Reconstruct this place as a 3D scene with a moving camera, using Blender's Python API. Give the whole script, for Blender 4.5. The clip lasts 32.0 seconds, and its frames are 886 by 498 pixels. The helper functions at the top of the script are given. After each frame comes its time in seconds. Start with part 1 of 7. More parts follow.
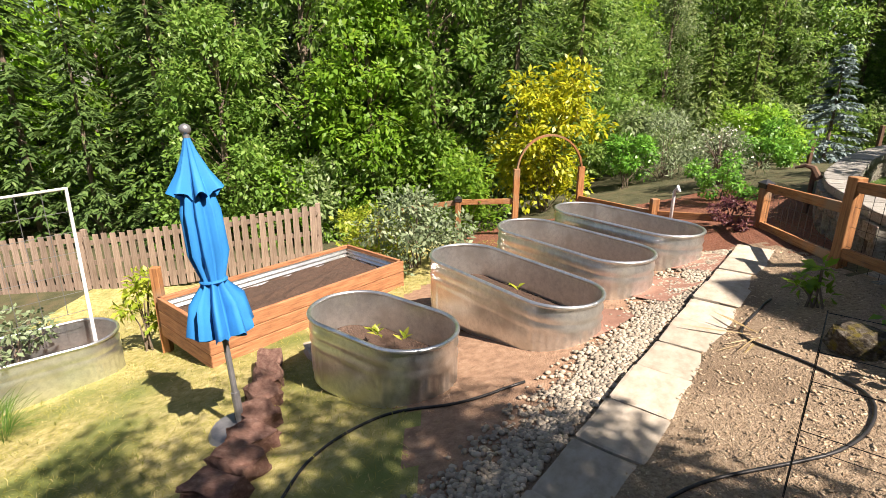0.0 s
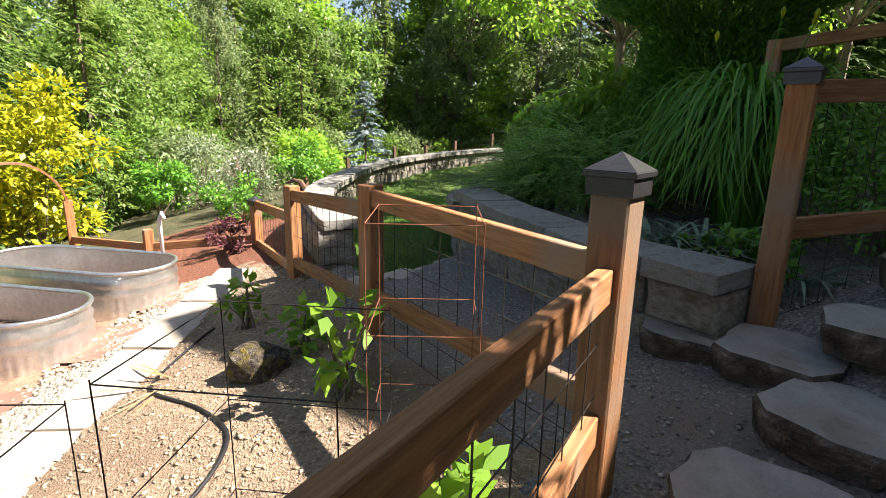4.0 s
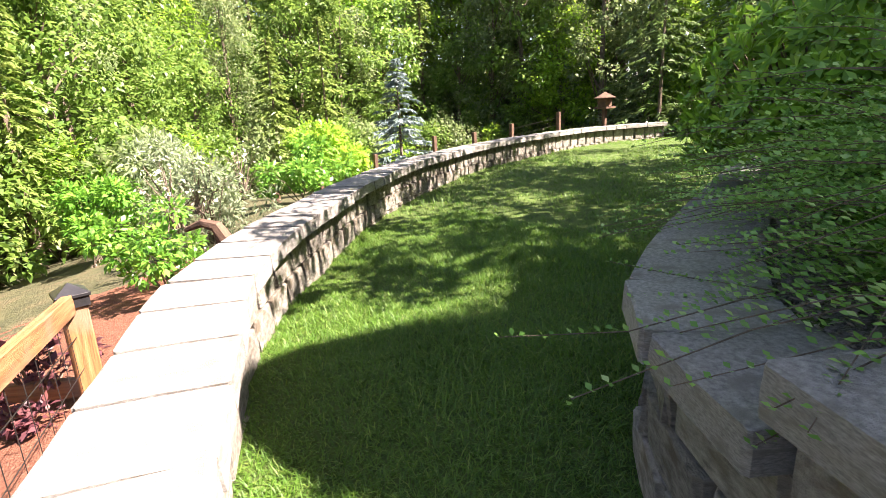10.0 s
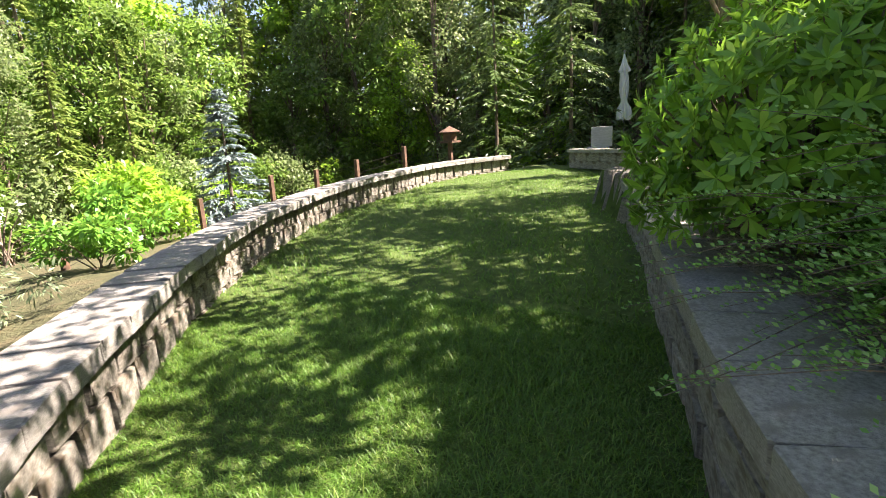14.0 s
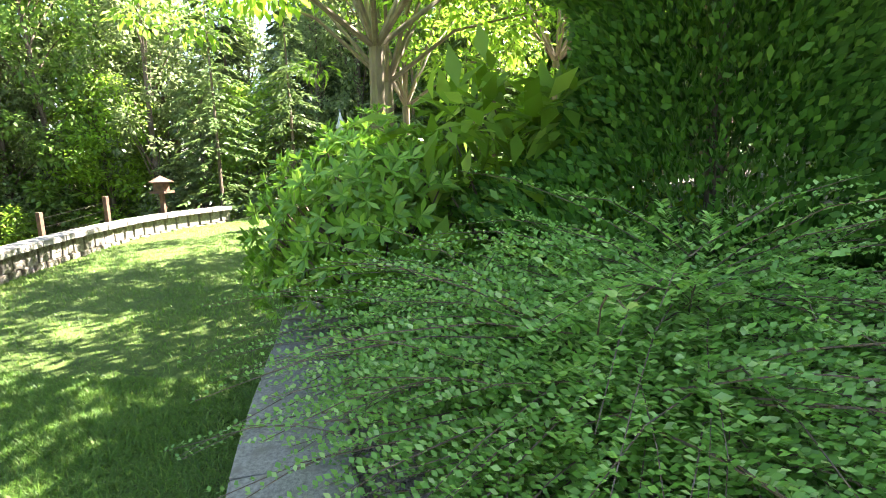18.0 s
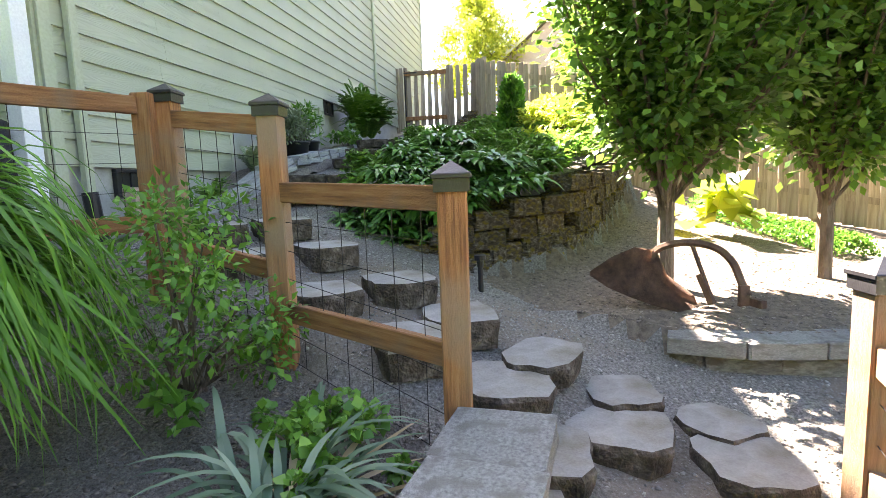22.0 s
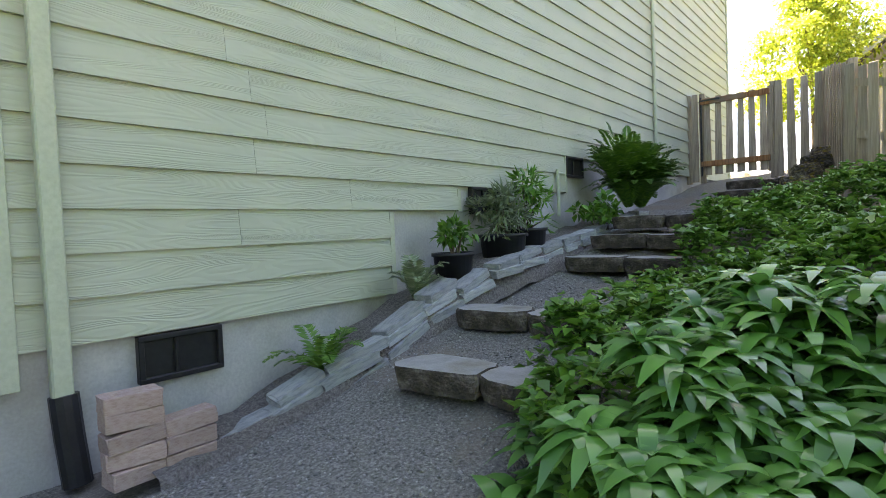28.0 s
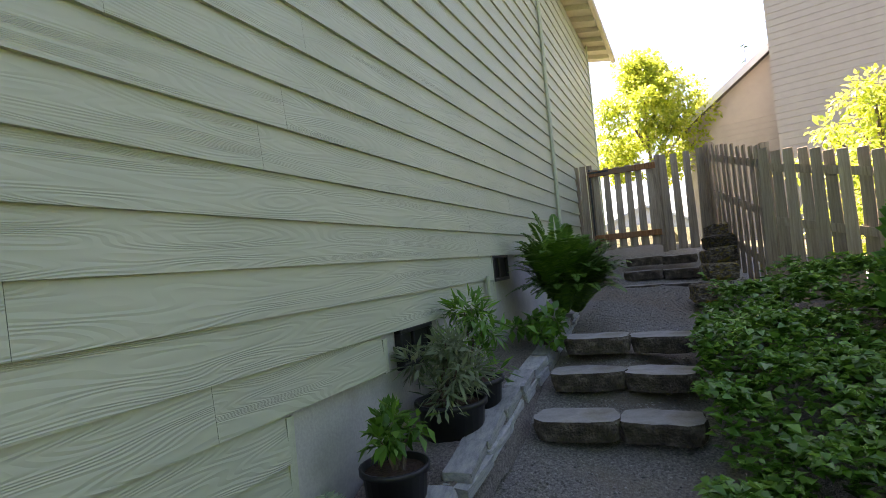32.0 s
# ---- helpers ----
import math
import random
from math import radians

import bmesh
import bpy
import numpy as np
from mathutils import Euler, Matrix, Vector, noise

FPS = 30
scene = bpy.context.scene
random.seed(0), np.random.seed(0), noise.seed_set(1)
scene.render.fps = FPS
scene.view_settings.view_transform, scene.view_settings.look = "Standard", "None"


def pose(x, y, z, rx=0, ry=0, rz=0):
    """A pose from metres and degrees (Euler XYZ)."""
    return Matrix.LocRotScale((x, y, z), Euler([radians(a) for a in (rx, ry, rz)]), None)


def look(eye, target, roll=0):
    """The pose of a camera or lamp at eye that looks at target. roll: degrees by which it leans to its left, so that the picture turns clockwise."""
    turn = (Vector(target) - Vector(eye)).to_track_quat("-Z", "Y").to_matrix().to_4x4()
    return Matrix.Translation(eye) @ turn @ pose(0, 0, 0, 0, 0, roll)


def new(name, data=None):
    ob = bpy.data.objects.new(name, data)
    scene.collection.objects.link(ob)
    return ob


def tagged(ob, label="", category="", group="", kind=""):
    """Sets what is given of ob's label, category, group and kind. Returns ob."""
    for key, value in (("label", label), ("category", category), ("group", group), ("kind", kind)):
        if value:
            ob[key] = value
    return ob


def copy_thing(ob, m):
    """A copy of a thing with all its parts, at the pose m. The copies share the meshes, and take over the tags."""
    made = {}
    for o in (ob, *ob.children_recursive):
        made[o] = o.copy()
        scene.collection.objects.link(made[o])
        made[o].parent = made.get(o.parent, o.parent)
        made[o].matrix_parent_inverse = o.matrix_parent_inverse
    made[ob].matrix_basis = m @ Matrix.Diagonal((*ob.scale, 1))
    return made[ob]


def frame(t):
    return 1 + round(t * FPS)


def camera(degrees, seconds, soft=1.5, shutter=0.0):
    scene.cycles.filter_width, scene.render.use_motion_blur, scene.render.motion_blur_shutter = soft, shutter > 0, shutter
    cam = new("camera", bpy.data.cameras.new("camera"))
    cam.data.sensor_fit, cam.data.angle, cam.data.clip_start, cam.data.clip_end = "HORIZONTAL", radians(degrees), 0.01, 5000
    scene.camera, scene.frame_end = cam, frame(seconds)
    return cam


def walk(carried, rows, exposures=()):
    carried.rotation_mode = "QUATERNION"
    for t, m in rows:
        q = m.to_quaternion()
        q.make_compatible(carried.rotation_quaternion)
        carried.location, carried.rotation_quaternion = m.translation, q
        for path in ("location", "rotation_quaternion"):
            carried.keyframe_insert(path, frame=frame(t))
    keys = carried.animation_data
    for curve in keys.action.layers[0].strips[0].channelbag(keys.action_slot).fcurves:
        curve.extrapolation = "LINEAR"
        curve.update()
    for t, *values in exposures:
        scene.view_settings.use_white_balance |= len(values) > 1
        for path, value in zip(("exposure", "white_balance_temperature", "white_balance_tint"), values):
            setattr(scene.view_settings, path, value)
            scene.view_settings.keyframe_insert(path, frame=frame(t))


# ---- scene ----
cam = camera(80.5, 32.0, soft=0.75)
PATH = [
    (0, (-0.304, -0.107, 2.336), (-2.212, -0.079, 1.736), 0.3),
    (0.5, (-0.326, 0.048, 2.351), (-2.230, 0.100, 1.742), 0.1),
    (1, (-0.332, 0.215, 2.361), (-2.225, 0.382, 1.737), -0.2),
    (1.5, (-0.344, 0.318, 2.349), (-2.204, 0.687, 1.714), -0.5),
    (2, (-0.346, 0.377, 2.319), (-2.135, 1.013, 1.691), -0.6),
    (2.5, (-0.328, 0.409, 2.289), (-2.007, 1.304, 1.673), -0.3),
    (3, (-0.310, 0.567, 2.270), (-1.868, 1.682, 1.696), 1.2),
    (3.5, (-0.408, 0.963, 2.213), (-1.879, 2.216, 1.699), 1.7),
    (4, (-0.513, 1.452, 2.159), (-1.948, 2.762, 1.686), 1.2),
    (4.5, (-0.605, 1.841, 2.149), (-2.019, 3.177, 1.682), 0.8),
    (5.5, (-0.879, 2.548, 2.237), (-2.308, 3.848, 1.725), -0.5),
    (6.5, (-1.433, 3.155, 2.325), (-2.878, 4.420, 1.769), -1.8),
    (7, (-1.686, 3.315, 2.287), (-3.159, 4.550, 1.735), -2.0),
    (7.5, (-2.003, 3.404, 2.249), (-3.502, 4.610, 1.701), -1.9),
    (8, (-2.371, 3.524, 2.198), (-3.892, 4.704, 1.653), -1.7),
    (8.5, (-2.748, 3.637, 2.126), (-4.288, 4.792, 1.584), -2.0),
    (9, (-3.195, 3.793, 2.027), (-4.744, 4.948, 1.511), -2.0),
    (9.5, (-3.483, 3.893, 1.958), (-5.033, 5.048, 1.446), -2.8),
    (10, (-3.738, 3.975, 1.937), (-5.282, 5.139, 1.426), -2.7),
    (10.5, (-3.973, 4.042, 1.931), (-5.499, 5.229, 1.420), -2.0),
    (11, (-4.166, 4.106, 1.932), (-5.667, 5.323, 1.416), -1.3),
    (11.5, (-4.360, 4.156, 1.938), (-5.796, 5.449, 1.423), -1.2),
    (12, (-4.619, 4.239, 1.846), (-5.979, 5.617, 1.344), -2.5),
    (12.5, (-4.715, 4.386, 1.832), (-6.020, 5.817, 1.333), -2.9),
    (13, (-4.769, 4.514, 1.855), (-6.030, 5.986, 1.362), -3.1),
    (13.5, (-4.765, 4.570, 1.930), (-5.939, 6.122, 1.469), -3.2),
    (14, (-4.704, 4.563, 2.035), (-5.832, 6.158, 1.605), -3.2),
    (14.5, (-4.640, 4.527, 2.115), (-5.735, 6.150, 1.706), -3.1),
    (16.5, (-4.541, 4.186, 2.335), (-5.477, 5.916, 1.975), -3.0),
    (17, (-4.248, 4.177, 2.383), (-5.085, 5.959, 2.035), -3.1),
    (17.5, (-4.044, 4.275, 2.348), (-4.709, 6.131, 2.015), -2.5),
    (18, (-3.892, 4.321, 2.332), (-4.169, 6.274, 2.006), -1.7),
    (18.5, (-3.791, 4.300, 2.337), (-3.571, 6.265, 2.036), -0.7),
    (19, (-3.641, 4.343, 2.311), (-2.963, 6.204, 2.036), -0.8),
    (19.5, (-3.519, 4.269, 2.344), (-2.468, 5.943, 2.040), -1.3),
    (20, (-3.466, 4.175, 2.373), (-2.065, 5.565, 2.049), -0.6),
    (20.5, (-3.390, 4.051, 2.372), (-1.704, 5.079, 2.054), -1.1),
    (21, (-3.323, 3.920, 2.411), (-1.482, 4.634, 2.094), -1.7),
    (21.5, (-3.221, 3.815, 2.416), (-1.309, 4.327, 2.129), -2.1),
    (22, (-3.034, 3.739, 2.359), (-1.084, 4.110, 2.117), -2.0),
    (22.5, (-2.860, 3.697, 2.403), (-0.895, 3.991, 2.171), -2.5),
    (23, (-2.588, 3.616, 2.400), (-0.618, 3.876, 2.177), -3.0),
    (23.5, (-2.271, 3.463, 2.441), (-0.296, 3.697, 2.232), -2.8),
    (24, (-1.956, 3.403, 2.465), (0.022, 3.627, 2.275), -2.3),
    (24.5, (-1.596, 3.396, 2.527), (0.376, 3.672, 2.344), -2.9),
    (25, (-1.229, 3.430, 2.601), (0.719, 3.853, 2.437), -2.8),
    (25.5, (-0.900, 3.507, 2.675), (0.992, 4.137, 2.525), -2.8),
    (26, (-0.662, 3.564, 2.792), (1.132, 4.436, 2.651), -2.6),
    (26.5, (-0.465, 3.657, 2.896), (1.222, 4.722, 2.756), -2.1),
    (28.5, (0.208, 4.828, 3.154), (1.691, 6.169, 3.098), -2.5),
    (29, (0.301, 5.126, 3.233), (1.764, 6.490, 3.184), -2.7),
    (29.5, (0.373, 5.358, 3.358), (1.834, 6.723, 3.314), -2.9),
    (30, (0.483, 5.563, 3.500), (1.973, 6.897, 3.467), -3.4),
    (30.5, (0.673, 5.694, 3.605), (2.252, 6.922, 3.594), -4.1),
    (31, (0.847, 5.801, 3.719), (2.516, 6.902, 3.756), -5.1),
    (31.5, (0.996, 5.815, 3.813), (2.749, 6.775, 3.875), -5.3),
    (32, (1.087, 5.799, 3.850), (2.904, 6.633, 3.922), -5.3),
]
EXPOSURES = [(0, 1.45, 7100, 18), (2.5, 1.42, 7000, 15), (3.3, 1.75, 6900, 16), (4.2, 2.2, 6800, 18), (6.5, 3.0, 6900, 24), (9, 2.9, 7000, 27), (13, 2.4, 7100, 26), (15, 3.1, 7000, 20), (17, 3.6, 6900, 16), (19, 4.35, 6900, 22), (20.5, 4.85, 7000, 26), (22, 4.25, 7300, 24), (26, 4.05, 7500, 24), (29, 4.0, 7200, 25), (30, 3.9, 7200, 26), (31, 3.55, 7300, 27), (32, 3.25, 7300, 28)]
walk(cam, [(t, look(eye, target, roll)) for t, eye, target, roll in PATH], EXPOSURES)

PI = math.pi
S_ELEV, S_AZ = radians(50.5), Vector((0.735, 0.678, 0)).normalized()

# ---- world and sun ----
world = bpy.data.worlds.new("world")
scene.world = world
world.use_nodes = True
wn = world.node_tree.nodes
sky = wn.new("ShaderNodeTexSky")
sky.sky_type = "NISHITA"
sky.sun_disc = False
sky.sun_elevation = S_ELEV
sky.sun_rotation = math.atan2(S_AZ.x, S_AZ.y)
world.node_tree.links.new(sky.outputs[0], wn["Background"].inputs[0])
wn["Background"].inputs[1].default_value = 0.047
sun = new("sun", bpy.data.lights.new("sun", "SUN"))
sun.data.energy = 5.0
sun.data.angle = radians(0.55)
sun.data.color = (1.0, 0.95, 0.86)
sun_dir = S_AZ * math.cos(S_ELEV) + Vector((0, 0, math.sin(S_ELEV)))
sun.matrix_world = look(sun_dir * 50, (0, 0, 0))

# ---- helpers of this scene ----
rng = np.random.default_rng(7)


def mesh_np(name, co, quads, mats=(), idx=None, smooth=False):
    """A mesh from arrays of points and of faces with three or four corners."""
    me = bpy.data.meshes.new(name)
    co = np.asarray(co, np.float32)
    quads = np.asarray(quads, np.int32)
    n, k = quads.shape
    me.vertices.add(len(co))
    me.vertices.foreach_set("co", co.ravel())
    me.loops.add(n * k)
    me.loops.foreach_set("vertex_index", quads.ravel())
    me.polygons.add(n)
    me.polygons.foreach_set("loop_start", np.arange(0, n * k, k, dtype=np.int32))
    for m in mats:
        me.materials.append(m)
    if idx is not None:
        me.polygons.foreach_set("material_index", np.asarray(idx, np.int32))
    if smooth:
        me.polygons.foreach_set("use_smooth", np.ones(n, bool))
    me.update(calc_edges=True)
    return me


def bm_mesh(name, bm, material, smooth=False):
    me = bpy.data.meshes.new(name)
    bmesh.ops.recalc_face_normals(bm, faces=bm.faces)
    bm.to_mesh(me)
    bm.free()
    me.materials.append(material)
    if smooth:
        me.polygons.foreach_set("use_smooth", np.ones(len(me.polygons), bool))
    return me


def put(name, me, parent=None, m=None, label=""):
    ob = new(name, me)
    if parent is not None:
        ob.parent = parent
    if m is not None:
        ob.matrix_basis = m
    if label:
        ob["label"] = label
    return ob


def part(name, bm, material, parent, label="", smooth=False):
    return put(name, bm_mesh(name, bm, material, smooth), parent, None, label)


def thing(name, label, category, m=None, group="", kind=""):
    return tagged(put(name, None, None, m), label, category, group, kind)


def add_box(bm, size, m=None, bevel=0.0, jitter=0.0, cuts=0):
    """A box, with broken edges and an uneven skin if asked for, added to bm."""
    t = bmesh.new()
    bmesh.ops.create_cube(t, size=1.0, matrix=Matrix.Diagonal((*size, 1)))
    if bevel:
        bmesh.ops.bevel(t, geom=list(t.edges), offset=bevel, segments=1, affect="EDGES")
    if cuts:
        bmesh.ops.subdivide_edges(t, edges=list(t.edges), cuts=1, use_grid_fill=True)
    if jitter:
        for v in t.verts:
            v.co += Vector((random.uniform(-1, 1), random.uniform(-1, 1), random.uniform(-1, 1))) * jitter
    if m is not None:
        bmesh.ops.transform(t, matrix=m, verts=t.verts)
    me = bpy.data.meshes.new("box")
    t.to_mesh(me)
    t.free()
    bm.from_mesh(me)
    bpy.data.meshes.remove(me)


def boxes(*specs, bevel=0.0):
    """A bmesh of boxes given as (size, matrix)."""
    bm = bmesh.new()
    for size, m in specs:
        add_box(bm, size, m, bevel)
    return bm


def beam(bm, a, b, w, h, bevel=0.0, up=(0, 0, 1)):
    a, b = Vector(a), Vector(b)
    d = b - a
    x = d.normalized()
    y = Vector(up).cross(x)
    y = y.normalized() if y.length > 1e-4 else Vector((0, 1, 0))
    z = x.cross(y)
    m = Matrix((x, y, z)).transposed().to_4x4()
    m.translation = (a + b) / 2
    return add_box(bm, (d.length, w, h), m, bevel)


def add_tube(bm, pts, r, seg=6, r2=None, caps=True):
    """A round bar along points, tapering from r to r2."""
    pts = [Vector(p) for p in pts]
    r2 = r if r2 is None else r2
    rings = []
    side = None
    for i, p in enumerate(pts):
        t = (pts[min(i + 1, len(pts) - 1)] - pts[max(i - 1, 0)]).normalized()
        if side is None:
            side = t.orthogonal().normalized()
        side = (side - t * side.dot(t)).normalized()
        up = t.cross(side)
        rad = r + (r2 - r) * i / max(1, len(pts) - 1)
        rings.append([bm.verts.new(p + (side * math.cos(a) + up * math.sin(a)) * rad) for a in (2 * PI * k / seg for k in range(seg))])
    for a, b in zip(rings, rings[1:]):
        for k in range(seg):
            bm.faces.new((a[k], a[(k + 1) % seg], b[(k + 1) % seg], b[k]))
    if caps:
        bm.faces.new(rings[0][::-1])
        bm.faces.new(rings[-1])
    return rings


def add_lathe(bm, profile, seg=24, m=None):
    """A turned shape from (radius, height) pairs."""
    rings = []
    for r, z in profile:
        rings.append([bm.verts.new((r * math.cos(2 * PI * k / seg), r * math.sin(2 * PI * k / seg), z)) for k in range(seg)])
    for a, b in zip(rings, rings[1:]):
        for k in range(seg):
            bm.faces.new((a[k], a[(k + 1) % seg], b[(k + 1) % seg], b[k]))
    if m is not None:
        bmesh.ops.transform(bm, matrix=m, verts=[v for r in rings for v in r])


def unit(a):
    return a / np.maximum(np.linalg.norm(a, axis=-1, keepdims=True), 1e-9)


def leaf_arrays(P, D, N, L, W, fold=0.25, mid=0.45, bend=0.0):
    """Folded pointed leaves: base points P, directions D, normals N, lengths L, widths W."""
    n = len(P)
    L, W = np.broadcast_to(L, n)[:, None], np.broadcast_to(W, n)[:, None]
    side = unit(np.cross(D, N))
    nn = unit(np.cross(side, D))
    a = P + D * L * mid + side * W / 2 + nn * W * fold
    b = P + D * L * mid - side * W / 2 + nn * W * fold
    tip = P + D * L - nn * L * bend
    co = np.stack([P, a, tip, b], 1).reshape(-1, 3)
    return co, np.arange(4 * n).reshape(n, 4)


def blade_arrays(P, A, L, W, rise, droop, k=5):
    """Arching strap leaves from P, heading A (radians), of length L and width W."""
    n = len(P)
    s = np.linspace(0, 1, k + 1)[None, :]
    L, W, rise, droop = (np.broadcast_to(v, n)[:, None] for v in (L, W, rise, droop))
    out = L * (s * (1 - rise) + rise * 0.5 * s**2)
    up = L * (rise * s - droop * s**2.2)
    hd = np.stack([np.cos(A), np.sin(A), 0 * A], -1)
    sd = np.stack([-np.sin(A), np.cos(A), 0 * A], -1)
    c = P[:, None] + hd[:, None] * out[..., None] + np.array([0, 0, 1.0]) * up[..., None]
    w = (W * (0.55 + 0.9 * s - 1.4 * s**3)).clip(0.0006)[..., None] / 2
    co = np.stack([c - sd[:, None] * w, c + sd[:, None] * w], 2)
    base = (np.arange(n) * (k + 1) * 2)[:, None] + (np.arange(k) * 2)[None]
    q = np.stack([base, base + 1, base + 3, base + 2], -1).reshape(-1, 4)
    return co.reshape(-1, 3), q


def rand_dirs(n, r=rng):
    return unit(r.normal(size=(n, 3)))


def join_arrays(*pairs):
    cos, qs, off = [], [], 0
    for co, q in pairs:
        cos.append(co)
        qs.append(q + off)
        off += len(co)
    return np.concatenate(cos), np.concatenate(qs)


def smooth_line(points, step=0.1):
    """A Catmull-Rom line through points, resampled at even steps."""
    p = np.array(points, float)
    p = np.vstack([2 * p[0] - p[1], p, 2 * p[-1] - p[-2]])
    out = []
    for i in range(1, len(p) - 2):
        for t in np.linspace(0, 1, 20, endpoint=False):
            a, b, c, d = p[i - 1 : i + 3]
            out.append(0.5 * (2 * b + (c - a) * t + (2 * a - 5 * b + 4 * c - d) * t * t + (3 * b - a - 3 * c + d) * t**3))
    out = np.array(out + [p[-2]])
    s = np.r_[0, np.cumsum(np.linalg.norm(np.diff(out, axis=0), axis=1))]
    q = np.arange(0, s[-1] + 1e-6, step)
    return np.stack([np.interp(q, s, out[:, k]) for k in range(out.shape[1])], 1)


# ---- materials ----
def nodes_of(name):
    m = bpy.data.materials.new(name)
    m.use_nodes = True
    return m, m.node_tree.nodes, m.node_tree.links


def surf(name, colors, scale=8.0, rough=0.8, bump=0.3, fine=60.0, metal=0.0, stretch=(1, 1, 1), island=0.0, objvar=0.0, spec=0.4, dist=0.02, detail=6.0, blotch=None, blotch_scale=1.2):
    """A surface with colour in a noise at two scales, relief and per-piece variation."""
    m, n, l = nodes_of(name)
    b = n["Principled BSDF"]
    tc = n.new("ShaderNodeTexCoord")
    mp = n.new("ShaderNodeMapping")
    mp.inputs["Scale"].default_value = stretch
    l.new(tc.outputs["Object"], mp.inputs[0])
    n1 = n.new("ShaderNodeTexNoise")
    n1.inputs["Scale"].default_value = scale
    n1.inputs["Detail"].default_value = detail
    n1.inputs["Roughness"].default_value = 0.62
    l.new(mp.outputs[0], n1.inputs["Vector"])
    ramp = n.new("ShaderNodeValToRGB")
    e = ramp.color_ramp.elements
    for i, c in enumerate(colors):
        pos = 0.28 + 0.44 * i / max(1, len(colors) - 1)
        el = e[i] if i < 2 else e.new(pos)
        el.position, el.color = pos, (*c, 1)
    if len(colors) == 1:
        e[1].color = (*colors[0], 1)
    l.new(n1.outputs["Fac"], ramp.inputs[0])
    out = ramp.outputs[0]
    n2 = n.new("ShaderNodeTexNoise")
    n2.inputs["Scale"].default_value = fine
    n2.inputs["Detail"].default_value = 3.0
    l.new(mp.outputs[0], n2.inputs["Vector"])
    if blotch is not None:
        n3 = n.new("ShaderNodeTexNoise")
        n3.inputs["Scale"].default_value = blotch_scale
        n3.inputs["Detail"].default_value = 5.0
        l.new(tc.outputs["Object"], n3.inputs["Vector"])
        mr = n.new("ShaderNodeMapRange")
        mr.inputs["From Min"].default_value, mr.inputs["From Max"].default_value = 0.5, 0.66
        l.new(n3.outputs["Fac"], mr.inputs["Value"])
        mx = n.new("ShaderNodeMixRGB")
        mx.inputs["Color2"].default_value = (*blotch, 1)
        l.new(mr.outputs[0], mx.inputs["Fac"])
        l.new(out, mx.inputs["Color1"])
        out = mx.outputs[0]
    hv = n.new("ShaderNodeHueSaturation")
    vm = n.new("ShaderNodeMapRange")
    vm.inputs["To Min"].default_value, vm.inputs["To Max"].default_value = 0.82, 1.18
    l.new(n2.outputs["Fac"], vm.inputs["Value"])
    val = vm.outputs[0]
    for on, node, sock in ((island, "ShaderNodeNewGeometry", "Random Per Island"), (objvar, "ShaderNodeObjectInfo", "Random")):
        if on:
            g = n.new(node)
            rm = n.new("ShaderNodeMapRange")
            rm.inputs["To Min"].default_value, rm.inputs["To Max"].default_value = 1 - on, 1 + on
            l.new(g.outputs[sock], rm.inputs["Value"])
            mul = n.new("ShaderNodeMath")
            mul.operation = "MULTIPLY"
            l.new(val, mul.inputs[0])
            l.new(rm.outputs[0], mul.inputs[1])
            val = mul.outputs[0]
    l.new(val, hv.inputs["Value"])
    l.new(out, hv.inputs["Color"])
    l.new(hv.outputs[0], b.inputs["Base Color"])
    b.inputs["Roughness"].default_value = rough
    b.inputs["Metallic"].default_value = metal
    b.inputs["Specular IOR Level"].default_value = spec
    if bump:
        add = n.new("ShaderNodeMath")
        add.operation = "ADD"
        l.new(n1.outputs["Fac"], add.inputs[0])
        l.new(n2.outputs["Fac"], add.inputs[1])
        bp = n.new("ShaderNodeBump")
        bp.inputs["Strength"].default_value = bump
        bp.inputs["Distance"].default_value = dist
        l.new(add.outputs[0], bp.inputs["Height"])
        l.new(bp.outputs[0], b.inputs["Normal"])
    return m


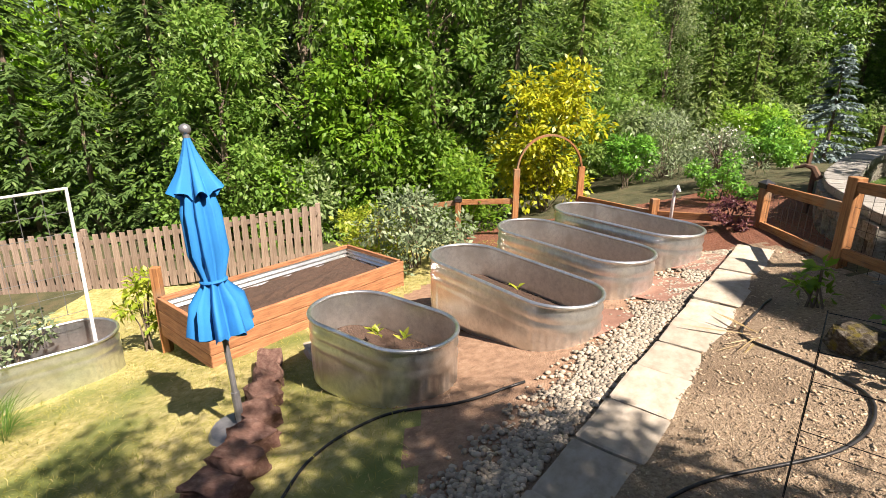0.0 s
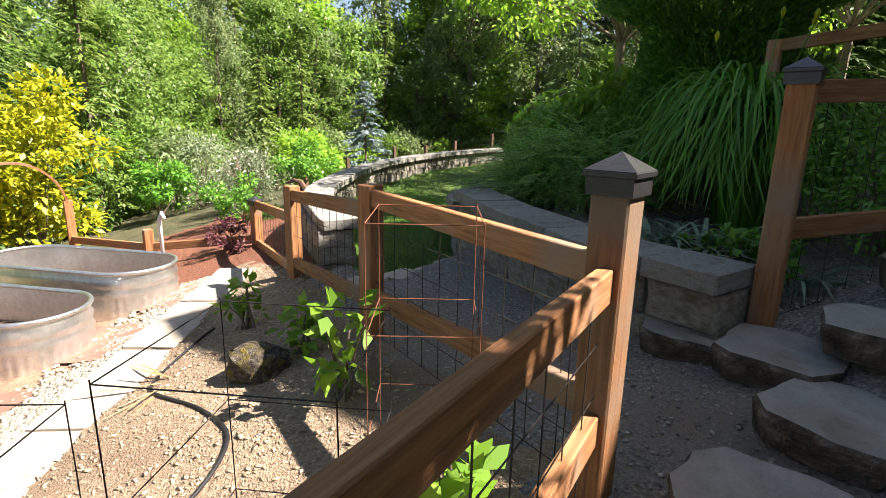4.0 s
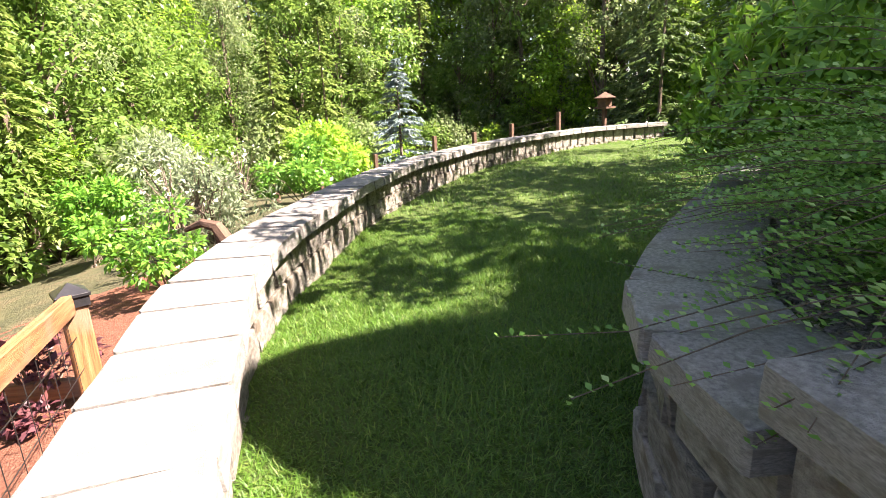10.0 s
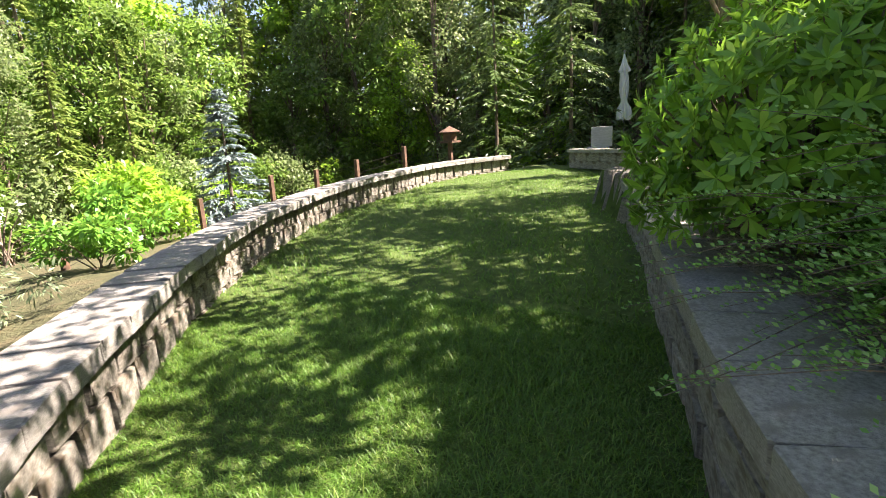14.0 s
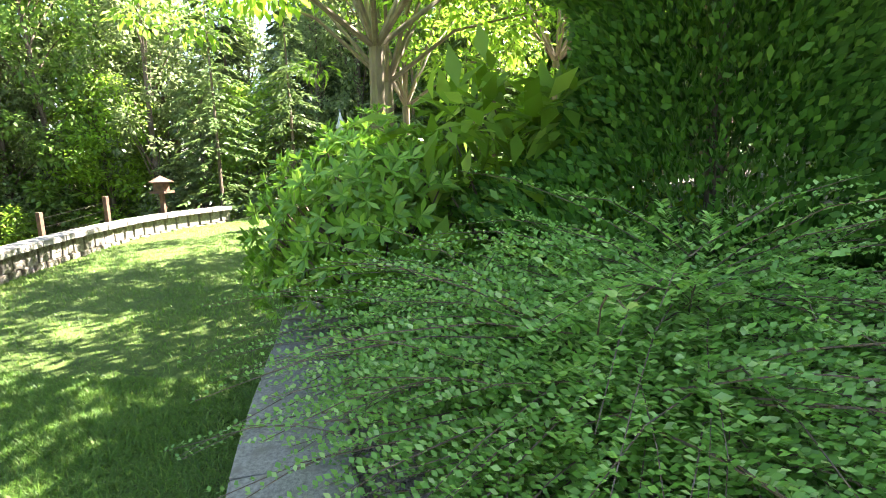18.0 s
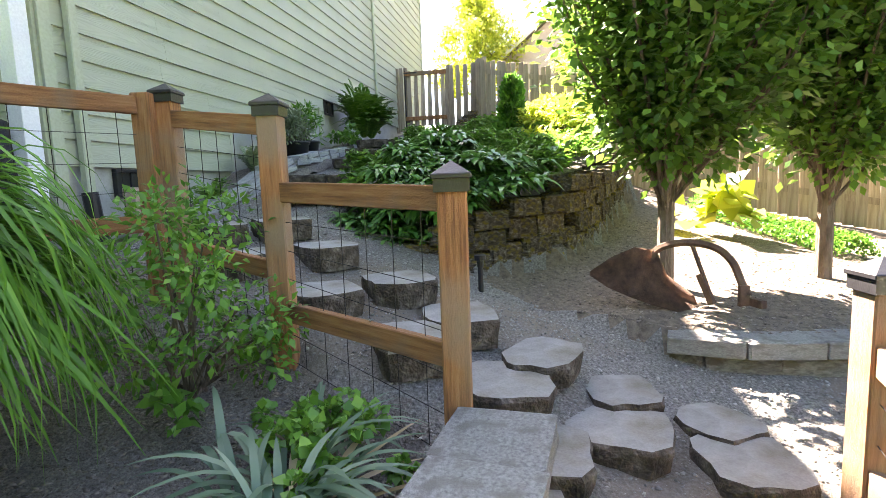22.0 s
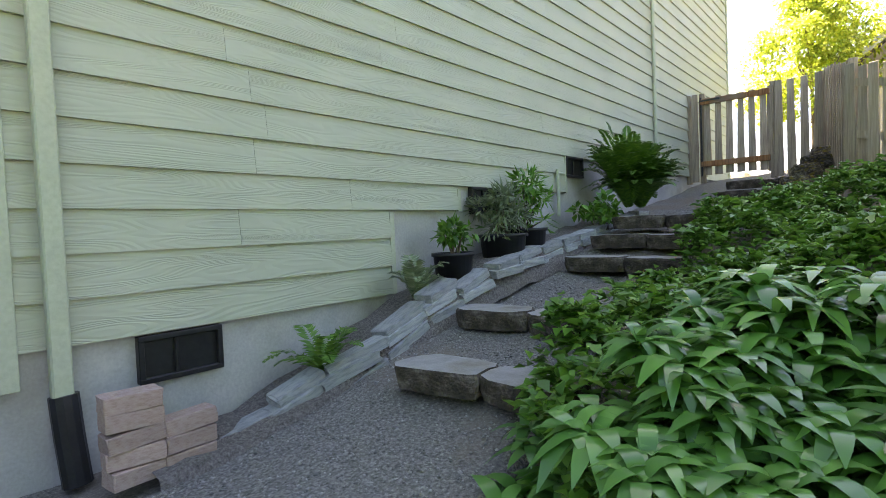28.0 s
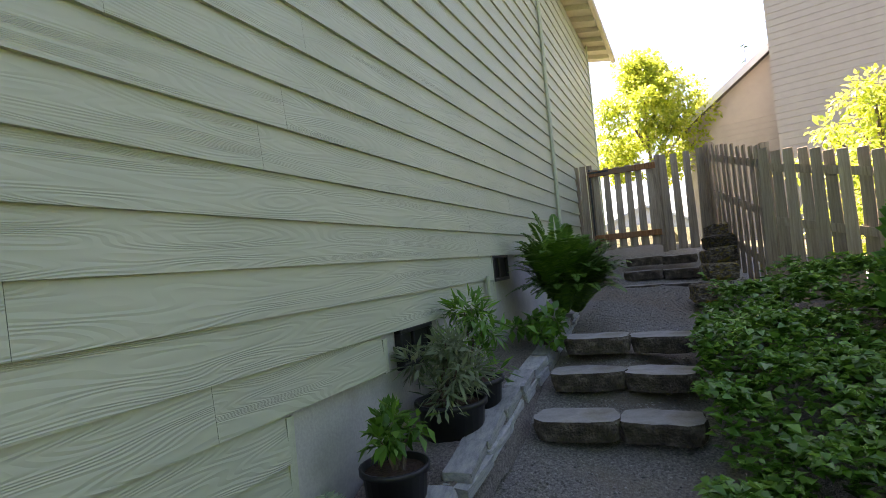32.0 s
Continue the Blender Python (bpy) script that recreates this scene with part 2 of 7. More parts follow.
def leafy(name, c1, c2, c3=None, trans=0.35, rough=0.45, spec=0.4):
    """Leaves: colour differs leaf by leaf, and light passes through them."""
    m, n, l = nodes_of(name)
    b = n["Principled BSDF"]
    g = n.new("ShaderNodeNewGeometry")
    oi = n.new("ShaderNodeObjectInfo")
    ramp = n.new("ShaderNodeValToRGB")
    e = ramp.color_ramp.elements
    e[0].color, e[1].color = (*c1, 1), (*c2, 1)
    if c3:
        e[1].position = 0.8
        e.new(1.0).color = (*c3, 1)
    l.new(g.outputs["Random Per Island"], ramp.inputs[0])
    hv = n.new("ShaderNodeHueSaturation")
    mr = n.new("ShaderNodeMapRange")
    mr.inputs["To Min"].default_value, mr.inputs["To Max"].default_value = 0.8, 1.2
    l.new(oi.outputs["Random"], mr.inputs["Value"])
    l.new(mr.outputs[0], hv.inputs["Value"])
    l.new(ramp.outputs[0], hv.inputs["Color"])
    l.new(hv.outputs[0], b.inputs["Base Color"])
    b.inputs["Roughness"].default_value = rough
    b.inputs["Specular IOR Level"].default_value = spec
    tr = n.new("ShaderNodeBsdfTranslucent")
    bright = n.new("ShaderNodeHueSaturation")
    bright.inputs["Value"].default_value = 1.5
    bright.inputs["Hue"].default_value = 0.485
    l.new(hv.outputs[0], bright.inputs["Color"])
    l.new(bright.outputs[0], tr.inputs["Color"])
    mix = n.new("ShaderNodeMixShader")
    mix.inputs[0].default_value = trans
    l.new(b.outputs[0], mix.inputs[1])
    l.new(tr.outputs[0], mix.inputs[2])
    l.new(mix.outputs[0], n["Material Output"].inputs["Surface"])
    return m


def lap_siding(name, c1, c2):
    """Painted boards with an embossed, wavy wood grain running along them."""
    m, n, l = nodes_of(name)
    b = n["Principled BSDF"]
    tc, oi = n.new("ShaderNodeTexCoord"), n.new("ShaderNodeObjectInfo")
    mp = n.new("ShaderNodeMapping")
    mp.inputs["Scale"].default_value = (0.16, 1.0, 1.6)
    shift = n.new("ShaderNodeCombineXYZ")
    mul = n.new("ShaderNodeMath")
    mul.operation = "MULTIPLY"
    mul.inputs[1].default_value = 40.0
    l.new(oi.outputs["Random"], mul.inputs[0])
    l.new(mul.outputs[0], shift.inputs[0])
    l.new(shift.outputs[0], mp.inputs["Location"])
    l.new(tc.outputs["Object"], mp.inputs[0])
    # contour lines of a long-drawn noise read as flat-sawn grain
    gr = n.new("ShaderNodeTexNoise")
    gr.inputs["Scale"].default_value = 5.0
    gr.inputs["Detail"].default_value = 1.2
    gr.inputs["Distortion"].default_value = 0.3
    l.new(mp.outputs[0], gr.inputs["Vector"])
    up = n.new("ShaderNodeMath")
    up.operation = "MULTIPLY"
    up.inputs[1].default_value = 26.0
    l.new(gr.outputs["Fac"], up.inputs[0])
    wv = n.new("ShaderNodeMath")
    wv.operation = "PINGPONG"
    wv.inputs[1].default_value = 0.5
    l.new(up.outputs[0], wv.inputs[0])
    ns = n.new("ShaderNodeTexNoise")
    ns.inputs["Scale"].default_value = 1.6
    ns.inputs["Detail"].default_value = 6.0
    l.new(tc.outputs["Object"], ns.inputs["Vector"])
    ramp = n.new("ShaderNodeValToRGB")
    ramp.color_ramp.elements[0].color, ramp.color_ramp.elements[1].color = (*c1, 1), (*c2, 1)
    ramp.color_ramp.elements[0].position, ramp.color_ramp.elements[1].position = 0.3, 0.7
    l.new(ns.outputs["Fac"], ramp.inputs[0])
    l.new(ramp.outputs[0], b.inputs["Base Color"])
    b.inputs["Roughness"].default_value = 0.5
    bp = n.new("ShaderNodeBump")
    bp.inputs["Strength"].default_value = 1.0
    bp.inputs["Distance"].default_value = 0.0035
    l.new(wv.outputs[0], bp.inputs["Height"])
    l.new(bp.outputs[0], b.inputs["Normal"])
    return m


M = {}
M["siding"] = lap_siding("siding", (0.36, 0.385, 0.28), (0.41, 0.43, 0.315))
M["cedar"] = surf("cedar", [(0.13, 0.055, 0.025), (0.31, 0.135, 0.05), (0.41, 0.22, 0.1)], 7, 0.75, 0.6, 90, stretch=(9, 9, 0.5), objvar=0.2, dist=0.006, blotch=(0.25, 0.17, 0.11), blotch_scale=2.2)
M["cedar_x"] = surf("cedar_rail", [(0.13, 0.055, 0.025), (0.31, 0.135, 0.05), (0.41, 0.22, 0.1)], 7, 0.75, 0.6, 90, stretch=(0.5, 9, 9), objvar=0.2, dist=0.006, blotch=(0.25, 0.17, 0.11), blotch_scale=2.2)
M["plank"] = surf("plank", [(0.14, 0.06, 0.028), (0.3, 0.13, 0.06), (0.38, 0.2, 0.1)], 5, 0.75, 0.3, 80, stretch=(0.8, 8, 8), objvar=0.15, dist=0.004)
M["greywood"] = surf("grey_wood", [(0.12, 0.085, 0.065), (0.21, 0.155, 0.12), (0.3, 0.235, 0.19)], 6, 0.9, 0.4, 90, stretch=(7, 7, 0.6), objvar=0.25, dist=0.004)
M["fencewood"] = surf("fence_wood", [(0.21, 0.16, 0.115), (0.35, 0.28, 0.205), (0.46, 0.39, 0.3)], 6, 0.85, 0.35, 90, stretch=(7, 7, 0.6), objvar=0.2, dist=0.004)
M["tabletop"] = surf("table_wood", [(0.2, 0.2, 0.2), (0.32, 0.32, 0.33)], 6, 0.85, 0.3, 90, stretch=(0.8, 8, 8), dist=0.004)
M["blackmetal"] = surf("black_metal", [(0.012, 0.012, 0.013), (0.03, 0.03, 0.032)], 12, 0.35, 0.1, 120, spec=0.5)
M["rust"] = surf("rust", [(0.05, 0.032, 0.024), (0.12, 0.072, 0.048), (0.2, 0.12, 0.075)], 9, 0.85, 0.4, 90, metal=0.25, dist=0.006)
M["rebar"] = surf("rusty_wire", [(0.1, 0.035, 0.02), (0.2, 0.07, 0.03)], 30, 0.8, 0.0)
M["wire"] = surf("dark_wire", [(0.02, 0.019, 0.018), (0.05, 0.04, 0.035)], 30, 0.5, 0.0, metal=0.5)
M["steel"] = surf("galvanised", [(0.55, 0.57, 0.58), (0.68, 0.7, 0.7), (0.78, 0.79, 0.78)], 22, 0.3, 0.03, 120, metal=0.92, blotch=(0.58, 0.59, 0.58), blotch_scale=5)
M["white"] = surf("white_paint", [(0.72, 0.73, 0.74), (0.8, 0.8, 0.8)], 3, 0.5, 0.05)
M["paver"] = surf("paver", [(0.25, 0.215, 0.165), (0.35, 0.305, 0.245), (0.41, 0.37, 0.31)], 5, 0.9, 0.3, 130, objvar=0.12, dist=0.006)
M["block"] = surf("wall_block", [(0.13, 0.12, 0.1), (0.28, 0.26, 0.22), (0.42, 0.39, 0.33)], 9, 0.92, 0.8, 70, objvar=0.2, dist=0.025, blotch=(0.17, 0.14, 0.1), blotch_scale=3.5)
M["cap"] = surf("wall_cap", [(0.15, 0.145, 0.13), (0.27, 0.26, 0.235), (0.38, 0.365, 0.33)], 26, 0.92, 0.6, 120, objvar=0.12, dist=0.012, blotch=(0.19, 0.175, 0.15), blotch_scale=4)
M["mossblock"] = surf("mossy_block", [(0.03, 0.023, 0.016), (0.12, 0.095, 0.065), (0.36, 0.33, 0.28)], 9, 0.95, 1.0, 50, objvar=0.4, dist=0.05, blotch=(0.22, 0.17, 0.02), blotch_scale=4.2)
M["flag"] = surf("flagstone", [(0.19, 0.185, 0.17), (0.29, 0.28, 0.255), (0.37, 0.355, 0.325)], 5, 0.9, 0.45, 90, objvar=0.1, dist=0.012, blotch=(0.2, 0.18, 0.14), blotch_scale=3)
# sides of the flagstones: riser shade put into a darker stone colour
M["flag_side_shade"] = surf("shaded_step_face", [(0.025, 0.02, 0.014), (0.085, 0.068, 0.05), (0.24, 0.21, 0.17)], 9, 0.95, 0.9, 60, objvar=0.1, dist=0.03)
M["slate"] = surf("edging_slate", [(0.22, 0.23, 0.23), (0.36, 0.37, 0.36), (0.46, 0.45, 0.41)], 5, 0.85, 0.5, 60, objvar=0.2, dist=0.012)
M["redrock"] = surf("red_rock", [(0.1, 0.05, 0.035), (0.19, 0.1, 0.075), (0.27, 0.17, 0.13)], 6, 0.95, 0.8, 40, objvar=0.15, dist=0.03)
M["pebble"] = surf("pebble", [(0.24, 0.2, 0.15), (0.38, 0.33, 0.26)], 4, 0.85, 0.2, 60, island=0.35)
M["brick"] = surf("brick", [(0.3, 0.2, 0.16), (0.42, 0.3, 0.25), (0.45, 0.36, 0.29)], 9, 0.92, 0.4, 90, objvar=0.15, dist=0.006)
M["trim"] = surf("siding_trim", [(0.39, 0.42, 0.3), (0.42, 0.45, 0.325)], 3, 0.55, 0.1, 40)
M["concrete"] = surf("foundation", [(0.36, 0.36, 0.33), (0.47, 0.46, 0.42)], 4, 0.9, 0.25, 60, dist=0.006, blotch=(0.3, 0.29, 0.26), blotch_scale=2)
M["vent"] = surf("vent_black", [(0.008, 0.008, 0.008), (0.02, 0.02, 0.02)], 20, 0.4, 0.0)
M["blue"] = surf("blue_canvas", [(0.006, 0.13, 0.36), (0.012, 0.2, 0.5)], 3, 0.75, 0.2, 200, dist=0.002)
M["whitecloth"] = surf("white_canvas", [(0.5, 0.52, 0.56), (0.62, 0.64, 0.68)], 3, 0.8, 0.2, 100, dist=0.004)
M["plastic"] = surf("black_plastic", [(0.01, 0.01, 0.011), (0.022, 0.022, 0.024)], 10, 0.45, 0.05)
M["cover"] = surf("grill_cover", [(0.004, 0.004, 0.0045), (0.01, 0.01, 0.011)], 6, 0.65, 0.4, 30, dist=0.02)
M["greypole"] = surf("grey_pole", [(0.2, 0.2, 0.21), (0.28, 0.28, 0.29)], 8, 0.4, 0.0, metal=0.6)
M["soil"] = surf("potting_soil", [(0.05, 0.03, 0.02), (0.11, 0.065, 0.045)], 25, 0.95, 0.9, 90, dist=0.03)
M["bark"] = surf("bark", [(0.07, 0.05, 0.035), (0.15, 0.115, 0.085), (0.22, 0.18, 0.14)], 9, 0.95, 0.8, 50, stretch=(2, 2, 0.5), dist=0.02)
M["palebark"] = surf("pale_bark", [(0.13, 0.1, 0.07), (0.22, 0.18, 0.13)], 9, 0.9, 0.5, 50, stretch=(2, 2, 0.5), dist=0.01)
M["roof"] = surf("roof", [(0.06, 0.055, 0.05), (0.12, 0.11, 0.1)], 15, 0.9, 0.5, 60, dist=0.02)
M["tanhouse"] = surf("tan_siding", [(0.4, 0.35, 0.31), (0.46, 0.41, 0.36)], 3, 0.6, 0.1, 40)
M["glass"] = surf("dark_pane", [(0.02, 0.025, 0.03), (0.04, 0.05, 0.055)], 1.5, 0.06, 0.0, spec=0.6)
# ground
M["g_wild"] = surf("wild_ground", [(0.03, 0.035, 0.012), (0.07, 0.07, 0.03), (0.11, 0.085, 0.045)], 3, 0.95, 0.8, 30, dist=0.05)
M["g_gravel"] = surf("fine_gravel", [(0.06, 0.057, 0.05), (0.19, 0.18, 0.16), (0.36, 0.345, 0.305)], 60, 0.95, 0.8, 160, dist=0.014, blotch=(0.2, 0.165, 0.125), blotch_scale=0.8)
M["g_lawn"] = surf("lawn_soil", [(0.03, 0.055, 0.008), (0.06, 0.1, 0.016), (0.09, 0.13, 0.028)], 12, 0.95, 0.7, 90, dist=0.03)
M["g_bed"] = surf("bed_mulch", [(0.11, 0.096, 0.084), (0.235, 0.208, 0.182), (0.37, 0.335, 0.295)], 55, 0.95, 0.9, 110, dist=0.03)
M["g_chips"] = surf("wood_chips", [(0.17, 0.115, 0.07), (0.3, 0.22, 0.145), (0.42, 0.33, 0.23)], 45, 0.95, 0.9, 120, dist=0.025, blotch=(0.2, 0.14, 0.09), blotch_scale=0.9)
M["g_dry"] = surf("dry_grass", [(0.2, 0.185, 0.05), (0.38, 0.33, 0.12), (0.52, 0.44, 0.22)], 14, 0.95, 0.8, 120, dist=0.02, blotch=(0.16, 0.19, 0.045), blotch_scale=0.9)
M["g_red"] = surf("red_mulch", [(0.1, 0.035, 0.018), (0.2, 0.075, 0.04), (0.28, 0.13, 0.08)], 40, 0.95, 0.9, 100, dist=0.03)
M["g_pad"] = surf("clay_soil", [(0.17, 0.1, 0.062), (0.27, 0.165, 0.105), (0.34, 0.23, 0.155)], 14, 0.95, 0.6, 90, dist=0.02)
# leaves
M["l_forest"] = leafy("forest_leaf", (0.07, 0.15, 0.025), (0.14, 0.25, 0.045), (0.24, 0.35, 0.1), 0.45)
M["l_forest2"] = leafy("willow_leaf", (0.11, 0.175, 0.06), (0.2, 0.28, 0.11), (0.34, 0.4, 0.2), 0.45)
M["l_bright"] = leafy("bright_leaf", (0.1, 0.22, 0.02), (0.19, 0.36, 0.035), (0.3, 0.46, 0.07), 0.5)
M["l_conifer"] = leafy("conifer_needles", (0.045, 0.09, 0.025), (0.085, 0.15, 0.04), (0.13, 0.2, 0.06), 0.25)
M["l_cedar"] = leafy("cedar_spray", (0.09, 0.15, 0.03), (0.15, 0.22, 0.05), (0.22, 0.28, 0.075), 0.25)
M["l_spruce"] = leafy("blue_needles", (0.1, 0.15, 0.14), (0.2, 0.27, 0.27), (0.3, 0.36, 0.36), 0.1)
M["l_gold"] = leafy("golden_leaf", (0.22, 0.28, 0.012), (0.42, 0.44, 0.02), (0.6, 0.52, 0.03))
M["l_yellowtree"] = leafy("yellow_leaf", (0.17, 0.25, 0.02), (0.32, 0.38, 0.04), (0.46, 0.48, 0.08), 0.5)
M["l_lonicera"] = leafy("honeysuckle_leaf", (0.1, 0.26, 0.04), (0.2, 0.43, 0.08), (0.38, 0.56, 0.2), 0.3, 0.35)
M["l_blade"] = leafy("strap_leaf", (0.05, 0.16, 0.015), (0.1, 0.28, 0.03), (0.17, 0.37, 0.05), 0.35)
M["l_iris"] = leafy("blue_strap_leaf", (0.07, 0.13, 0.075), (0.13, 0.2, 0.12), (0.2, 0.27, 0.17), 0.2)
M["l_thuja"] = leafy("thuja_spray", (0.04, 0.14, 0.02), (0.1, 0.27, 0.035), (0.17, 0.36, 0.06), 0.35)
M["l_pieris"] = leafy("whorl_leaf", (0.08, 0.2, 0.02), (0.15, 0.34, 0.035), (0.26, 0.46, 0.07), 0.3, 0.3)
M["l_ground"] = leafy("cover_leaf", (0.055, 0.17, 0.022), (0.12, 0.3, 0.036), (0.2, 0.41, 0.06), 0.32, 0.38)
M["l_hosta"] = leafy("broad_leaf", (0.045, 0.15, 0.03), (0.1, 0.26, 0.05), (0.16, 0.34, 0.08), 0.28, 0.28, 0.5)
M["l_hornbeam"] = leafy("tree_leaf", (0.045, 0.12, 0.016), (0.09, 0.2, 0.028), (0.16, 0.29, 0.045), 0.28)
M["l_fern"] = leafy("fern_leaf", (0.055, 0.15, 0.022), (0.11, 0.25, 0.035), (0.17, 0.32, 0.055), 0.35)
M["l_sage"] = leafy("sage_leaf", (0.12, 0.17, 0.09), (0.2, 0.26, 0.14), (0.27, 0.31, 0.2), 0.25)
M["l_lime"] = leafy("lime_leaf", (0.2, 0.3, 0.03), (0.36, 0.42, 0.05), (0.5, 0.52, 0.1), 0.5)
M["l_grass"] = leafy("lawn_blade", (0.045, 0.12, 0.012), (0.085, 0.19, 0.02), (0.17, 0.25, 0.05), 0.35, 0.5)
M["l_drygrass"] = leafy("dry_blade", (0.19, 0.21, 0.035), (0.36, 0.34, 0.09), (0.52, 0.45, 0.2), 0.35, 0.6)
M["l_purple"] = leafy("purple_leaf", (0.06, 0.02, 0.025), (0.13, 0.045, 0.05), (0.2, 0.08, 0.07), 0.25)
M["l_tan"] = leafy("dead_leaf", (0.3, 0.22, 0.1), (0.45, 0.35, 0.2), (0.55, 0.45, 0.28), 0.3)
M["l_flower"] = leafy("white_flower", (0.6, 0.6, 0.5), (0.75, 0.74, 0.62), None, 0.3)

M["stone"] = surf("gravel_stone", [(0.16, 0.155, 0.14), (0.27, 0.26, 0.235), (0.38, 0.36, 0.32)], 30, 0.9, 0.0, 120, island=0.45)
M["chip"] = surf("bark_chip", [(0.12, 0.1, 0.08), (0.22, 0.18, 0.145), (0.34, 0.29, 0.24)], 30, 0.95, 0.0, 120, island=0.5)
M["woodchip"] = surf("pale_wood_chip", [(0.22, 0.15, 0.095), (0.36, 0.27, 0.18), (0.5, 0.41, 0.3)], 30, 0.95, 0.0, 120, island=0.45)

# ---- plan ----
FENCE = [(-9.8, 3.4), (-6.65, 3.9), (-4.7, 3.47), (-2.88, 3.07), (-1.21, 2.7), (-0.76, 1.2), (-0.68, 0.5), (-0.6, -0.2), (-0.5, -6.0)]
LAWN_WALL = smooth_line([(-4.45, 4.02), (-4.8, 4.14), (-5.5, 4.41), (-5.94, 4.6), (-6.56, 5.01), (-7.17, 5.55), (-7.97, 6.32), (-8.9, 7.4), (-9.5, 8.3), (-10.45, 10.1), (-11.15, 12.3), (-11.45, 14.5), (-10.95, 16.6)], 0.05)
BED_WALL = smooth_line([(-1.27, 3.72), (-1.9, 3.8), (-2.36, 3.97), (-2.94, 4.22), (-3.5, 4.5), (-4.08, 4.84), (-4.44, 5.14), (-4.64, 5.5), (-4.84, 6.0), (-5.13, 6.85), (-5.55, 8.1), (-5.8, 8.9), (-6.3, 10.2)], 0.05)
MOSS_WALL = smooth_line([(1.62, 5.72), (1.38, 5.3), (1.25, 4.9), (1.27, 4.4), (1.68, 3.9), (2.2, 3.43), (2.8, 3.12), (3.6, 2.85), (4.4, 2.62), (5.4, 2.4)], 0.05)
LOW_WALL = smooth_line([(0.26, 3.0), (0.18, 2.67), (0.18, 2.36), (0.25, 1.85), (0.4, 1.3)], 0.05)
HOUSE_Y = 7.48
EDGE_Z = [(0.9, 2.06), (1.5, 2.1), (1.86, 2.2), (2.74, 2.56), (3.64, 2.83), (4.57, 2.93), (6.8, 3.23)]


def inset_line(line, d):
    """The line moved sideways by d, to its left."""
    g = np.gradient(line, axis=0)
    return line + d * np.stack([-g[:, 1], g[:, 0]], 1) / np.hypot(g[:, 0], g[:, 1])[:, None]



def side_of(line, x, y):
    """Signed distance of points from a line: positive to its left."""
    d2 = np.full(x.shape, 1e9)
    sd = np.zeros(x.shape)
    for (ax, ay), (bx, by) in zip(line[:-1], line[1:]):
        ux, uy = bx - ax, by - ay
        n2 = ux * ux + uy * uy
        t = (((x - ax) * ux + (y - ay) * uy) / n2).clip(0, 1)
        ex, ey = x - ax - t * ux, y - ay - t * uy
        d = ex * ex + ey * ey
        near = d < d2
        d2 = np.where(near, d, d2)
        sd = np.where(near, np.sign(ux * ey - uy * ex), sd)
    return sd * np.sqrt(d2)


def inside(poly, x, y):
    r = np.zeros(x.shape, bool)
    for (ax, ay), (bx, by) in zip(poly, list(poly[1:]) + [poly[0]]):
        if ay == by:
            continue
        hit = ((ay > y) != (by > y)) & (x < (bx - ax) * (y - ay) / (by - ay) + ax)
        r ^= hit
    return r


class Heights:
    """A smooth surface through a few levels (linear radial functions)."""

    def __init__(self, pts):
        self.p = np.array(pts, float)
        d = np.hypot(self.p[:, None, 0] - self.p[None, :, 0], self.p[:, None, 1] - self.p[None, :, 1])
        n = len(self.p)
        a = np.zeros((n + 1, n + 1))
        a[:n, :n], a[n, :n], a[:n, n] = d, 1, 1
        self.w = np.linalg.solve(a, np.r_[self.p[:, 2], 0])

    def __call__(self, x, y):
        out = np.full(np.shape(x), self.w[-1])
        for (px, py, _), w in zip(self.p, self.w):
            out = out + w * np.hypot(x - px, y - py)
        return out


PATH_H = Heights([(-2, 3.6, 1.05), (-3.6, 4.0, 0.96), (-1, 2.4, 1.06), (-0.4, 1.0, 1.05), (0.2, -1.5, 1.05), (-0.15, 2.7, 1.14), (-1.42, 3.86, 1.19), (-1.03, 3.77, 1.23), (-0.81, 2.9, 1.13), (-0.76, 3.42, 1.21), (-0.41, 3.36, 1.25),
                  (-0.7, 3.9, 1.37), (-0.4, 3.74, 1.41), (0.3, 3.8, 1.45), (-0.2, 4.2, 1.54), (-0.58, 4.36, 1.53), (0.08, 4.62, 1.69), (-0.22, 5.0, 1.68), (0.45, 5.24, 1.86), (0.18, 5.7, 1.85), (0.78, 5.76, 2.03), (0.46, 6.12, 2.02), (1.2, 5.9, 2.06), (1.2, 6.9, 2.02),
                  (2.0, 6.2, 2.16), (2.9, 6.3, 2.38), (4.6, 6.4, 2.62), (5.6, 6.4, 2.98), (8, 6.3, 3.22), (10, 6.2, 3.45), (12, 6.2, 3.95), (0.9, 4.0, 1.52), (1.5, 3.3, 1.52), (2.6, 1.8, 1.75)])
SIDE_H = Heights([(0.3, 2.6, 1.4), (0.9, 3.9, 1.48), (1.5, 3.2, 1.5), (1.2, 2.3, 1.5), (2.6, 1.8, 1.6), (4.5, 1.4, 1.75), (6.4, 2.3, 2.25), (5.3, 0.3, 1.72), (4.6, -1.1, 1.45), (9.5, 4.3, 3.4), (0.6, 1.4, 1.4), (2.4, 0.2, 1.42), (2, -1.5, 1.3), (4, -3, 1.15)])
BED_H = Heights([(-1.2, 4.4, 1.3), (-2.2, 4.6, 1.42), (-3.6, 5.2, 1.42), (-4.6, 6.4, 1.42), (-5.6, 9, 1.45), (-2.5, 6.5, 1.5), (-1.6, 6.0, 1.36), (-1.2, 5.6, 1.45), (-0.5, 5.2, 1.6), (-0.4, 6.6, 1.95), (-1, 8, 2.05), (-3, 9, 1.9), (-5, 13, 1.5), (2, 12, 2.1)])
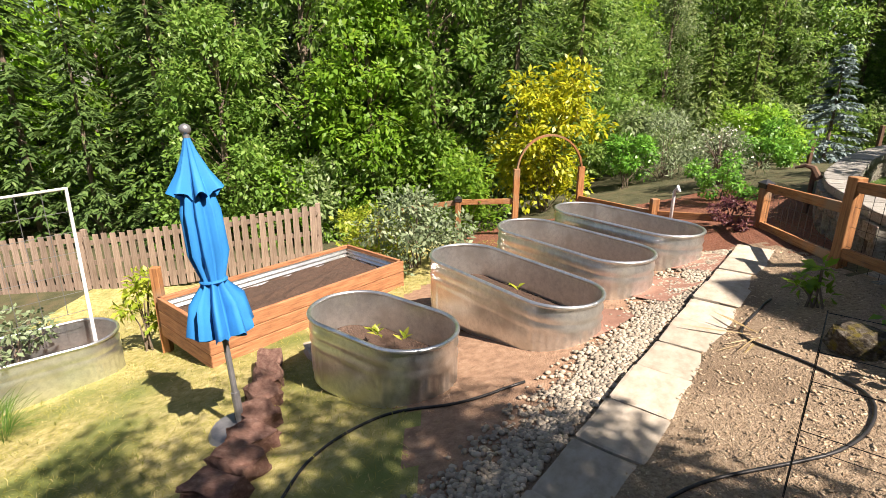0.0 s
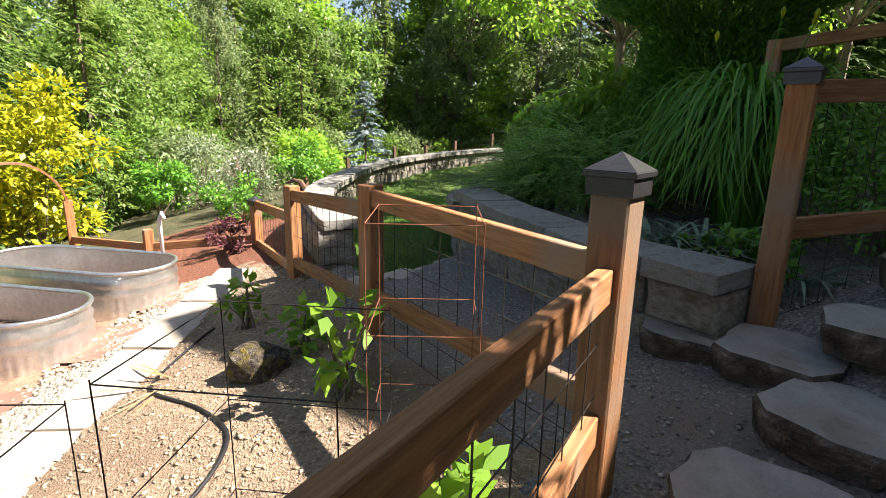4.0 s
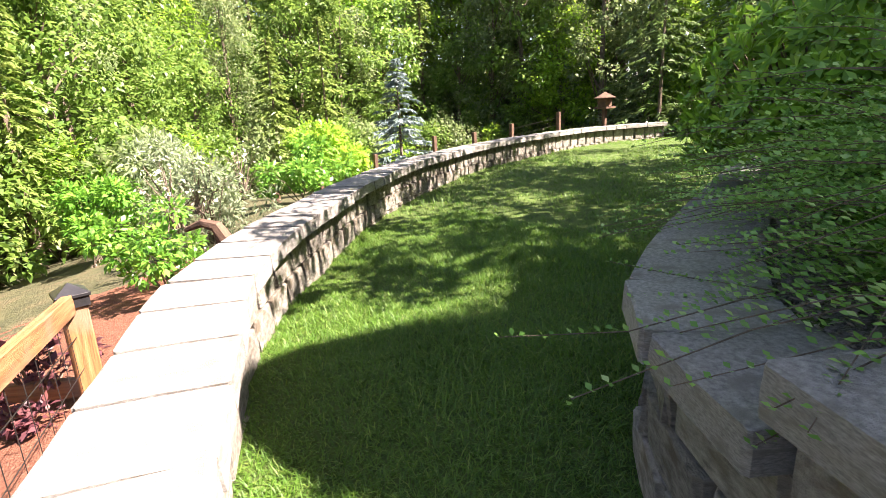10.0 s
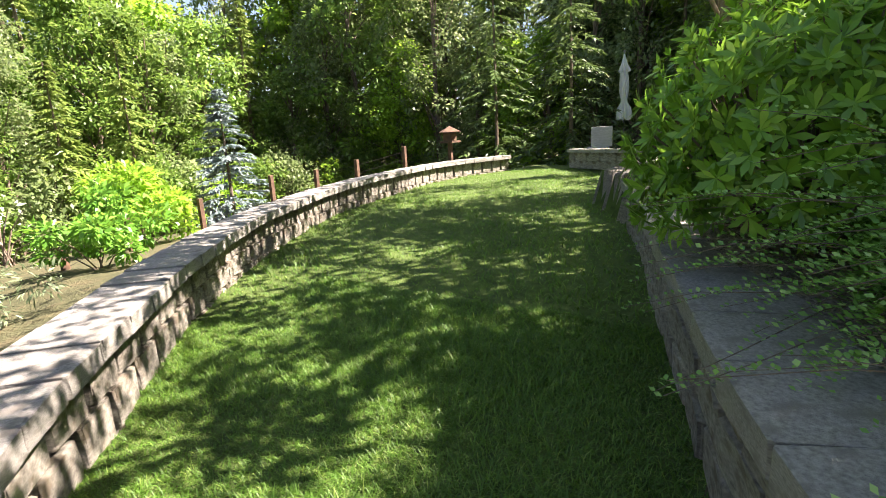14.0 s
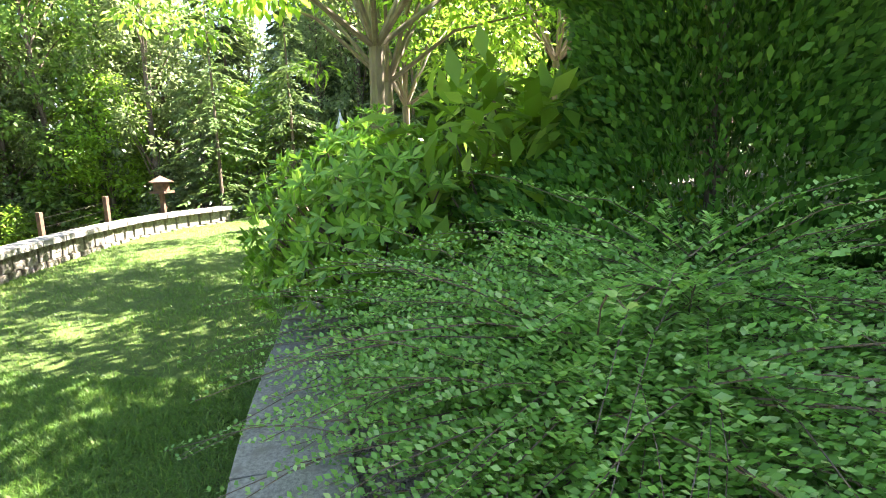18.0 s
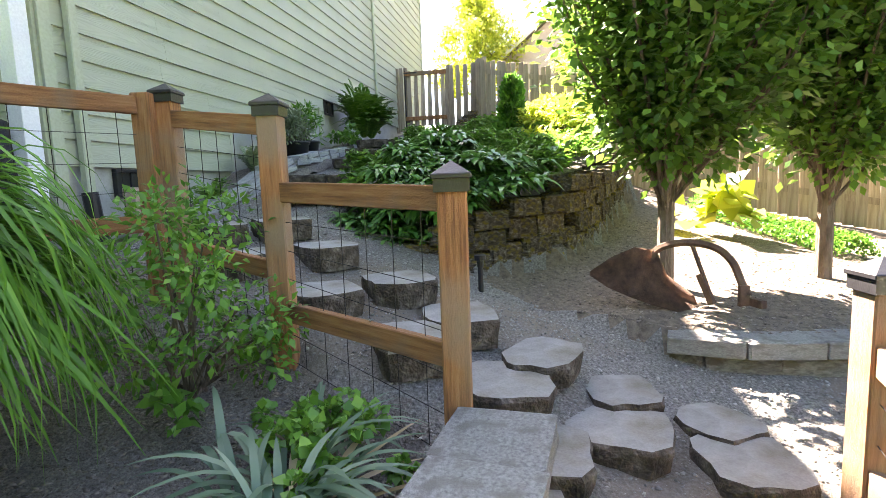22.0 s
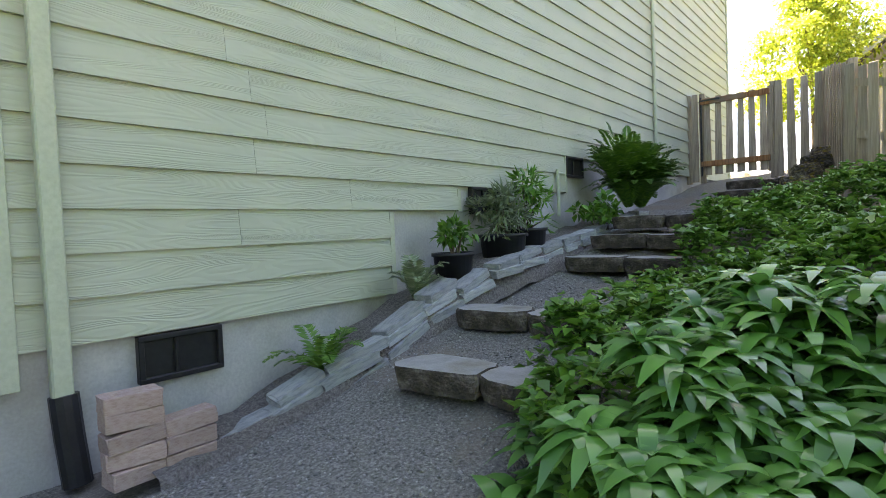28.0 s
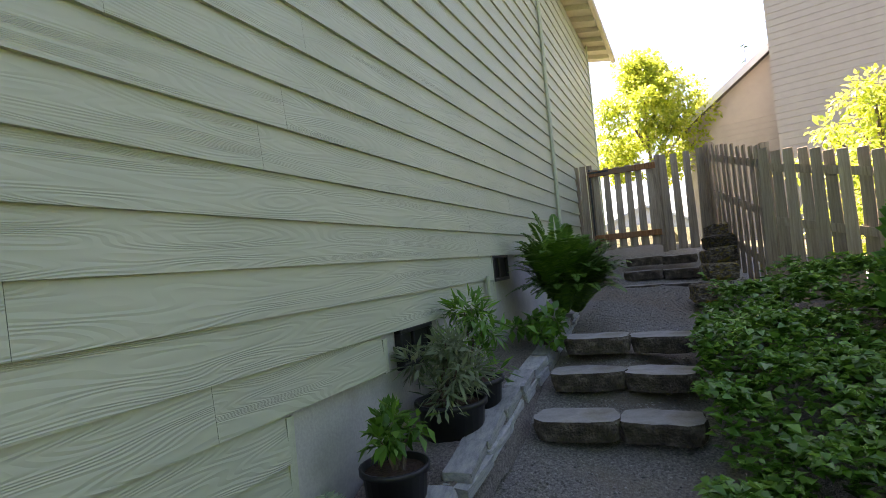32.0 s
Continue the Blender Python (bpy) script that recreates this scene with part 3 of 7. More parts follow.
FAR_BED = [(-1.25, 4.1)] + [tuple(p) for p in inset_line(BED_WALL, -0.2)[6::6]] + [(-7.2, 12), (-7.4, 20), (6, 20), (6, 7.6), (0.05, 7.5), (0.05, 6.4), (-0.35, 5.75), (-0.4, 5.3), (-1.1, 4.3)]
LAWN = [(-3.75, 3.7), (-4.7, 3.9)] + [tuple(p) for p in inset_line(LAWN_WALL, 0.2)[::10]] + [(-11, 19), (-7, 19), (-7.2, 12)] + [tuple(p) for p in inset_line(BED_WALL, -0.12)[::-8][:12]] + [(-3.75, 4.65)]
SIDE = [(0.4, 3.1), (0.33, 2.7), (0.33, 2.36), (0.55, 1.3), (0.6, -8), (14, -8), (14, 4.6), (6, 2.3)] + [tuple(p) for p in MOSS_WALL[::-8]][:-3] + [(0.9, 4.0)]
MOSS_BED = [tuple(p) for p in inset_line(MOSS_WALL, 0.2)[::6]] + [(6.5, 2.7), (8.6, 4.6), (8.4, 5.5), (6, 5.72), (4.4, 5.72), (3, 5.78), (2.4, 5.75)]


def garden_z(x, y):
    yy = np.minimum(y, 7.0)
    z = 1.2 * (0.52 + 0.124 * (x / 1.2 + 4.77) + 0.19 * (yy / 1.2 - 2.73))
    far = np.hypot(x + 5, y)
    return np.maximum(z, -1.35 - 0.02 * far)


def ground_z(x, y):
    x, y = np.asarray(x, float), np.asarray(y, float)
    g = garden_z(x, y)
    up = side_of(FENCE, x, y)
    t = ((up + 0.35) / 0.5).clip(0, 1)
    t = np.where((x < -4.4) & ~inside(LAWN, x, y), 0, t)
    u = PATH_H(x, y)
    z = g * (1 - t) + u * t
    z = np.where(inside(SIDE, x, y), SIDE_H(x, y), z)
    z = np.where(inside(FAR_BED, x, y), BED_H(x, y), z)
    z = np.where(inside(LAWN, x, y), 0.845 + 0.014 * (y - 4) + 0.01 * np.sin(x * 1.3) * np.cos(y), z)
    mb = inside(MOSS_BED, x, y)
    z = np.where(mb, 1.93 + 0.2 * (x - 1.2).clip(0, 6) - 0.16 * ((y - 4.2) / 0.8).clip(0, 1) * ((2.1 - x) / 0.6).clip(0, 1), z)
    foot = np.interp(x, [p[0] for p in EDGE_Z], [p[1] for p in EDGE_Z]) - 0.1
    z = np.where((y > 6.93) & (x > 0.05) & (x < 7) & (y < 7.6), np.minimum(z, foot), z)
    far = np.hypot(x, y)
    z = np.where(far > 24, g * (1 - ((far - 24) / 20).clip(0, 1)) - 1.0 * ((far - 24) / 20).clip(0, 1), z)
    return z + 0.006 * np.sin(x * 7.1 + y * 3.3) + 0.006 * np.sin(y * 8.7 - x * 2.9)


def gz(x, y):
    return float(ground_z(np.array([x]), np.array([y]))[0])


# ---- ground: one sheet ----
def build_ground():
    def axis(a, b, step):
        return np.r_[[-600, -300, -150, -90, -60, -45, -36, -30], np.arange(-26, a, 0.8), np.arange(a, b, step), np.arange(b, 26, 0.8), [28, 32, 40, 55, 80, 140, 300, 600]]

    xs, ys = axis(-12.4, 11.2, 0.1), axis(-6.0, 17.4, 0.1)
    X, Y = np.meshgrid(xs, ys, indexing="ij")
    Z = ground_z(X.ravel(), Y.ravel()).reshape(X.shape)
    co = np.stack([X, Y, Z], -1).reshape(-1, 3)
    nx, ny = len(xs), len(ys)
    i = (np.arange(nx - 1)[:, None] * ny + np.arange(ny - 1)[None]).ravel()
    q = np.stack([i, i + ny, i + ny + 1, i + 1], 1)
    c = co[q].mean(1)
    x, y = c[:, 0] + rng.normal(0, 0.05, len(c)), c[:, 1] + rng.normal(0, 0.05, len(c))
    idx = np.zeros(len(c), int)
    up = side_of(FENCE, x, y)
    near = (x > -10.2) & (y > -7) & (y < 6)
    idx[near & (up < 0.05)] = 4
    line = side_of([(-6.2, 3.6), (-2.0, 0.1), (-1.2, -0.6)], x, y)
    left = near & (up < 0.05) & (line < -0.25)
    idx[left] = 7
    idx[left & (side_of([(-8.5, 1.2), (-5.2, -1.3), (-3.3, -0.3), (-2.3, -0.2)], x, y) < 0)] = 5
    idx[near & (x < -5.9) & (y > 0.3) & (up < 0.05)] = 6
    idx[near & (x < -7) & (y < -1.5)] = 5
    idx[(up > 0.05) & (x > -4.3) & (x < 12) & (y > -6) & (y < 7.6)] = 1
    idx[inside(SIDE, x, y)] = 3
    sd = inside(SIDE, x, y) & (x < 7)
    idx[sd] = 8
    idx[inside(FAR_BED, x, y)] = 3
    idx[inside(MOSS_BED, x, y)] = 3
    idx[inside(LAWN, x, y) & (x < -3.85)] = 2
    idx[(x < -4.9) & (y > 3.6) & ~inside(LAWN, x, y) & (x > -10) & (y < 5.5)] = 6
    mats = [M[k] for k in ("g_wild", "g_gravel", "g_lawn", "g_bed", "g_chips", "g_dry", "g_red", "g_pad", "g_earth")]
    me = mesh_np("ground", co, q, mats, idx, True)
    tagged(put("ground", me), "sloping garden ground of gravel, lawn, mulch and bare soil", "ground", kind="structure")


M["g_earth"] = surf("side_earth", [(0.09, 0.07, 0.052), (0.17, 0.135, 0.1), (0.26, 0.21, 0.155)], 22, 0.95, 0.8, 110, dist=0.02)
build_ground()


# ---- stone walls ----
def block_meshes(name, size, material, n=5, rough=0.012, cuts=2, bev=0.04):
    out = []
    for _ in range(n):
        bm = bmesh.new()
        add_box(bm, size, None, bev, rough, cuts)
        out.append(bm_mesh(name, bm, material))
    return out


def wall_of_blocks(name, label, line, base_z, top_z, courses, w, depth, caps, blocks, cap_h, gap, inset, flip=1):
    """Courses of blocks under capstones, along a line that is the front face."""
    wall = thing(name, label, "retaining wall", kind="structure")
    seg = np.diff(line, axis=0)
    s = np.r_[0, np.cumsum(np.linalg.norm(seg, axis=1))]
    total = s[-1]

    def at(d):
        p = [float(np.interp(d, s, line[:, k])) for k in range(2)]
        a = [float(np.interp(min(d + 0.08, total), s, line[:, k])) - float(np.interp(max(d - 0.08, 0), s, line[:, k])) for k in range(2)]
        return Vector((p[0], p[1], 0)), math.atan2(a[1], a[0])

    n = int(total / w)
    step = total / n
    for c in range(courses + 1):
        cap = c == courses
        odd = c % 2 and not cap
        runs = [((k + 0.5) * step, 1.0) for k in range(n)] if not odd else [(0.25 * step, 0.5)] + [((k + 1) * step, 1.0) for k in range(n - 1)] + [(total - 0.25 * step, 0.5)]
        for d, part_len in runs:
            p, a = at(d)
            tz = top_z(d)
            bz = base_z(p.x, p.y)
            h = (tz - cap_h - bz) / courses
            nrm = Vector((-math.sin(a), math.cos(a), 0)) * flip
            if cap:
                me = caps[random.randrange(len(caps))]
                q = p + nrm * (depth / 2 - 0.03)
                m = pose(q.x, q.y, tz - cap_h / 2 + random.uniform(-0.004, 0.004), random.uniform(-0.6, 0.6), random.uniform(-0.6, 0.6), math.degrees(a) + random.uniform(-1, 1))
                m = m @ Matrix.Diagonal((step * 0.985 * part_len, depth, cap_h, 1))
                put("capstone", me, wall, m)
            else:
                me = blocks[random.randrange(len(blocks))]
                q = p + nrm * (depth / 2 + inset * (courses - c) * -0.3 + inset)
                m = pose(q.x, q.y, bz + h * (c + 0.5) - 0.01, random.uniform(-1.5, 1.5), 0, math.degrees(a) + random.uniform(-2.5, 2.5))
                m = m @ Matrix.Diagonal((step * part_len * (1 - gap) * random.uniform(0.95, 1.0), depth * 0.9, h * (0.99 if gap > 0 else 1.04), 1))
                put("block", me, wall, m)
    return wall


unit_blocks = block_meshes("block", (1, 1, 1), M["block"], 6, 0.02, 3)
unit_caps = block_meshes("capstone", (1, 1, 1), M["cap"], 5, 0.01, 3, 0.03)
moss_blocks = block_meshes("block", (1, 1, 1), M["mossblock"], 8, 0.05, 3, 0.06)
wall_of_blocks("lawn_wall", "low curved wall of pale concrete blocks with flat caps beside the lawn", LAWN_WALL, lambda x, y: min(gz(x - 0.5, y - 0.4), 0.9) - 0.05, lambda d: 1.29 + 0.008 * d, 3, 0.31, 0.36, unit_caps, unit_blocks, 0.09, 0.12, 0.05, 1)
wall_of_blocks("bed_wall", "grey concrete block retaining wall with flat caps along the planting bed", BED_WALL, lambda x, y: 0.9, lambda d: 1.56 if d < 2.9 else 1.44, 3, 0.36, 0.36, unit_caps, unit_blocks, 0.09, 0.03, 0.03, -1)
wall_of_blocks("mossy_wall", "mossy curved block wall holding up the planted bank", MOSS_WALL, lambda x, y: gz(x - 0.25, y - 0.25) - 0.05 if x < 2 else 1.6 + 0.12 * (x - 2), lambda d: float(np.interp(d, [0, 0.9, 1.2, 1.6, 2.1, 2.75, 2.8, 3.5, 6], [1.86, 1.86, 1.98, 2.1, 2.22, 2.24, 2.42, 2.46, 2.75])), 3, 0.38, 0.32, moss_blocks, moss_blocks, 0.16, 0.015, 0.03, 1)
wall_of_blocks("low_wall", "short grey block wall with flat caps beside the path", LOW_WALL, lambda x, y: 1.0, lambda d: 1.4, 2, 0.34, 0.3, unit_caps, unit_blocks, 0.1, 0.02, 0.02, 1)


# ---- house ----
M["deck"] = surf("cream_paint", [(0.5, 0.46, 0.36), (0.6, 0.56, 0.45)], 4, 0.6, 0.1)


def house():
    h = thing("house", "pale green house with lap siding and a concrete foundation", "house")
    x0, x1, ex = 0.47, 14.0, 0.218
    z0, top = 2.635, 8.7
    n = int((top - z0) / ex) + 1
    for k in range(n):
        z = z0 + k * ex
        xs = x0 + 0.09
        if z < 3.2:
            xe = 2.9
        elif z < 3.4:
            xe = 3.75
        elif z < 3.9:
            xe = 5.8
        else:
            xe = x1
        # each course is a board that leans out at its foot, in lengths
        cuts = [xs]
        c = xs + random.uniform(0.8, 3.2)
        while c < xe - 0.5:
            cuts.append(c)
            c += 3.66
        cuts.append(xe)
        for a, b in zip(cuts, cuts[1:]):
            bm = bmesh.new()
            pr = [(HOUSE_Y + 0.012, z - 0.02), (HOUSE_Y - 0.024, z - 0.02), (HOUSE_Y - 0.001, z + ex), (HOUSE_Y + 0.012, z + ex)]
            va = [bm.verts.new((a + 0.001, y, zz)) for y, zz in pr]
            vb = [bm.verts.new((b - 0.001, y, zz)) for y, zz in pr]
            for i in range(4):
                bm.faces.new((va[i], va[(i + 1) % 4], vb[(i + 1) % 4], vb[i]))
            bm.faces.new(va[::-1])
            bm.faces.new(vb)
            part("siding_board", bm, M["siding"], h)
    # side wall facing the patio
    for k in range(n):
        z = z0 + k * ex
        bm = bmesh.new()
        pr = [(0.482, z - 0.02), (0.457, z - 0.02), (0.469, z + ex), (0.482, z + ex)]
        va = [bm.verts.new((x, HOUSE_Y + 0.1, zz)) for x, zz in pr]
        vb = [bm.verts.new((x, 15.0, zz)) for x, zz in pr]
        for i in range(4):
            bm.faces.new((va[i], va[(i + 1) % 4], vb[(i + 1) % 4], vb[i]))
        part("siding_board", bm, M["siding"], h)
    part("foundation", boxes(((13.5, 0.2, 4.6), pose(7.24, HOUSE_Y + 0.125, 1.9)), ((0.2, 7.4, 1.9), pose(0.58, 11.2, 1.7))), M["concrete"], h, "bare concrete foundation")
    part("wall_core", boxes(((8.0, 0.2, 4.8), pose(9.95, HOUSE_Y + 0.13, 6.4)), ((13.4, 0.15, 4.7), pose(7.22, HOUSE_Y + 0.12, 6.45))), M["trim"], h)
    part("corner_board", boxes(((0.11, 0.03, 6.4), pose(x0 + 0.05, HOUSE_Y - 0.02, 5.65)), ((0.03, 0.11, 6.4), pose(x0 - 0.016, HOUSE_Y + 0.05, 5.65)), bevel=0.003), M["trim"], h)
    part("far_corner_board", boxes(((0.11, 0.03, 5.1), pose(x1, HOUSE_Y - 0.02, 6.3)), bevel=0.003), M["trim"], h)
    part("far_wall", boxes(((0.15, 7.4, 5.3), pose(14.0, 11.25, 6.15))), M["siding"], h)
    # foundation vents
    for vx, vz in ((1.29, 2.475), (4.17, 3.36), (6.05, 3.8)):
        f = part("vent_frame", boxes(((0.45, 0.05, 0.03), pose(vx, HOUSE_Y + 0.0, vz + 0.112)), ((0.45, 0.05, 0.03), pose(vx, HOUSE_Y + 0.0, vz - 0.112)), ((0.03, 0.05, 0.2), pose(vx - 0.21, HOUSE_Y + 0.0, vz)), ((0.03, 0.05, 0.2), pose(vx + 0.21, HOUSE_Y + 0.0, vz)), ((0.02, 0.04, 0.2), pose(vx - 0.03, HOUSE_Y + 0.005, vz)), bevel=0.004), M["vent"], h, "black plastic foundation vent")
        part("vent_back", boxes(((0.4, 0.02, 0.2), pose(vx, HOUSE_Y + 0.016, vz))), M["vent"], f)
    # trim under stepped siding
    for tx, tz, th in ((3.77, 3.36, 0.2), (5.82, 3.7, 0.44), (2.92, 2.93, 0.64)):
        part("skirt_trim", boxes(((0.045, 0.02, th), pose(tx, HOUSE_Y - 0.005, tz))), M["trim"], h)
    d = part("downspout", boxes(((0.085, 0.065, 6.4), pose(0.72, HOUSE_Y - 0.065, 5.55)), bevel=0.008), M["trim"], h, "pale green square downspout")
    bm = bmesh.new()
    add_tube(bm, [(0.725, HOUSE_Y - 0.06, 2.4), (0.735, HOUSE_Y - 0.075, 2.2), (0.75, HOUSE_Y - 0.1, 1.98)], 0.062, 12)
    part("drain_pipe", bm, M["plastic"], d, "black corrugated drain pipe")
    bm = bmesh.new()
    add_tube(bm, [(8.88, HOUSE_Y - 0.05, 3.9), (8.88, HOUSE_Y - 0.05, 9.0)], 0.03, 8)
    part("conduit", bm, M["trim"], h)
    bm = bmesh.new()
    add_tube(bm, [(5.55, HOUSE_Y - 0.05, 3.2), (5.55, HOUSE_Y - 0.05, 3.74)], 0.02, 8)
    add_tube(bm, [(5.55, HOUSE_Y - 0.05, 3.7), (5.72, HOUSE_Y - 0.04, 3.7)], 0.012, 8)
    part("standpipe", bm, M["trim"], h)
    # gable roof: eaves along the path, rafter tails showing
    pitch = math.atan2(0.8, 4.25)
    for sy in (-1, 1):
        L = math.hypot(0.85, 4.25)
        m = Matrix.Translation((7.75, 11.25 + sy * 2.125, 9.23)) @ Euler((-sy * pitch, 0, 0)).to_matrix().to_4x4()
        r = part("roof", boxes(((15.0, L, 0.07), m)), M["roof"], h, "dark shingle roof")
        part("roof_deck", boxes(((14.96, L - 0.02, 0.02), m @ Matrix.Translation((0, 0, -0.05)))), M["deck"], r, "pale roof boards")
        if sy < 0:
            for k in range(25):
                part("rafter_tail", boxes(((0.045, 0.55, 0.13), Matrix.Translation((0.3 + 0.6 * k, 7.28, 8.78)) @ Euler((pitch, 0, 0)).to_matrix().to_4x4())), M["deck"], r)
            part("gutter", boxes(((15.0, 0.11, 0.11), pose(7.75, 6.98, 8.77)), bevel=0.02), M["deck"], r, "cream eave gutter")
    for gx in (0.6, 13.95):
        bm = bmesh.new()
        lo = [bm.verts.new((gx + dx, yy, zz)) for dx in (-0.06, 0.06) for yy, zz in ((HOUSE_Y, 8.75), (15.0, 8.75), (11.25, 9.52))]
        bm.faces.new(lo[:3])
        bm.faces.new(lo[3:][::-1])
        for a, b in ((0, 1), (1, 2), (2, 0)):
            bm.faces.new((lo[a], lo[a + 3], lo[b + 3], lo[b]))
        part("gable", bm, M["siding"], h)
    part("porch_post", boxes(((0.14, 0.14, 4.0), pose(0.3, HOUSE_Y + 0.02, 4.2)), bevel=0.004), M["white"], h, "white porch post")


house()

# ---- timber and wire fences ----
POST = 0.105


def post_cap(p, parent, s=POST):
    bm = bmesh.new()
    add_box(bm, (s * 1.35, s * 1.35, 0.018), pose(0, 0, 0.02), 0.003)
    add_box(bm, (s * 1.2, s * 1.2, 0.05), pose(0, 0, -0.01))
    vs = [bm.verts.new((sx * s * 0.66, sy * s * 0.66, 0.029)) for sx, sy in ((-1, -1), (1, -1), (1, 1), (-1, 1))]
    tip = bm.verts.new((0, 0, 0.075))
    for i in range(4):
        bm.faces.new((vs[i], vs[(i + 1) % 4], tip))
    bmesh.ops.transform(bm, matrix=p, verts=bm.verts)
    return part("post_cap", bm, M["blackmetal"], parent, "black metal pyramid cap")


def fence_post(parent, x, y, top, ang=0.0, cap=True, base=None):
    b = gz(x, y) - 0.25 if base is None else base
    h = top - b - (0.06 if cap else 0)
    bm = bmesh.new()
    add_box(bm, (POST, POST, h), pose(x, y, b + h / 2, 0, 0, ang), 0.006)
    p = part("post", bm, M["cedar"], parent)
    if cap:
        post_cap(pose(x, y, top - 0.07, 0, 0, ang), p)
    return p


def rail(parent, a, b, h=0.095, w=0.042):
    bm = bmesh.new()
    d = Vector(b) - Vector(a)
    add_box(bm, (d.length, w, h), None, 0.004)
    me = bm_mesh("rail", bm, M["cedar_x"])
    ang = math.atan2(d.y, d.x)
    tilt = math.atan2(d.z, math.hypot(d.x, d.y))
    mid = (Vector(a) + Vector(b)) / 2
    return put("rail", me, parent, Matrix.Translation(mid) @ Euler((0, -tilt, ang)).to_matrix().to_4x4())


def wire_panel(parent, a, b, za0, za1, zb0, zb1, cell=0.15, r=0.002, material="wire", hcell=None):
    """Square welded mesh between two uprights, from low to high edges."""
    bm = bmesh.new()
    a, b = Vector((a[0], a[1], 0)), Vector((b[0], b[1], 0))
    n = max(2, int((b - a).length / cell))
    for i in range(1, n):
        t = i / n
        p = a.lerp(b, t)
        add_tube(bm, [(p.x, p.y, za0 + (zb0 - za0) * t), (p.x, p.y, za1 + (zb1 - za1) * t)], r, 4, caps=False)
    k = max(2, int((za1 - za0) / (hcell or cell)))
    for j in range(k + 1):
        t = j / k
        add_tube(bm, [(a.x, a.y, za0 + (za1 - za0) * t), (b.x, b.y, zb0 + (zb1 - zb0) * t)], r, 4, caps=False)
    return part("wire_mesh", bm, M[material], parent, "dark welded wire mesh")


def timber_fence(label, posts, spans):
    """Posts as (x, y, top, capped); for each span the tops of the upper and the lower rail at both ends."""
    f = thing("wire_fence", label, "fence")
    spans = iter(spans)
    for x, y, top, capped in posts:
        fence_post(f, x, y, top, 7.0, capped)
    for (x0, y0, _, _), (x1, y1, _, _) in zip(posts, posts[1:]):
        g0, g1 = gz(x0, y0), gz(x1, y1)
        u = Vector((x1 - x0, y1 - y0, 0)).normalized() * POST * 0.5
        h0, h1, l0, l1 = next(spans)
        rail(f, (x0 + u.x, y0 + u.y, h0 - 0.048), (x1 - u.x, y1 - u.y, h1 - 0.048))
        rail(f, (x0 + u.x, y0 + u.y, l0 - 0.048), (x1 - u.x, y1 - u.y, l1 - 0.048))
        wire_panel(f, (x0, y0), (x1, y1), g0 + 0.03, h0 - 0.05, g1 + 0.03, h1 - 0.05)
    return f


timber_fence("cedar post and wire mesh fence along the vegetable garden", [(-6.65, 3.98, 1.24, True), (-4.7, 3.5, 1.6, False), (-2.88, 3.07, 1.82, False), (-1.21, 2.7, 2.09, True), (-0.76, 1.2, 1.87, False), (-0.66, 0.45, 1.87, False)], [(1.2, 1.36, 0.72, 0.9), (1.57, 1.72, 0.98, 1.2), (1.8, 1.82, 1.24, 1.42), (1.8, 1.84, 1.38, 1.4), (1.84, 1.84, 1.4, 1.4)])
timber_fence("cedar post and wire mesh fence around the planting bed", [(-1.19, 4.05, 2.44, True), (-0.7, 4.99, 2.81, True), (-0.32, 5.82, 2.98, True)], [(2.36, 2.4, 1.78, 1.82), (2.72, 2.83, 2.02, 2.1)])
timber_fence("cedar post and wire mesh fence beside the patio", [(-0.4, 5.9, 2.92, False), (-2.12, 6.65, 2.88, False)], [(2.9, 2.88, 2.25, 2.25)])


def garden_arch():
    a = thing("garden_arch", "timber fence line with a bent wooden arch and open wire", "garden arch")
    g = lambda x, y: gz(x, y)
    fence_post(a, -9.35, 1.3, 0.95, 0, False)
    fence_post(a, -9.45, 2.45, 0.98, 0, False)
    fence_post(a, -7.5, 2.98, 0.82, 0, False)
    fence_post(a, -9.6, 0.3, 0.42, 0, True)
    fence_post(a, -9.9, -1.2, 0.1, 0, True)
    rail(a, (-9.4, 2.45, 0.42), (-7.5, 2.98, 0.6))
    rail(a, (-7.5, 2.98, 0.6), (-6.65, 3.96, 0.72))
    rail(a, (-9.4, 2.45, 0.05), (-7.5, 2.98, 0.15))
    rail(a, (-7.5, 2.98, 0.15), (-6.65, 3.96, 0.3))
    rail(a, (-9.6, 0.3, 0.3), (-9.35, 1.3, 0.38))
    rail(a, (-9.9, -1.2, 0.0), (-9.6, 0.3, 0.3))
    bm = bmesh.new()
    pts = [(-9.35 - 0.1 * i / 16, 1.875 - 0.57 * math.cos(PI * i / 16), 0.9 + 0.62 * math.sin(PI * i / 16)) for i in range(17)]
    rings = []
    for i, (ax, ay, az) in enumerate(pts):
        c, s = math.cos(PI * i / 16), math.sin(PI * i / 16)
        rings.append([bm.verts.new((ax + dx, ay - c * dr, az + s * dr)) for dx, dr in ((-0.05, -0.015), (0.05, -0.015), (0.05, 0.015), (-0.05, 0.015))])
    for a0, b0 in zip(rings, rings[1:]):
        for k in range(4):
            bm.faces.new((a0[k], a0[(k + 1) % 4], b0[(k + 1) % 4], b0[k]))
    bm.faces.new(rings[0])
    bm.faces.new(rings[-1][::-1])
    part("arch", bm, M["cedar"], a, "bent cedar arch")


garden_arch()


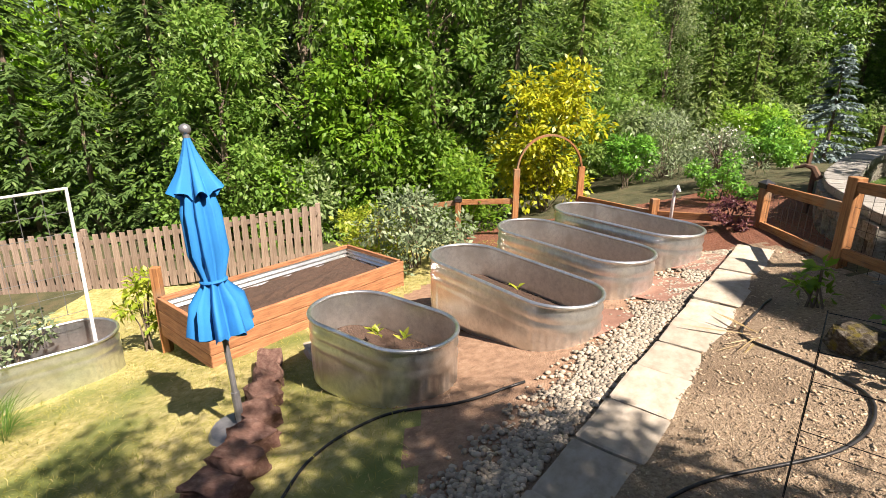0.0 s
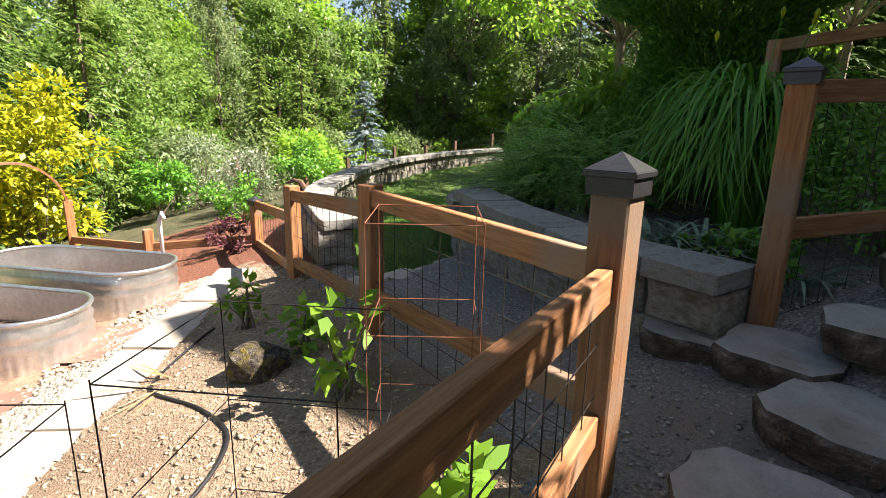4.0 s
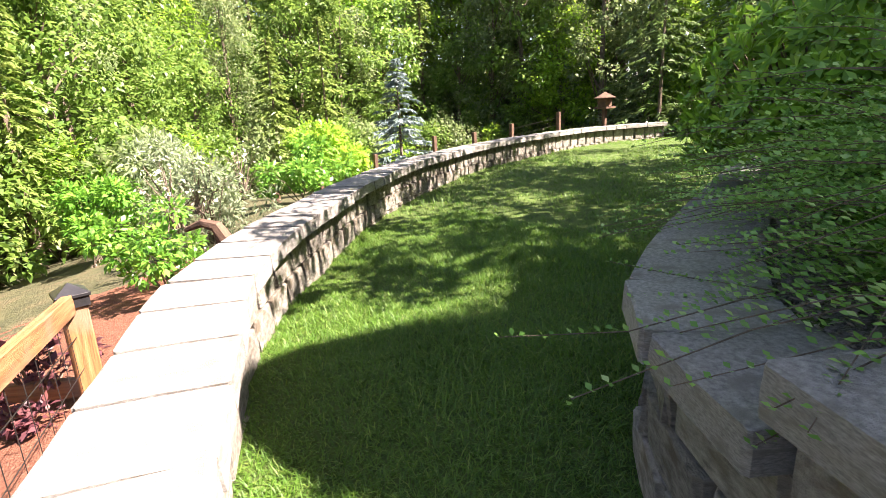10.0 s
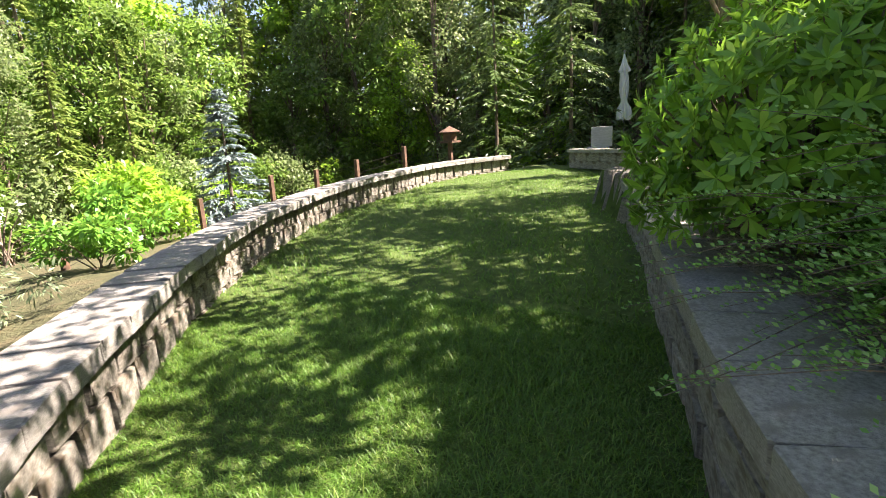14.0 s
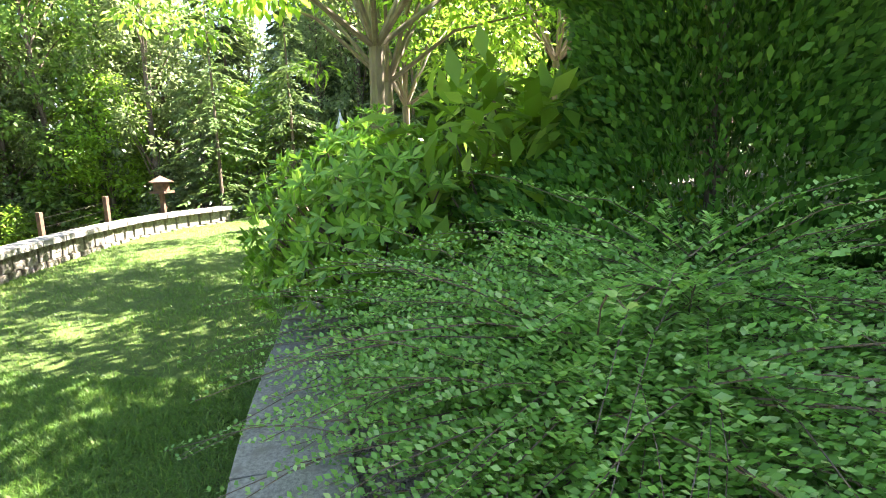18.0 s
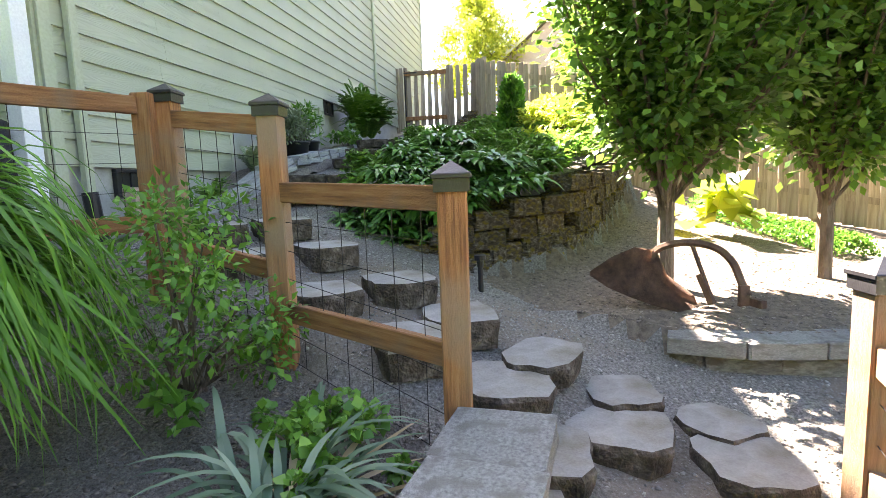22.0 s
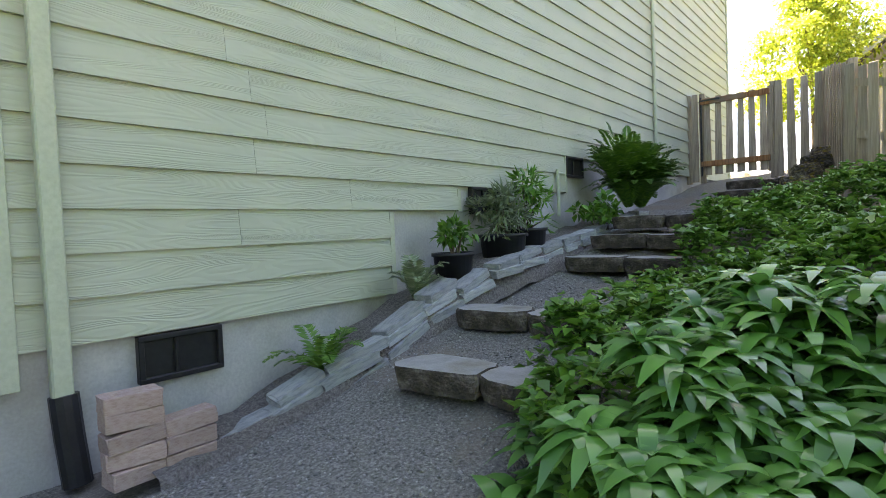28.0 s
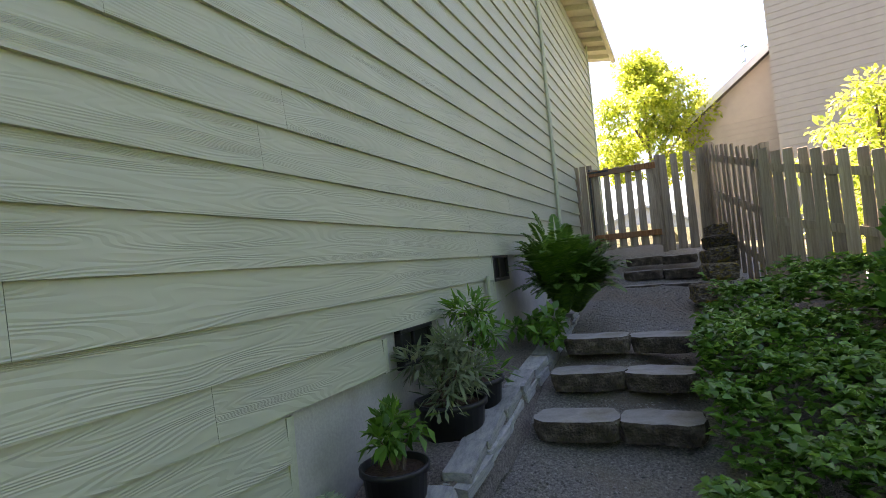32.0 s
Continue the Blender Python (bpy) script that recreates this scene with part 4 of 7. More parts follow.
# ---- stock tanks ----
def tank(name, label, x, y, z, ang, length, width, height, filled=True):
    t = thing(name, label, "planter", pose(x, y, z, 0, 0, ang), "galvanised stock tanks")
    seg = 144
    R = width / 2
    half = length / 2 - R

    def ring(off, zz):
        out = []
        for k in range(seg):
            a = 2 * PI * k / seg
            c = Vector((math.cos(a), math.sin(a), 0))
            out.append(Vector((half if c.x > 0 else -half, 0, 0)) + c * (R + off) + Vector((0, 0, zz)))
        return out

    def skin(profile, rib=0.0):
        bm = bmesh.new()
        rows = []
        for o, zz, r in profile:
            rows.append([bm.verts.new(p + (Vector((0, 0, 0)) if not r else (p - Vector((max(-half, min(half, p.x)), 0, p.z))).normalized() * (0.005 * math.sin(k * PI / 2)))) for k, p in enumerate(ring(o, zz))])
        for a, b in zip(rows, rows[1:]):
            for k in range(seg):
                bm.faces.new((a[k], a[(k + 1) % seg], b[(k + 1) % seg], b[k]))
        return bm

    h = height
    prof = [(-0.02, 0, 0), (0, 0.03, 0), (0, h * 0.12, 0), (0.002, h * 0.16, 1), (0.002, h * 0.55, 1), (0, h * 0.6, 0), (0.012, h * 0.66, 0), (0.0, h * 0.71, 0), (0.0, h * 0.76, 0), (0.012, h * 0.82, 0), (0.0, h * 0.87, 0), (0.0, h * 0.97, 0)]
    inner = [(-0.006, h * 0.97, 0), (-0.008, h * 0.6, 0), (-0.01, h * 0.3, 0)]
    part("tank_wall", skin(prof), M["steel"], t, "", True)
    part("tank_lining", skin(inner), M["steel"], t, "", True)
    bm = bmesh.new()
    pts = ring(0.004, h * 0.985)
    add_tube(bm, pts + [pts[0]], 0.018, 8)
    part("rim", bm, M["steel"], t, "rolled steel rim", True)
    bm = bmesh.new()
    prev = None
    for f in (1.0, 0.8, 0.55, 0.3, 0.08):
        row = [bm.verts.new((p.x * f, p.y * f, h * 0.45 + 0.02 * math.sin(p.x * 9 * f) * math.sin(p.y * 11 * f))) for p in ring(-0.012, 0)]
        if prev:
            for k in range(seg):
                bm.faces.new((prev[k], prev[(k + 1) % seg], row[(k + 1) % seg], row[k]))
        prev = row
    bm.faces.new(prev)
    part("soil", bm, M["soil"], t, "dark planting soil")
    return t


def tank_at(label, x, y, ang, length, width, height, tilt=0.0):
    return tank("stock_tank", label, x, y, gz(x, y) - 0.06, ang, length, width, height)


tank_at("short oval galvanised stock tank with a few seedlings", -3.93, -0.52, 52, 1.25, 0.72, 0.58)
tank_at("long oval galvanised stock tank on bare soil", -4.72, 0.55, 37, 1.85, 0.72, 0.58)
tank_at("long oval galvanised stock tank with dry soil", -5.62, 1.32, 37, 1.85, 0.74, 0.58)
tank_at("long oval galvanised stock tank beside the arch", -6.3, 2.12, 37, 1.85, 0.74, 0.58)
tank_at("oval galvanised stock tank under a white trellis", -4.95, -4.32, 130, 1.9, 0.75, 0.6)


def seedling(x, y, z, n=7, s=0.09, mat="l_lime", name="seedling", label="small pale green seedling in a stock tank"):
    a = rng.uniform(0, 2 * PI, n)
    P = np.tile([[x, y, z]], (n, 1)) + rng.normal(0, 0.012, (n, 3))
    D = unit(np.stack([np.cos(a), np.sin(a), rng.uniform(0.3, 1.2, n)], 1))
    co, q = leaf_arrays(P, D, np.tile([[0, 0, 1.0]], (n, 1)), s, s * 0.45)
    tagged(put(name, mesh_np(name, co, q, [M[mat]])), label, "seedling")


for sx, sy in ((-3.95, -0.55), (-3.8, -0.35), (-4.05, -0.6), (-4.6, 0.6)):
    seedling(sx, sy, gz(sx, sy) + 0.36)


# ---- raised timber bed ----
def raised_bed():
    A, B = Vector((-4.88, -2.28, 0)), Vector((-6.85, -0.56, 0))
    u = (B - A).normalized()
    v = Vector((-u.y, u.x, 0))
    C, D = A + v * 1.1, B + v * 1.1
    top, base = 0.1, -0.36
    t = thing("raised_bed", "raised garden bed of brown boards with corrugated steel lining", "raised bed")
    for (p, q) in ((A, B), (B, D), (D, C), (C, A)):
        for k in range(3):
            z = base + 0.02 + (k + 0.5) * (top - base) / 3
            bm = bmesh.new()
            L = (q - p).length
            add_box(bm, (L + 0.04, 0.045, (top - base) / 3 - 0.006), None, 0.005)
            me = bm_mesh("board", bm, M["plank"])
            m = (p + q) / 2
            put("board", me, t, pose(m.x, m.y, z, 0, 0, math.degrees(math.atan2(q.y - p.y, q.x - p.x))))
        inn = ((A + B + C + D) / 4 - (p + q) / 2).normalized() * 0.04
        bm = bmesh.new()
        prev = None
        for i in range(13):
            zz = base + 0.1 + (top - base - 0.12) * i / 12
            o = inn * (1 + 0.25 * math.cos(i * PI))
            row = [bm.verts.new((w.x + o.x, w.y + o.y, zz)) for w in (p.lerp(q, 0.02), p.lerp(q, 0.98))]
            if prev:
                bm.faces.new((prev[0], prev[1], row[1], row[0]))
            prev = row
        part("steel_lining", bm, M["steel"], t, "corrugated steel lining")
    bm = bmesh.new()
    n = 14
    grid = [[bm.verts.new(((A.lerp(B, i / n)).lerp(C.lerp(D, i / n), j / n)).to_tuple()[:2] + (top - 0.16 + random.uniform(-0.025, 0.025),)) for j in range(n + 1)] for i in range(n + 1)]
    for i in range(n):
        for j in range(n):
            bm.faces.new((grid[i][j], grid[i + 1][j], grid[i + 1][j + 1], grid[i][j + 1]))
    part("soil", bm, M["soil"], t, "dark mulch filling")
    bm = bmesh.new()
    add_box(bm, (0.09, 0.09, 1.15), pose(C.x - 0.1, C.y - 0.05, -0.15), 0.004)
    part("corner_post", bm, M["cedar"], t)


raised_bed()


# ---- patio umbrella ----
def umbrella(name, label, base, top, mat, r0, scale=1.0, stand=True):
    u = thing(name, label, "umbrella")
    b, tp = Vector(base), Vector(top)
    d = tp - b
    z = d.normalized()
    m = z.to_track_quat("Z", "Y").to_matrix().to_4x4()
    m.translation = b
    H = d.length
    bm = bmesh.new()
    add_tube(bm, [(0, 0, 0.02), (0, 0, H * 0.99)], 0.02, 10)
    bmesh.ops.transform(bm, matrix=m, verts=bm.verts)
    part("pole", bm, M["greypole"], u, "grey metal pole")

    def skirt(rows, folds, amp):
        bm = bmesh.new()
        seg = 64
        prev = None
        for r, zz, a in rows:
            row = []
            for k in range(seg):
                t = 2 * PI * k / seg
                rr = r * (1 + a * math.sin(folds * t + 0.6 * math.sin(3 * t)) + 0.3 * a * math.sin(folds * 2.3 * t + zz * 3))
                row.append(bm.verts.new((rr * math.cos(t), rr * math.sin(t), zz + (0.03 * math.sin(folds * t) if a > 0.3 else 0))))
            if prev:
                for k in range(seg):
                    bm.faces.new((prev[k], prev[(k + 1) % seg], row[(k + 1) % seg], row[k]))
            prev = row
        bmesh.ops.transform(bm, matrix=m, verts=bm.verts)
        return bm

    h0 = 0.36 * H
    part("canopy", skirt([(r0 * 1.25, h0, 0.42), (r0 * 1.05, h0 + 0.1 * H, 0.36), (r0 * 0.6, h0 + 0.165 * H, 0.2), (r0 * 0.55, h0 + 0.19 * H, 0.18), (r0 * 0.85, h0 + 0.27 * H, 0.22), (r0 * 0.8, h0 + 0.4 * H, 0.2), (r0 * 0.5, h0 + 0.5 * H, 0.15)], 9, 0.3), M[mat], u, "", True)
    part("vent_cap", skirt([(r0 * 0.95, h0 + 0.45 * H, 0.4), (r0 * 0.6, h0 + 0.52 * H, 0.25), (r0 * 0.3, h0 + 0.58 * H, 0.1), (0.02, h0 + 0.615 * H, 0.0)], 7, 0.3), M[mat], u, "", True)
    bm = bmesh.new()
    add_tube(bm, [(0.0 + r0 * 0.62 * math.cos(2 * PI * k / 20), r0 * 0.62 * math.sin(2 * PI * k / 20), h0 + 0.178 * H) for k in range(21)], 0.012, 6)
    bmesh.ops.transform(bm, matrix=m, verts=bm.verts)
    part("tie_strap", bm, M[mat], u)
    bm = bmesh.new()
    bmesh.ops.create_uvsphere(bm, u_segments=14, v_segments=10, radius=0.035, matrix=m @ pose(0, 0, H))
    part("finial", bm, M["greypole"], u, "grey ball finial", True)
    if stand:
        bm = bmesh.new()
        add_lathe(bm, [(0.0, 0.05), (0.05, 0.05), (0.06, 0.035), (0.2, 0.03), (0.22, 0.0), (0.22, -0.04)], 28, Matrix.Translation(b))
        add_tube(bm, [b + Vector((0, 0, 0.03)), b + z * 0.3], 0.028, 10)
        part("stand", bm, M["greypole"], u, "round weighted stand")


UB = (-3.46, -1.47, gz(-3.46, -1.47))
umbrella("patio_umbrella", "closed bright blue patio umbrella leaning on a round stand", UB, (-3.55, -1.62, 2.07), "blue", 0.125)
umbrella("far_umbrella", "closed white patio umbrella on the far patio", (-9.15, 20.1, 1.1), (-9.2, 20.2, 4.0), "whitecloth", 0.13)


# ---- paver path, river stones, edging in the garden ----
def paver_path():
    line = smooth_line([(-5.6, 3.32), (-4.2, 2.16), (-2.95, 1.13), (-2.2, 0.5), (-1.6, -0.05), (-1.0, -0.7)], 0.05)
    p = thing("paver_path", "straight path of buff concrete pavers", "path", kind="structure")
    ms = block_meshes("paver", (1, 1, 1), M["paver"], 4, 0.012, 1)
    for k in range(4, len(line) - 4, 9):
        a, b = line[k - 4], line[min(k + 4, len(line) - 1)]
        ang = math.degrees(math.atan2(b[1] - a[1], b[0] - a[0]))
        x, y = line[k]
        s = math.degrees(math.atan((gz(*b) - gz(*a)) / np.hypot(*(b - a))))
        put("paver", ms[k % 4], p, pose(x, y, gz(x, y) + 0.0, 0, -s, ang + random.uniform(-1, 1)) @ Matrix.Diagonal((0.44, 0.36, 0.075, 1)))
    # pebbles beside it
    base = bmesh.new()
    bmesh.ops.create_icosphere(base, subdivisions=1, radius=0.5)
    bco = np.array([v.co for v in base.verts])
    bq = np.array([[v.index for v in f.verts] for f in base.faces])
    base.free()
    n = 6000
    i = rng.integers(0, len(line) - 1, n)
    d = line[np.minimum(i + 1, len(line) - 1)] - line[i]
    along = d * rng.uniform(-0.6, 0.6, (n, 1))
    off = 0.22 + np.abs(rng.normal(0, 0.2, n)) + 0.06 * rng.random(n)
    off = np.where(off > 0.75, 0.25 + 0.4 * rng.random(n), off)
    c = line[i] + along + np.stack([d[:, 1], -d[:, 0]], 1) / np.linalg.norm(d, axis=1)[:, None] * off[:, None]
    z = ground_z(c[:, 0], c[:, 1])
    sz = rng.uniform(0.02, 0.058, (n, 1)) * np.array([[1, 0.8, 0.55]])
    rot = rng.uniform(0, 2 * PI, n)
    v = bco[None] * sz[:, None]
    v = np.stack([v[..., 0] * np.cos(rot)[:, None] - v[..., 1] * np.sin(rot)[:, None], v[..., 0] * np.sin(rot)[:, None] + v[..., 1] * np.cos(rot)[:, None], v[..., 2]], -1)
    v = v + np.concatenate([c, z[:, None] + 0.01], 1)[:, None]
    q = bq[None] + (np.arange(n) * len(bco))[:, None, None]
    tagged(put("river_stones", mesh_np("river_stones", v.reshape(-1, 3), q.reshape(-1, 3), [M["pebble"]])), "strip of pale rounded river stones along the path", "stones", kind="stuff")


paver_path()


def rough_rock(name, label, x, y, z, size, mat, ang=0.0, group="", jit=0.09, seed=0, tilt=0.0, bev=0.12):
    random.seed(seed * 13 + 5)
    bm = bmesh.new()
    bmesh.ops.create_cube(bm, size=1.0)
    bmesh.ops.bevel(bm, geom=list(bm.edges), offset=bev, segments=1, affect="EDGES")
    bmesh.ops.subdivide_edges(bm, edges=list(bm.edges), cuts=1, use_grid_fill=True)
    for v in bm.verts:
        v.co += Vector((random.uniform(-1, 1), random.uniform(-1, 1), random.uniform(-1, 1))) * jit
    return tagged(put(name, bm_mesh(name, bm, M[mat]), None, pose(x, y, z, random.uniform(-4, 4), random.uniform(-4, 4) - tilt, ang) @ Matrix.Diagonal((*size, 1))), label, "stone", group)


for k, (x, y) in enumerate([(-4.55, -1.62), (-4.2, -1.52), (-3.85, -1.44), (-3.5, -1.36), (-3.2, -1.3), (-2.9, -1.28), (-2.62, -1.3), (-2.38, -1.38)]):
    rough_rock("edging_rock", "rough red-brown edging rock in the grass", x, y, gz(x, y) + 0.06, (0.32, 0.22, 0.17), "redrock", 15 + 9 * k, "red edging rocks", 0.1, k)
for k, (x, y, a) in enumerate([(-4.75, -1.15, 30), (-5.05, -0.85, 35)]):
    rough_rock("stepping_slab", "flat tan stepping slab beside the raised bed", x, y, gz(x, y) + 0.02, (0.45, 0.32, 0.09), "paver", a, "", 0.04, 20 + k)
rough_rock("boulder", "small mossy boulder beside the fence", -3.15, 2.5, gz(-3.15, 2.5) + 0.05, (0.32, 0.24, 0.2), "mossblock", 20, "", 0.07, 31, 0.0, 0.22)


# ---- stone steps and flags ----
def flag(x, y, z, w, d, ang, h=0.14, group="flagstone steps", seed=0, label="rough grey flagstone step on the gravel path"):
    """An uneven slab with a flat top and a rough edge, whose shade is painted in dark."""
    random.seed(seed + 100)
    n = 15
    bm = bmesh.new()
    rim = []
    for k in range(n):
        a = 2 * PI * k / n + random.uniform(-0.12, 0.12)
        c, s = math.cos(a), math.sin(a)
        e = (abs(c) ** 5.5 + abs(s) ** 5.5) ** (-1 / 5.5) * random.uniform(0.9, 1.03)
        rim.append((c * e * w / 2, s * e * d / 2))
    rows = []
    for f, zz in ((0.975, 0.0), (1.0, -0.02), (0.985, -h * 0.5), (0.93, -h)):
        rows.append([bm.verts.new((px * f + random.uniform(-0.006, 0.006), py * f + random.uniform(-0.006, 0.006), zz + random.uniform(-0.004, 0.004))) for px, py in rim])
    mid = bm.verts.new((0, 0, 0.004))
    tops = [bm.faces.new((rows[0][k], rows[0][(k + 1) % n], mid)) for k in range(n)]
    for a, b in zip(rows, rows[1:]):
        for k in range(n):
            bm.faces.new((b[k], b[(k + 1) % n], a[(k + 1) % n], a[k]))
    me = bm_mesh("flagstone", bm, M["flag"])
    me.materials.append(M["flag_side_shade"])
    # upward faces keep the pale stone, the rest get the painted shade
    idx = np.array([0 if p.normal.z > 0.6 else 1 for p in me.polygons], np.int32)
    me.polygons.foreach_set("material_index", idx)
    return tagged(put("flagstone", me, None, pose(x, y, z, 0, 0, ang)), label, "flagstone", group)


FLAGS = [(-0.4, 3.74, 1.5, 0.5, 0.36, -20), (-0.7, 3.9, 1.47, 0.5, 0.42, 12), (-0.41, 3.36, 1.32, 0.4, 0.36, 12), (-0.76, 3.42, 1.29, 0.44, 0.46, -8), (-1.03, 3.77, 1.31, 0.44, 0.46, 0), (-1.42, 3.86, 1.26, 0.4, 0.46, 4),
         (-0.5, 2.93, 1.22, 0.38, 0.34, 30), (-0.81, 2.9, 1.2, 0.46, 0.4, 10), (-0.2, 4.2, 1.65, 0.5, 0.42, 25), (-0.58, 4.36, 1.64, 0.5, 0.42, 25), (0.08, 4.62, 1.8, 0.5, 0.42, 40), (-0.22, 5.0, 1.79, 0.52, 0.42, 45),
         (0.45, 5.24, 1.97, 0.52, 0.4, 45), (0.18, 5.7, 1.96, 0.52, 0.42, 48), (0.78, 5.76, 2.14, 0.5, 0.42, 45), (0.46, 6.12, 2.13, 0.54, 0.44, 48)]
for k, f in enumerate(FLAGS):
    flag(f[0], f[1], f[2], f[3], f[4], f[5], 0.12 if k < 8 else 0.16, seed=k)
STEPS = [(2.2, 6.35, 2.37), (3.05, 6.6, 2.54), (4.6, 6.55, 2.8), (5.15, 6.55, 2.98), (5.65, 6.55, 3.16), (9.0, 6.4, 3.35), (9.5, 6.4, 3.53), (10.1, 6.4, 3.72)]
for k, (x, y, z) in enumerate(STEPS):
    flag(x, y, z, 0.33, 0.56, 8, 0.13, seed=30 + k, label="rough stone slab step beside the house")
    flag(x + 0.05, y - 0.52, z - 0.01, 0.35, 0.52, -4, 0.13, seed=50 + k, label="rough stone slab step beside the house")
for k, (x, y, z) in enumerate([(7.6, 5.6, 3.3), (8.2, 5.45, 3.5), (8.8, 5.4, 3.68), (9.4, 5.35, 3.86), (10.0, 5.3, 4.02)]):
    rough_rock("corner_block", "mossy block stepping up beside the fence", x, y, z, (0.5, 0.36, 0.2), "mossblock", 10, "mossy stepped blocks", 0.05, 60 + k)
# paving strip across the lawn mouth
for k, (x, y, w) in enumerate([(-3.82, 3.66, 0.3), (-3.76, 3.98, 0.3), (-3.72, 4.28, 0.3), (-3.78, 4.56, 0.28)]):
    rough_rock("threshold_paver", "worn buff paver at the edge of the lawn", x, y, 0.915, (0.26, w, 0.08), "paver", 8, "lawn edge pavers", 0.03, 80 + k)

# stacked slate along the foot of the house
edge_x = 1.3
k = 0
while edge_x < 6.9:
    L = random.uniform(0.26, 0.42)
    xc = edge_x + L / 2
    yc = 7.2 - 0.22 * (xc - 1.3) / 0.9 if xc < 2.2 else 6.98 + 0.02 * math.sin(3 * xc)
    zc = float(np.interp(xc, [p[0] for p in EDGE_Z], [p[1] for p in EDGE_Z]))
    tilt = math.degrees(math.atan2(float(np.interp(xc + 0.3, [p[0] for p in EDGE_Z], [p[1] for p in EDGE_Z])) - zc, 0.3))
    for c in range(3 if 1.7 < xc < 3.2 else 2):
        rough_rock("edging_stone", "flat grey slate in the dry-laid edging", xc + random.uniform(-0.04, 0.04), yc + 0.02 * c, zc - 0.1 + 0.07 * c + random.uniform(-0.01, 0.01), (L * 0.99, 0.15, 0.068), "slate", (-14 if xc < 2.2 else 2) + random.uniform(-7, 7), "slate edging", 0.035, 100 + 4 * k + c, tilt, 0.04)
    edge_x += L
    k += 1
for bx, n in ((0.9, 5), (1.14, 3)):
    for k in range(n):
        rough_rock("brick", "worn red brick in a stack by the downspout", bx + random.uniform(-0.01, 0.01), 7.1, 2.06 + 0.082 * k, (0.24, 0.12, 0.08), "brick", random.uniform(-7, 7), "stacked bricks", 0.012, 200 + k + 10 * (n == 3), 0.0, 0.04)


# ---- old plough ----
def plough():
    p = thing("plough", "rusty antique walking plough lying on bare earth", "plough", Matrix.Translation((0.74, 2.9, 1.42)) @ Matrix.Scale(0.84, 4) @ Matrix.Translation((-0.75, -2.95, -1.43)))
    bm = bmesh.new()
    prof = [((0.7, 3.56, 1.76), (0.7, 3.55, 1.8)), ((0.7, 3.42, 1.66), (0.78, 3.38, 1.9)), ((0.72, 3.25, 1.58), (0.88, 3.18, 1.97)), ((0.74, 3.05, 1.5), (0.98, 2.98, 1.93)), ((0.7, 2.85, 1.45), (0.95, 2.9, 1.72)), ((0.72, 2.66, 1.43), (0.86, 2.7, 1.56))]
    prev = None
    for a, b in prof:
        row = [bm.verts.new(Vector(a).lerp(Vector(b), t) + Vector((0.05 * math.sin(PI * t), 0, 0))) for t in (0, 0.25, 0.5, 0.75, 1)]
        if prev:
            for i in range(4):
                bm.faces.new((prev[i], prev[i + 1], row[i + 1], row[i]))
        prev = row
    bmesh.ops.solidify(bm, geom=list(bm.faces), thickness=0.014)
    part("mouldboard", bm, M["rust"], p, "curved rusty mouldboard", True)
    bm = bmesh.new()
    pts = [(0.98, 3.05, 1.8), (0.98, 2.98, 1.93), (0.93, 2.85, 1.99), (0.88, 2.7, 2.0), (0.8, 2.55, 1.96), (0.72, 2.46, 1.86), (0.64, 2.42, 1.72), (0.58, 2.38, 1.6)]
    add_tube(bm, smooth_line(pts, 0.04), 0.034, 6, 0.03)
    part("beam", bm, M["rust"], p)
    bm = bmesh.new()
    beam(bm, (0.88, 2.72, 1.98), (0.72, 2.62, 1.6), 0.03, 0.02)
    beam(bm, (0.8, 2.68, 1.75), (0.72, 2.6, 1.52), 0.05, 0.045)
    part("standard", bm, M["rust"], p)
    bm = bmesh.new()
    add_box(bm, (0.16, 0.05, 0.06), pose(0.56, 2.34, 1.57, 0, 0, 20))
    add_box(bm, (0.03, 0.08, 0.16), pose(0.58, 2.42, 1.62, 0, 0, 20))
    part("clevis", bm, M["rust"], p)


plough()
bm = bmesh.new()
add_tube(bm, [(0.72, 4.18, 1.48), (0.72, 4.18, 1.76)], 0.02, 10)
add_lathe(bm, [(0.0, 0.09), (0.045, 0.085), (0.045, 0.05), (0.025, 0.045), (0.025, 0.0)], 12, pose(0.72, 4.18, 1.76))
tagged(put("path_light", bm_mesh("path_light", bm, M["plastic"])), "small black path light on a stake", "path light")


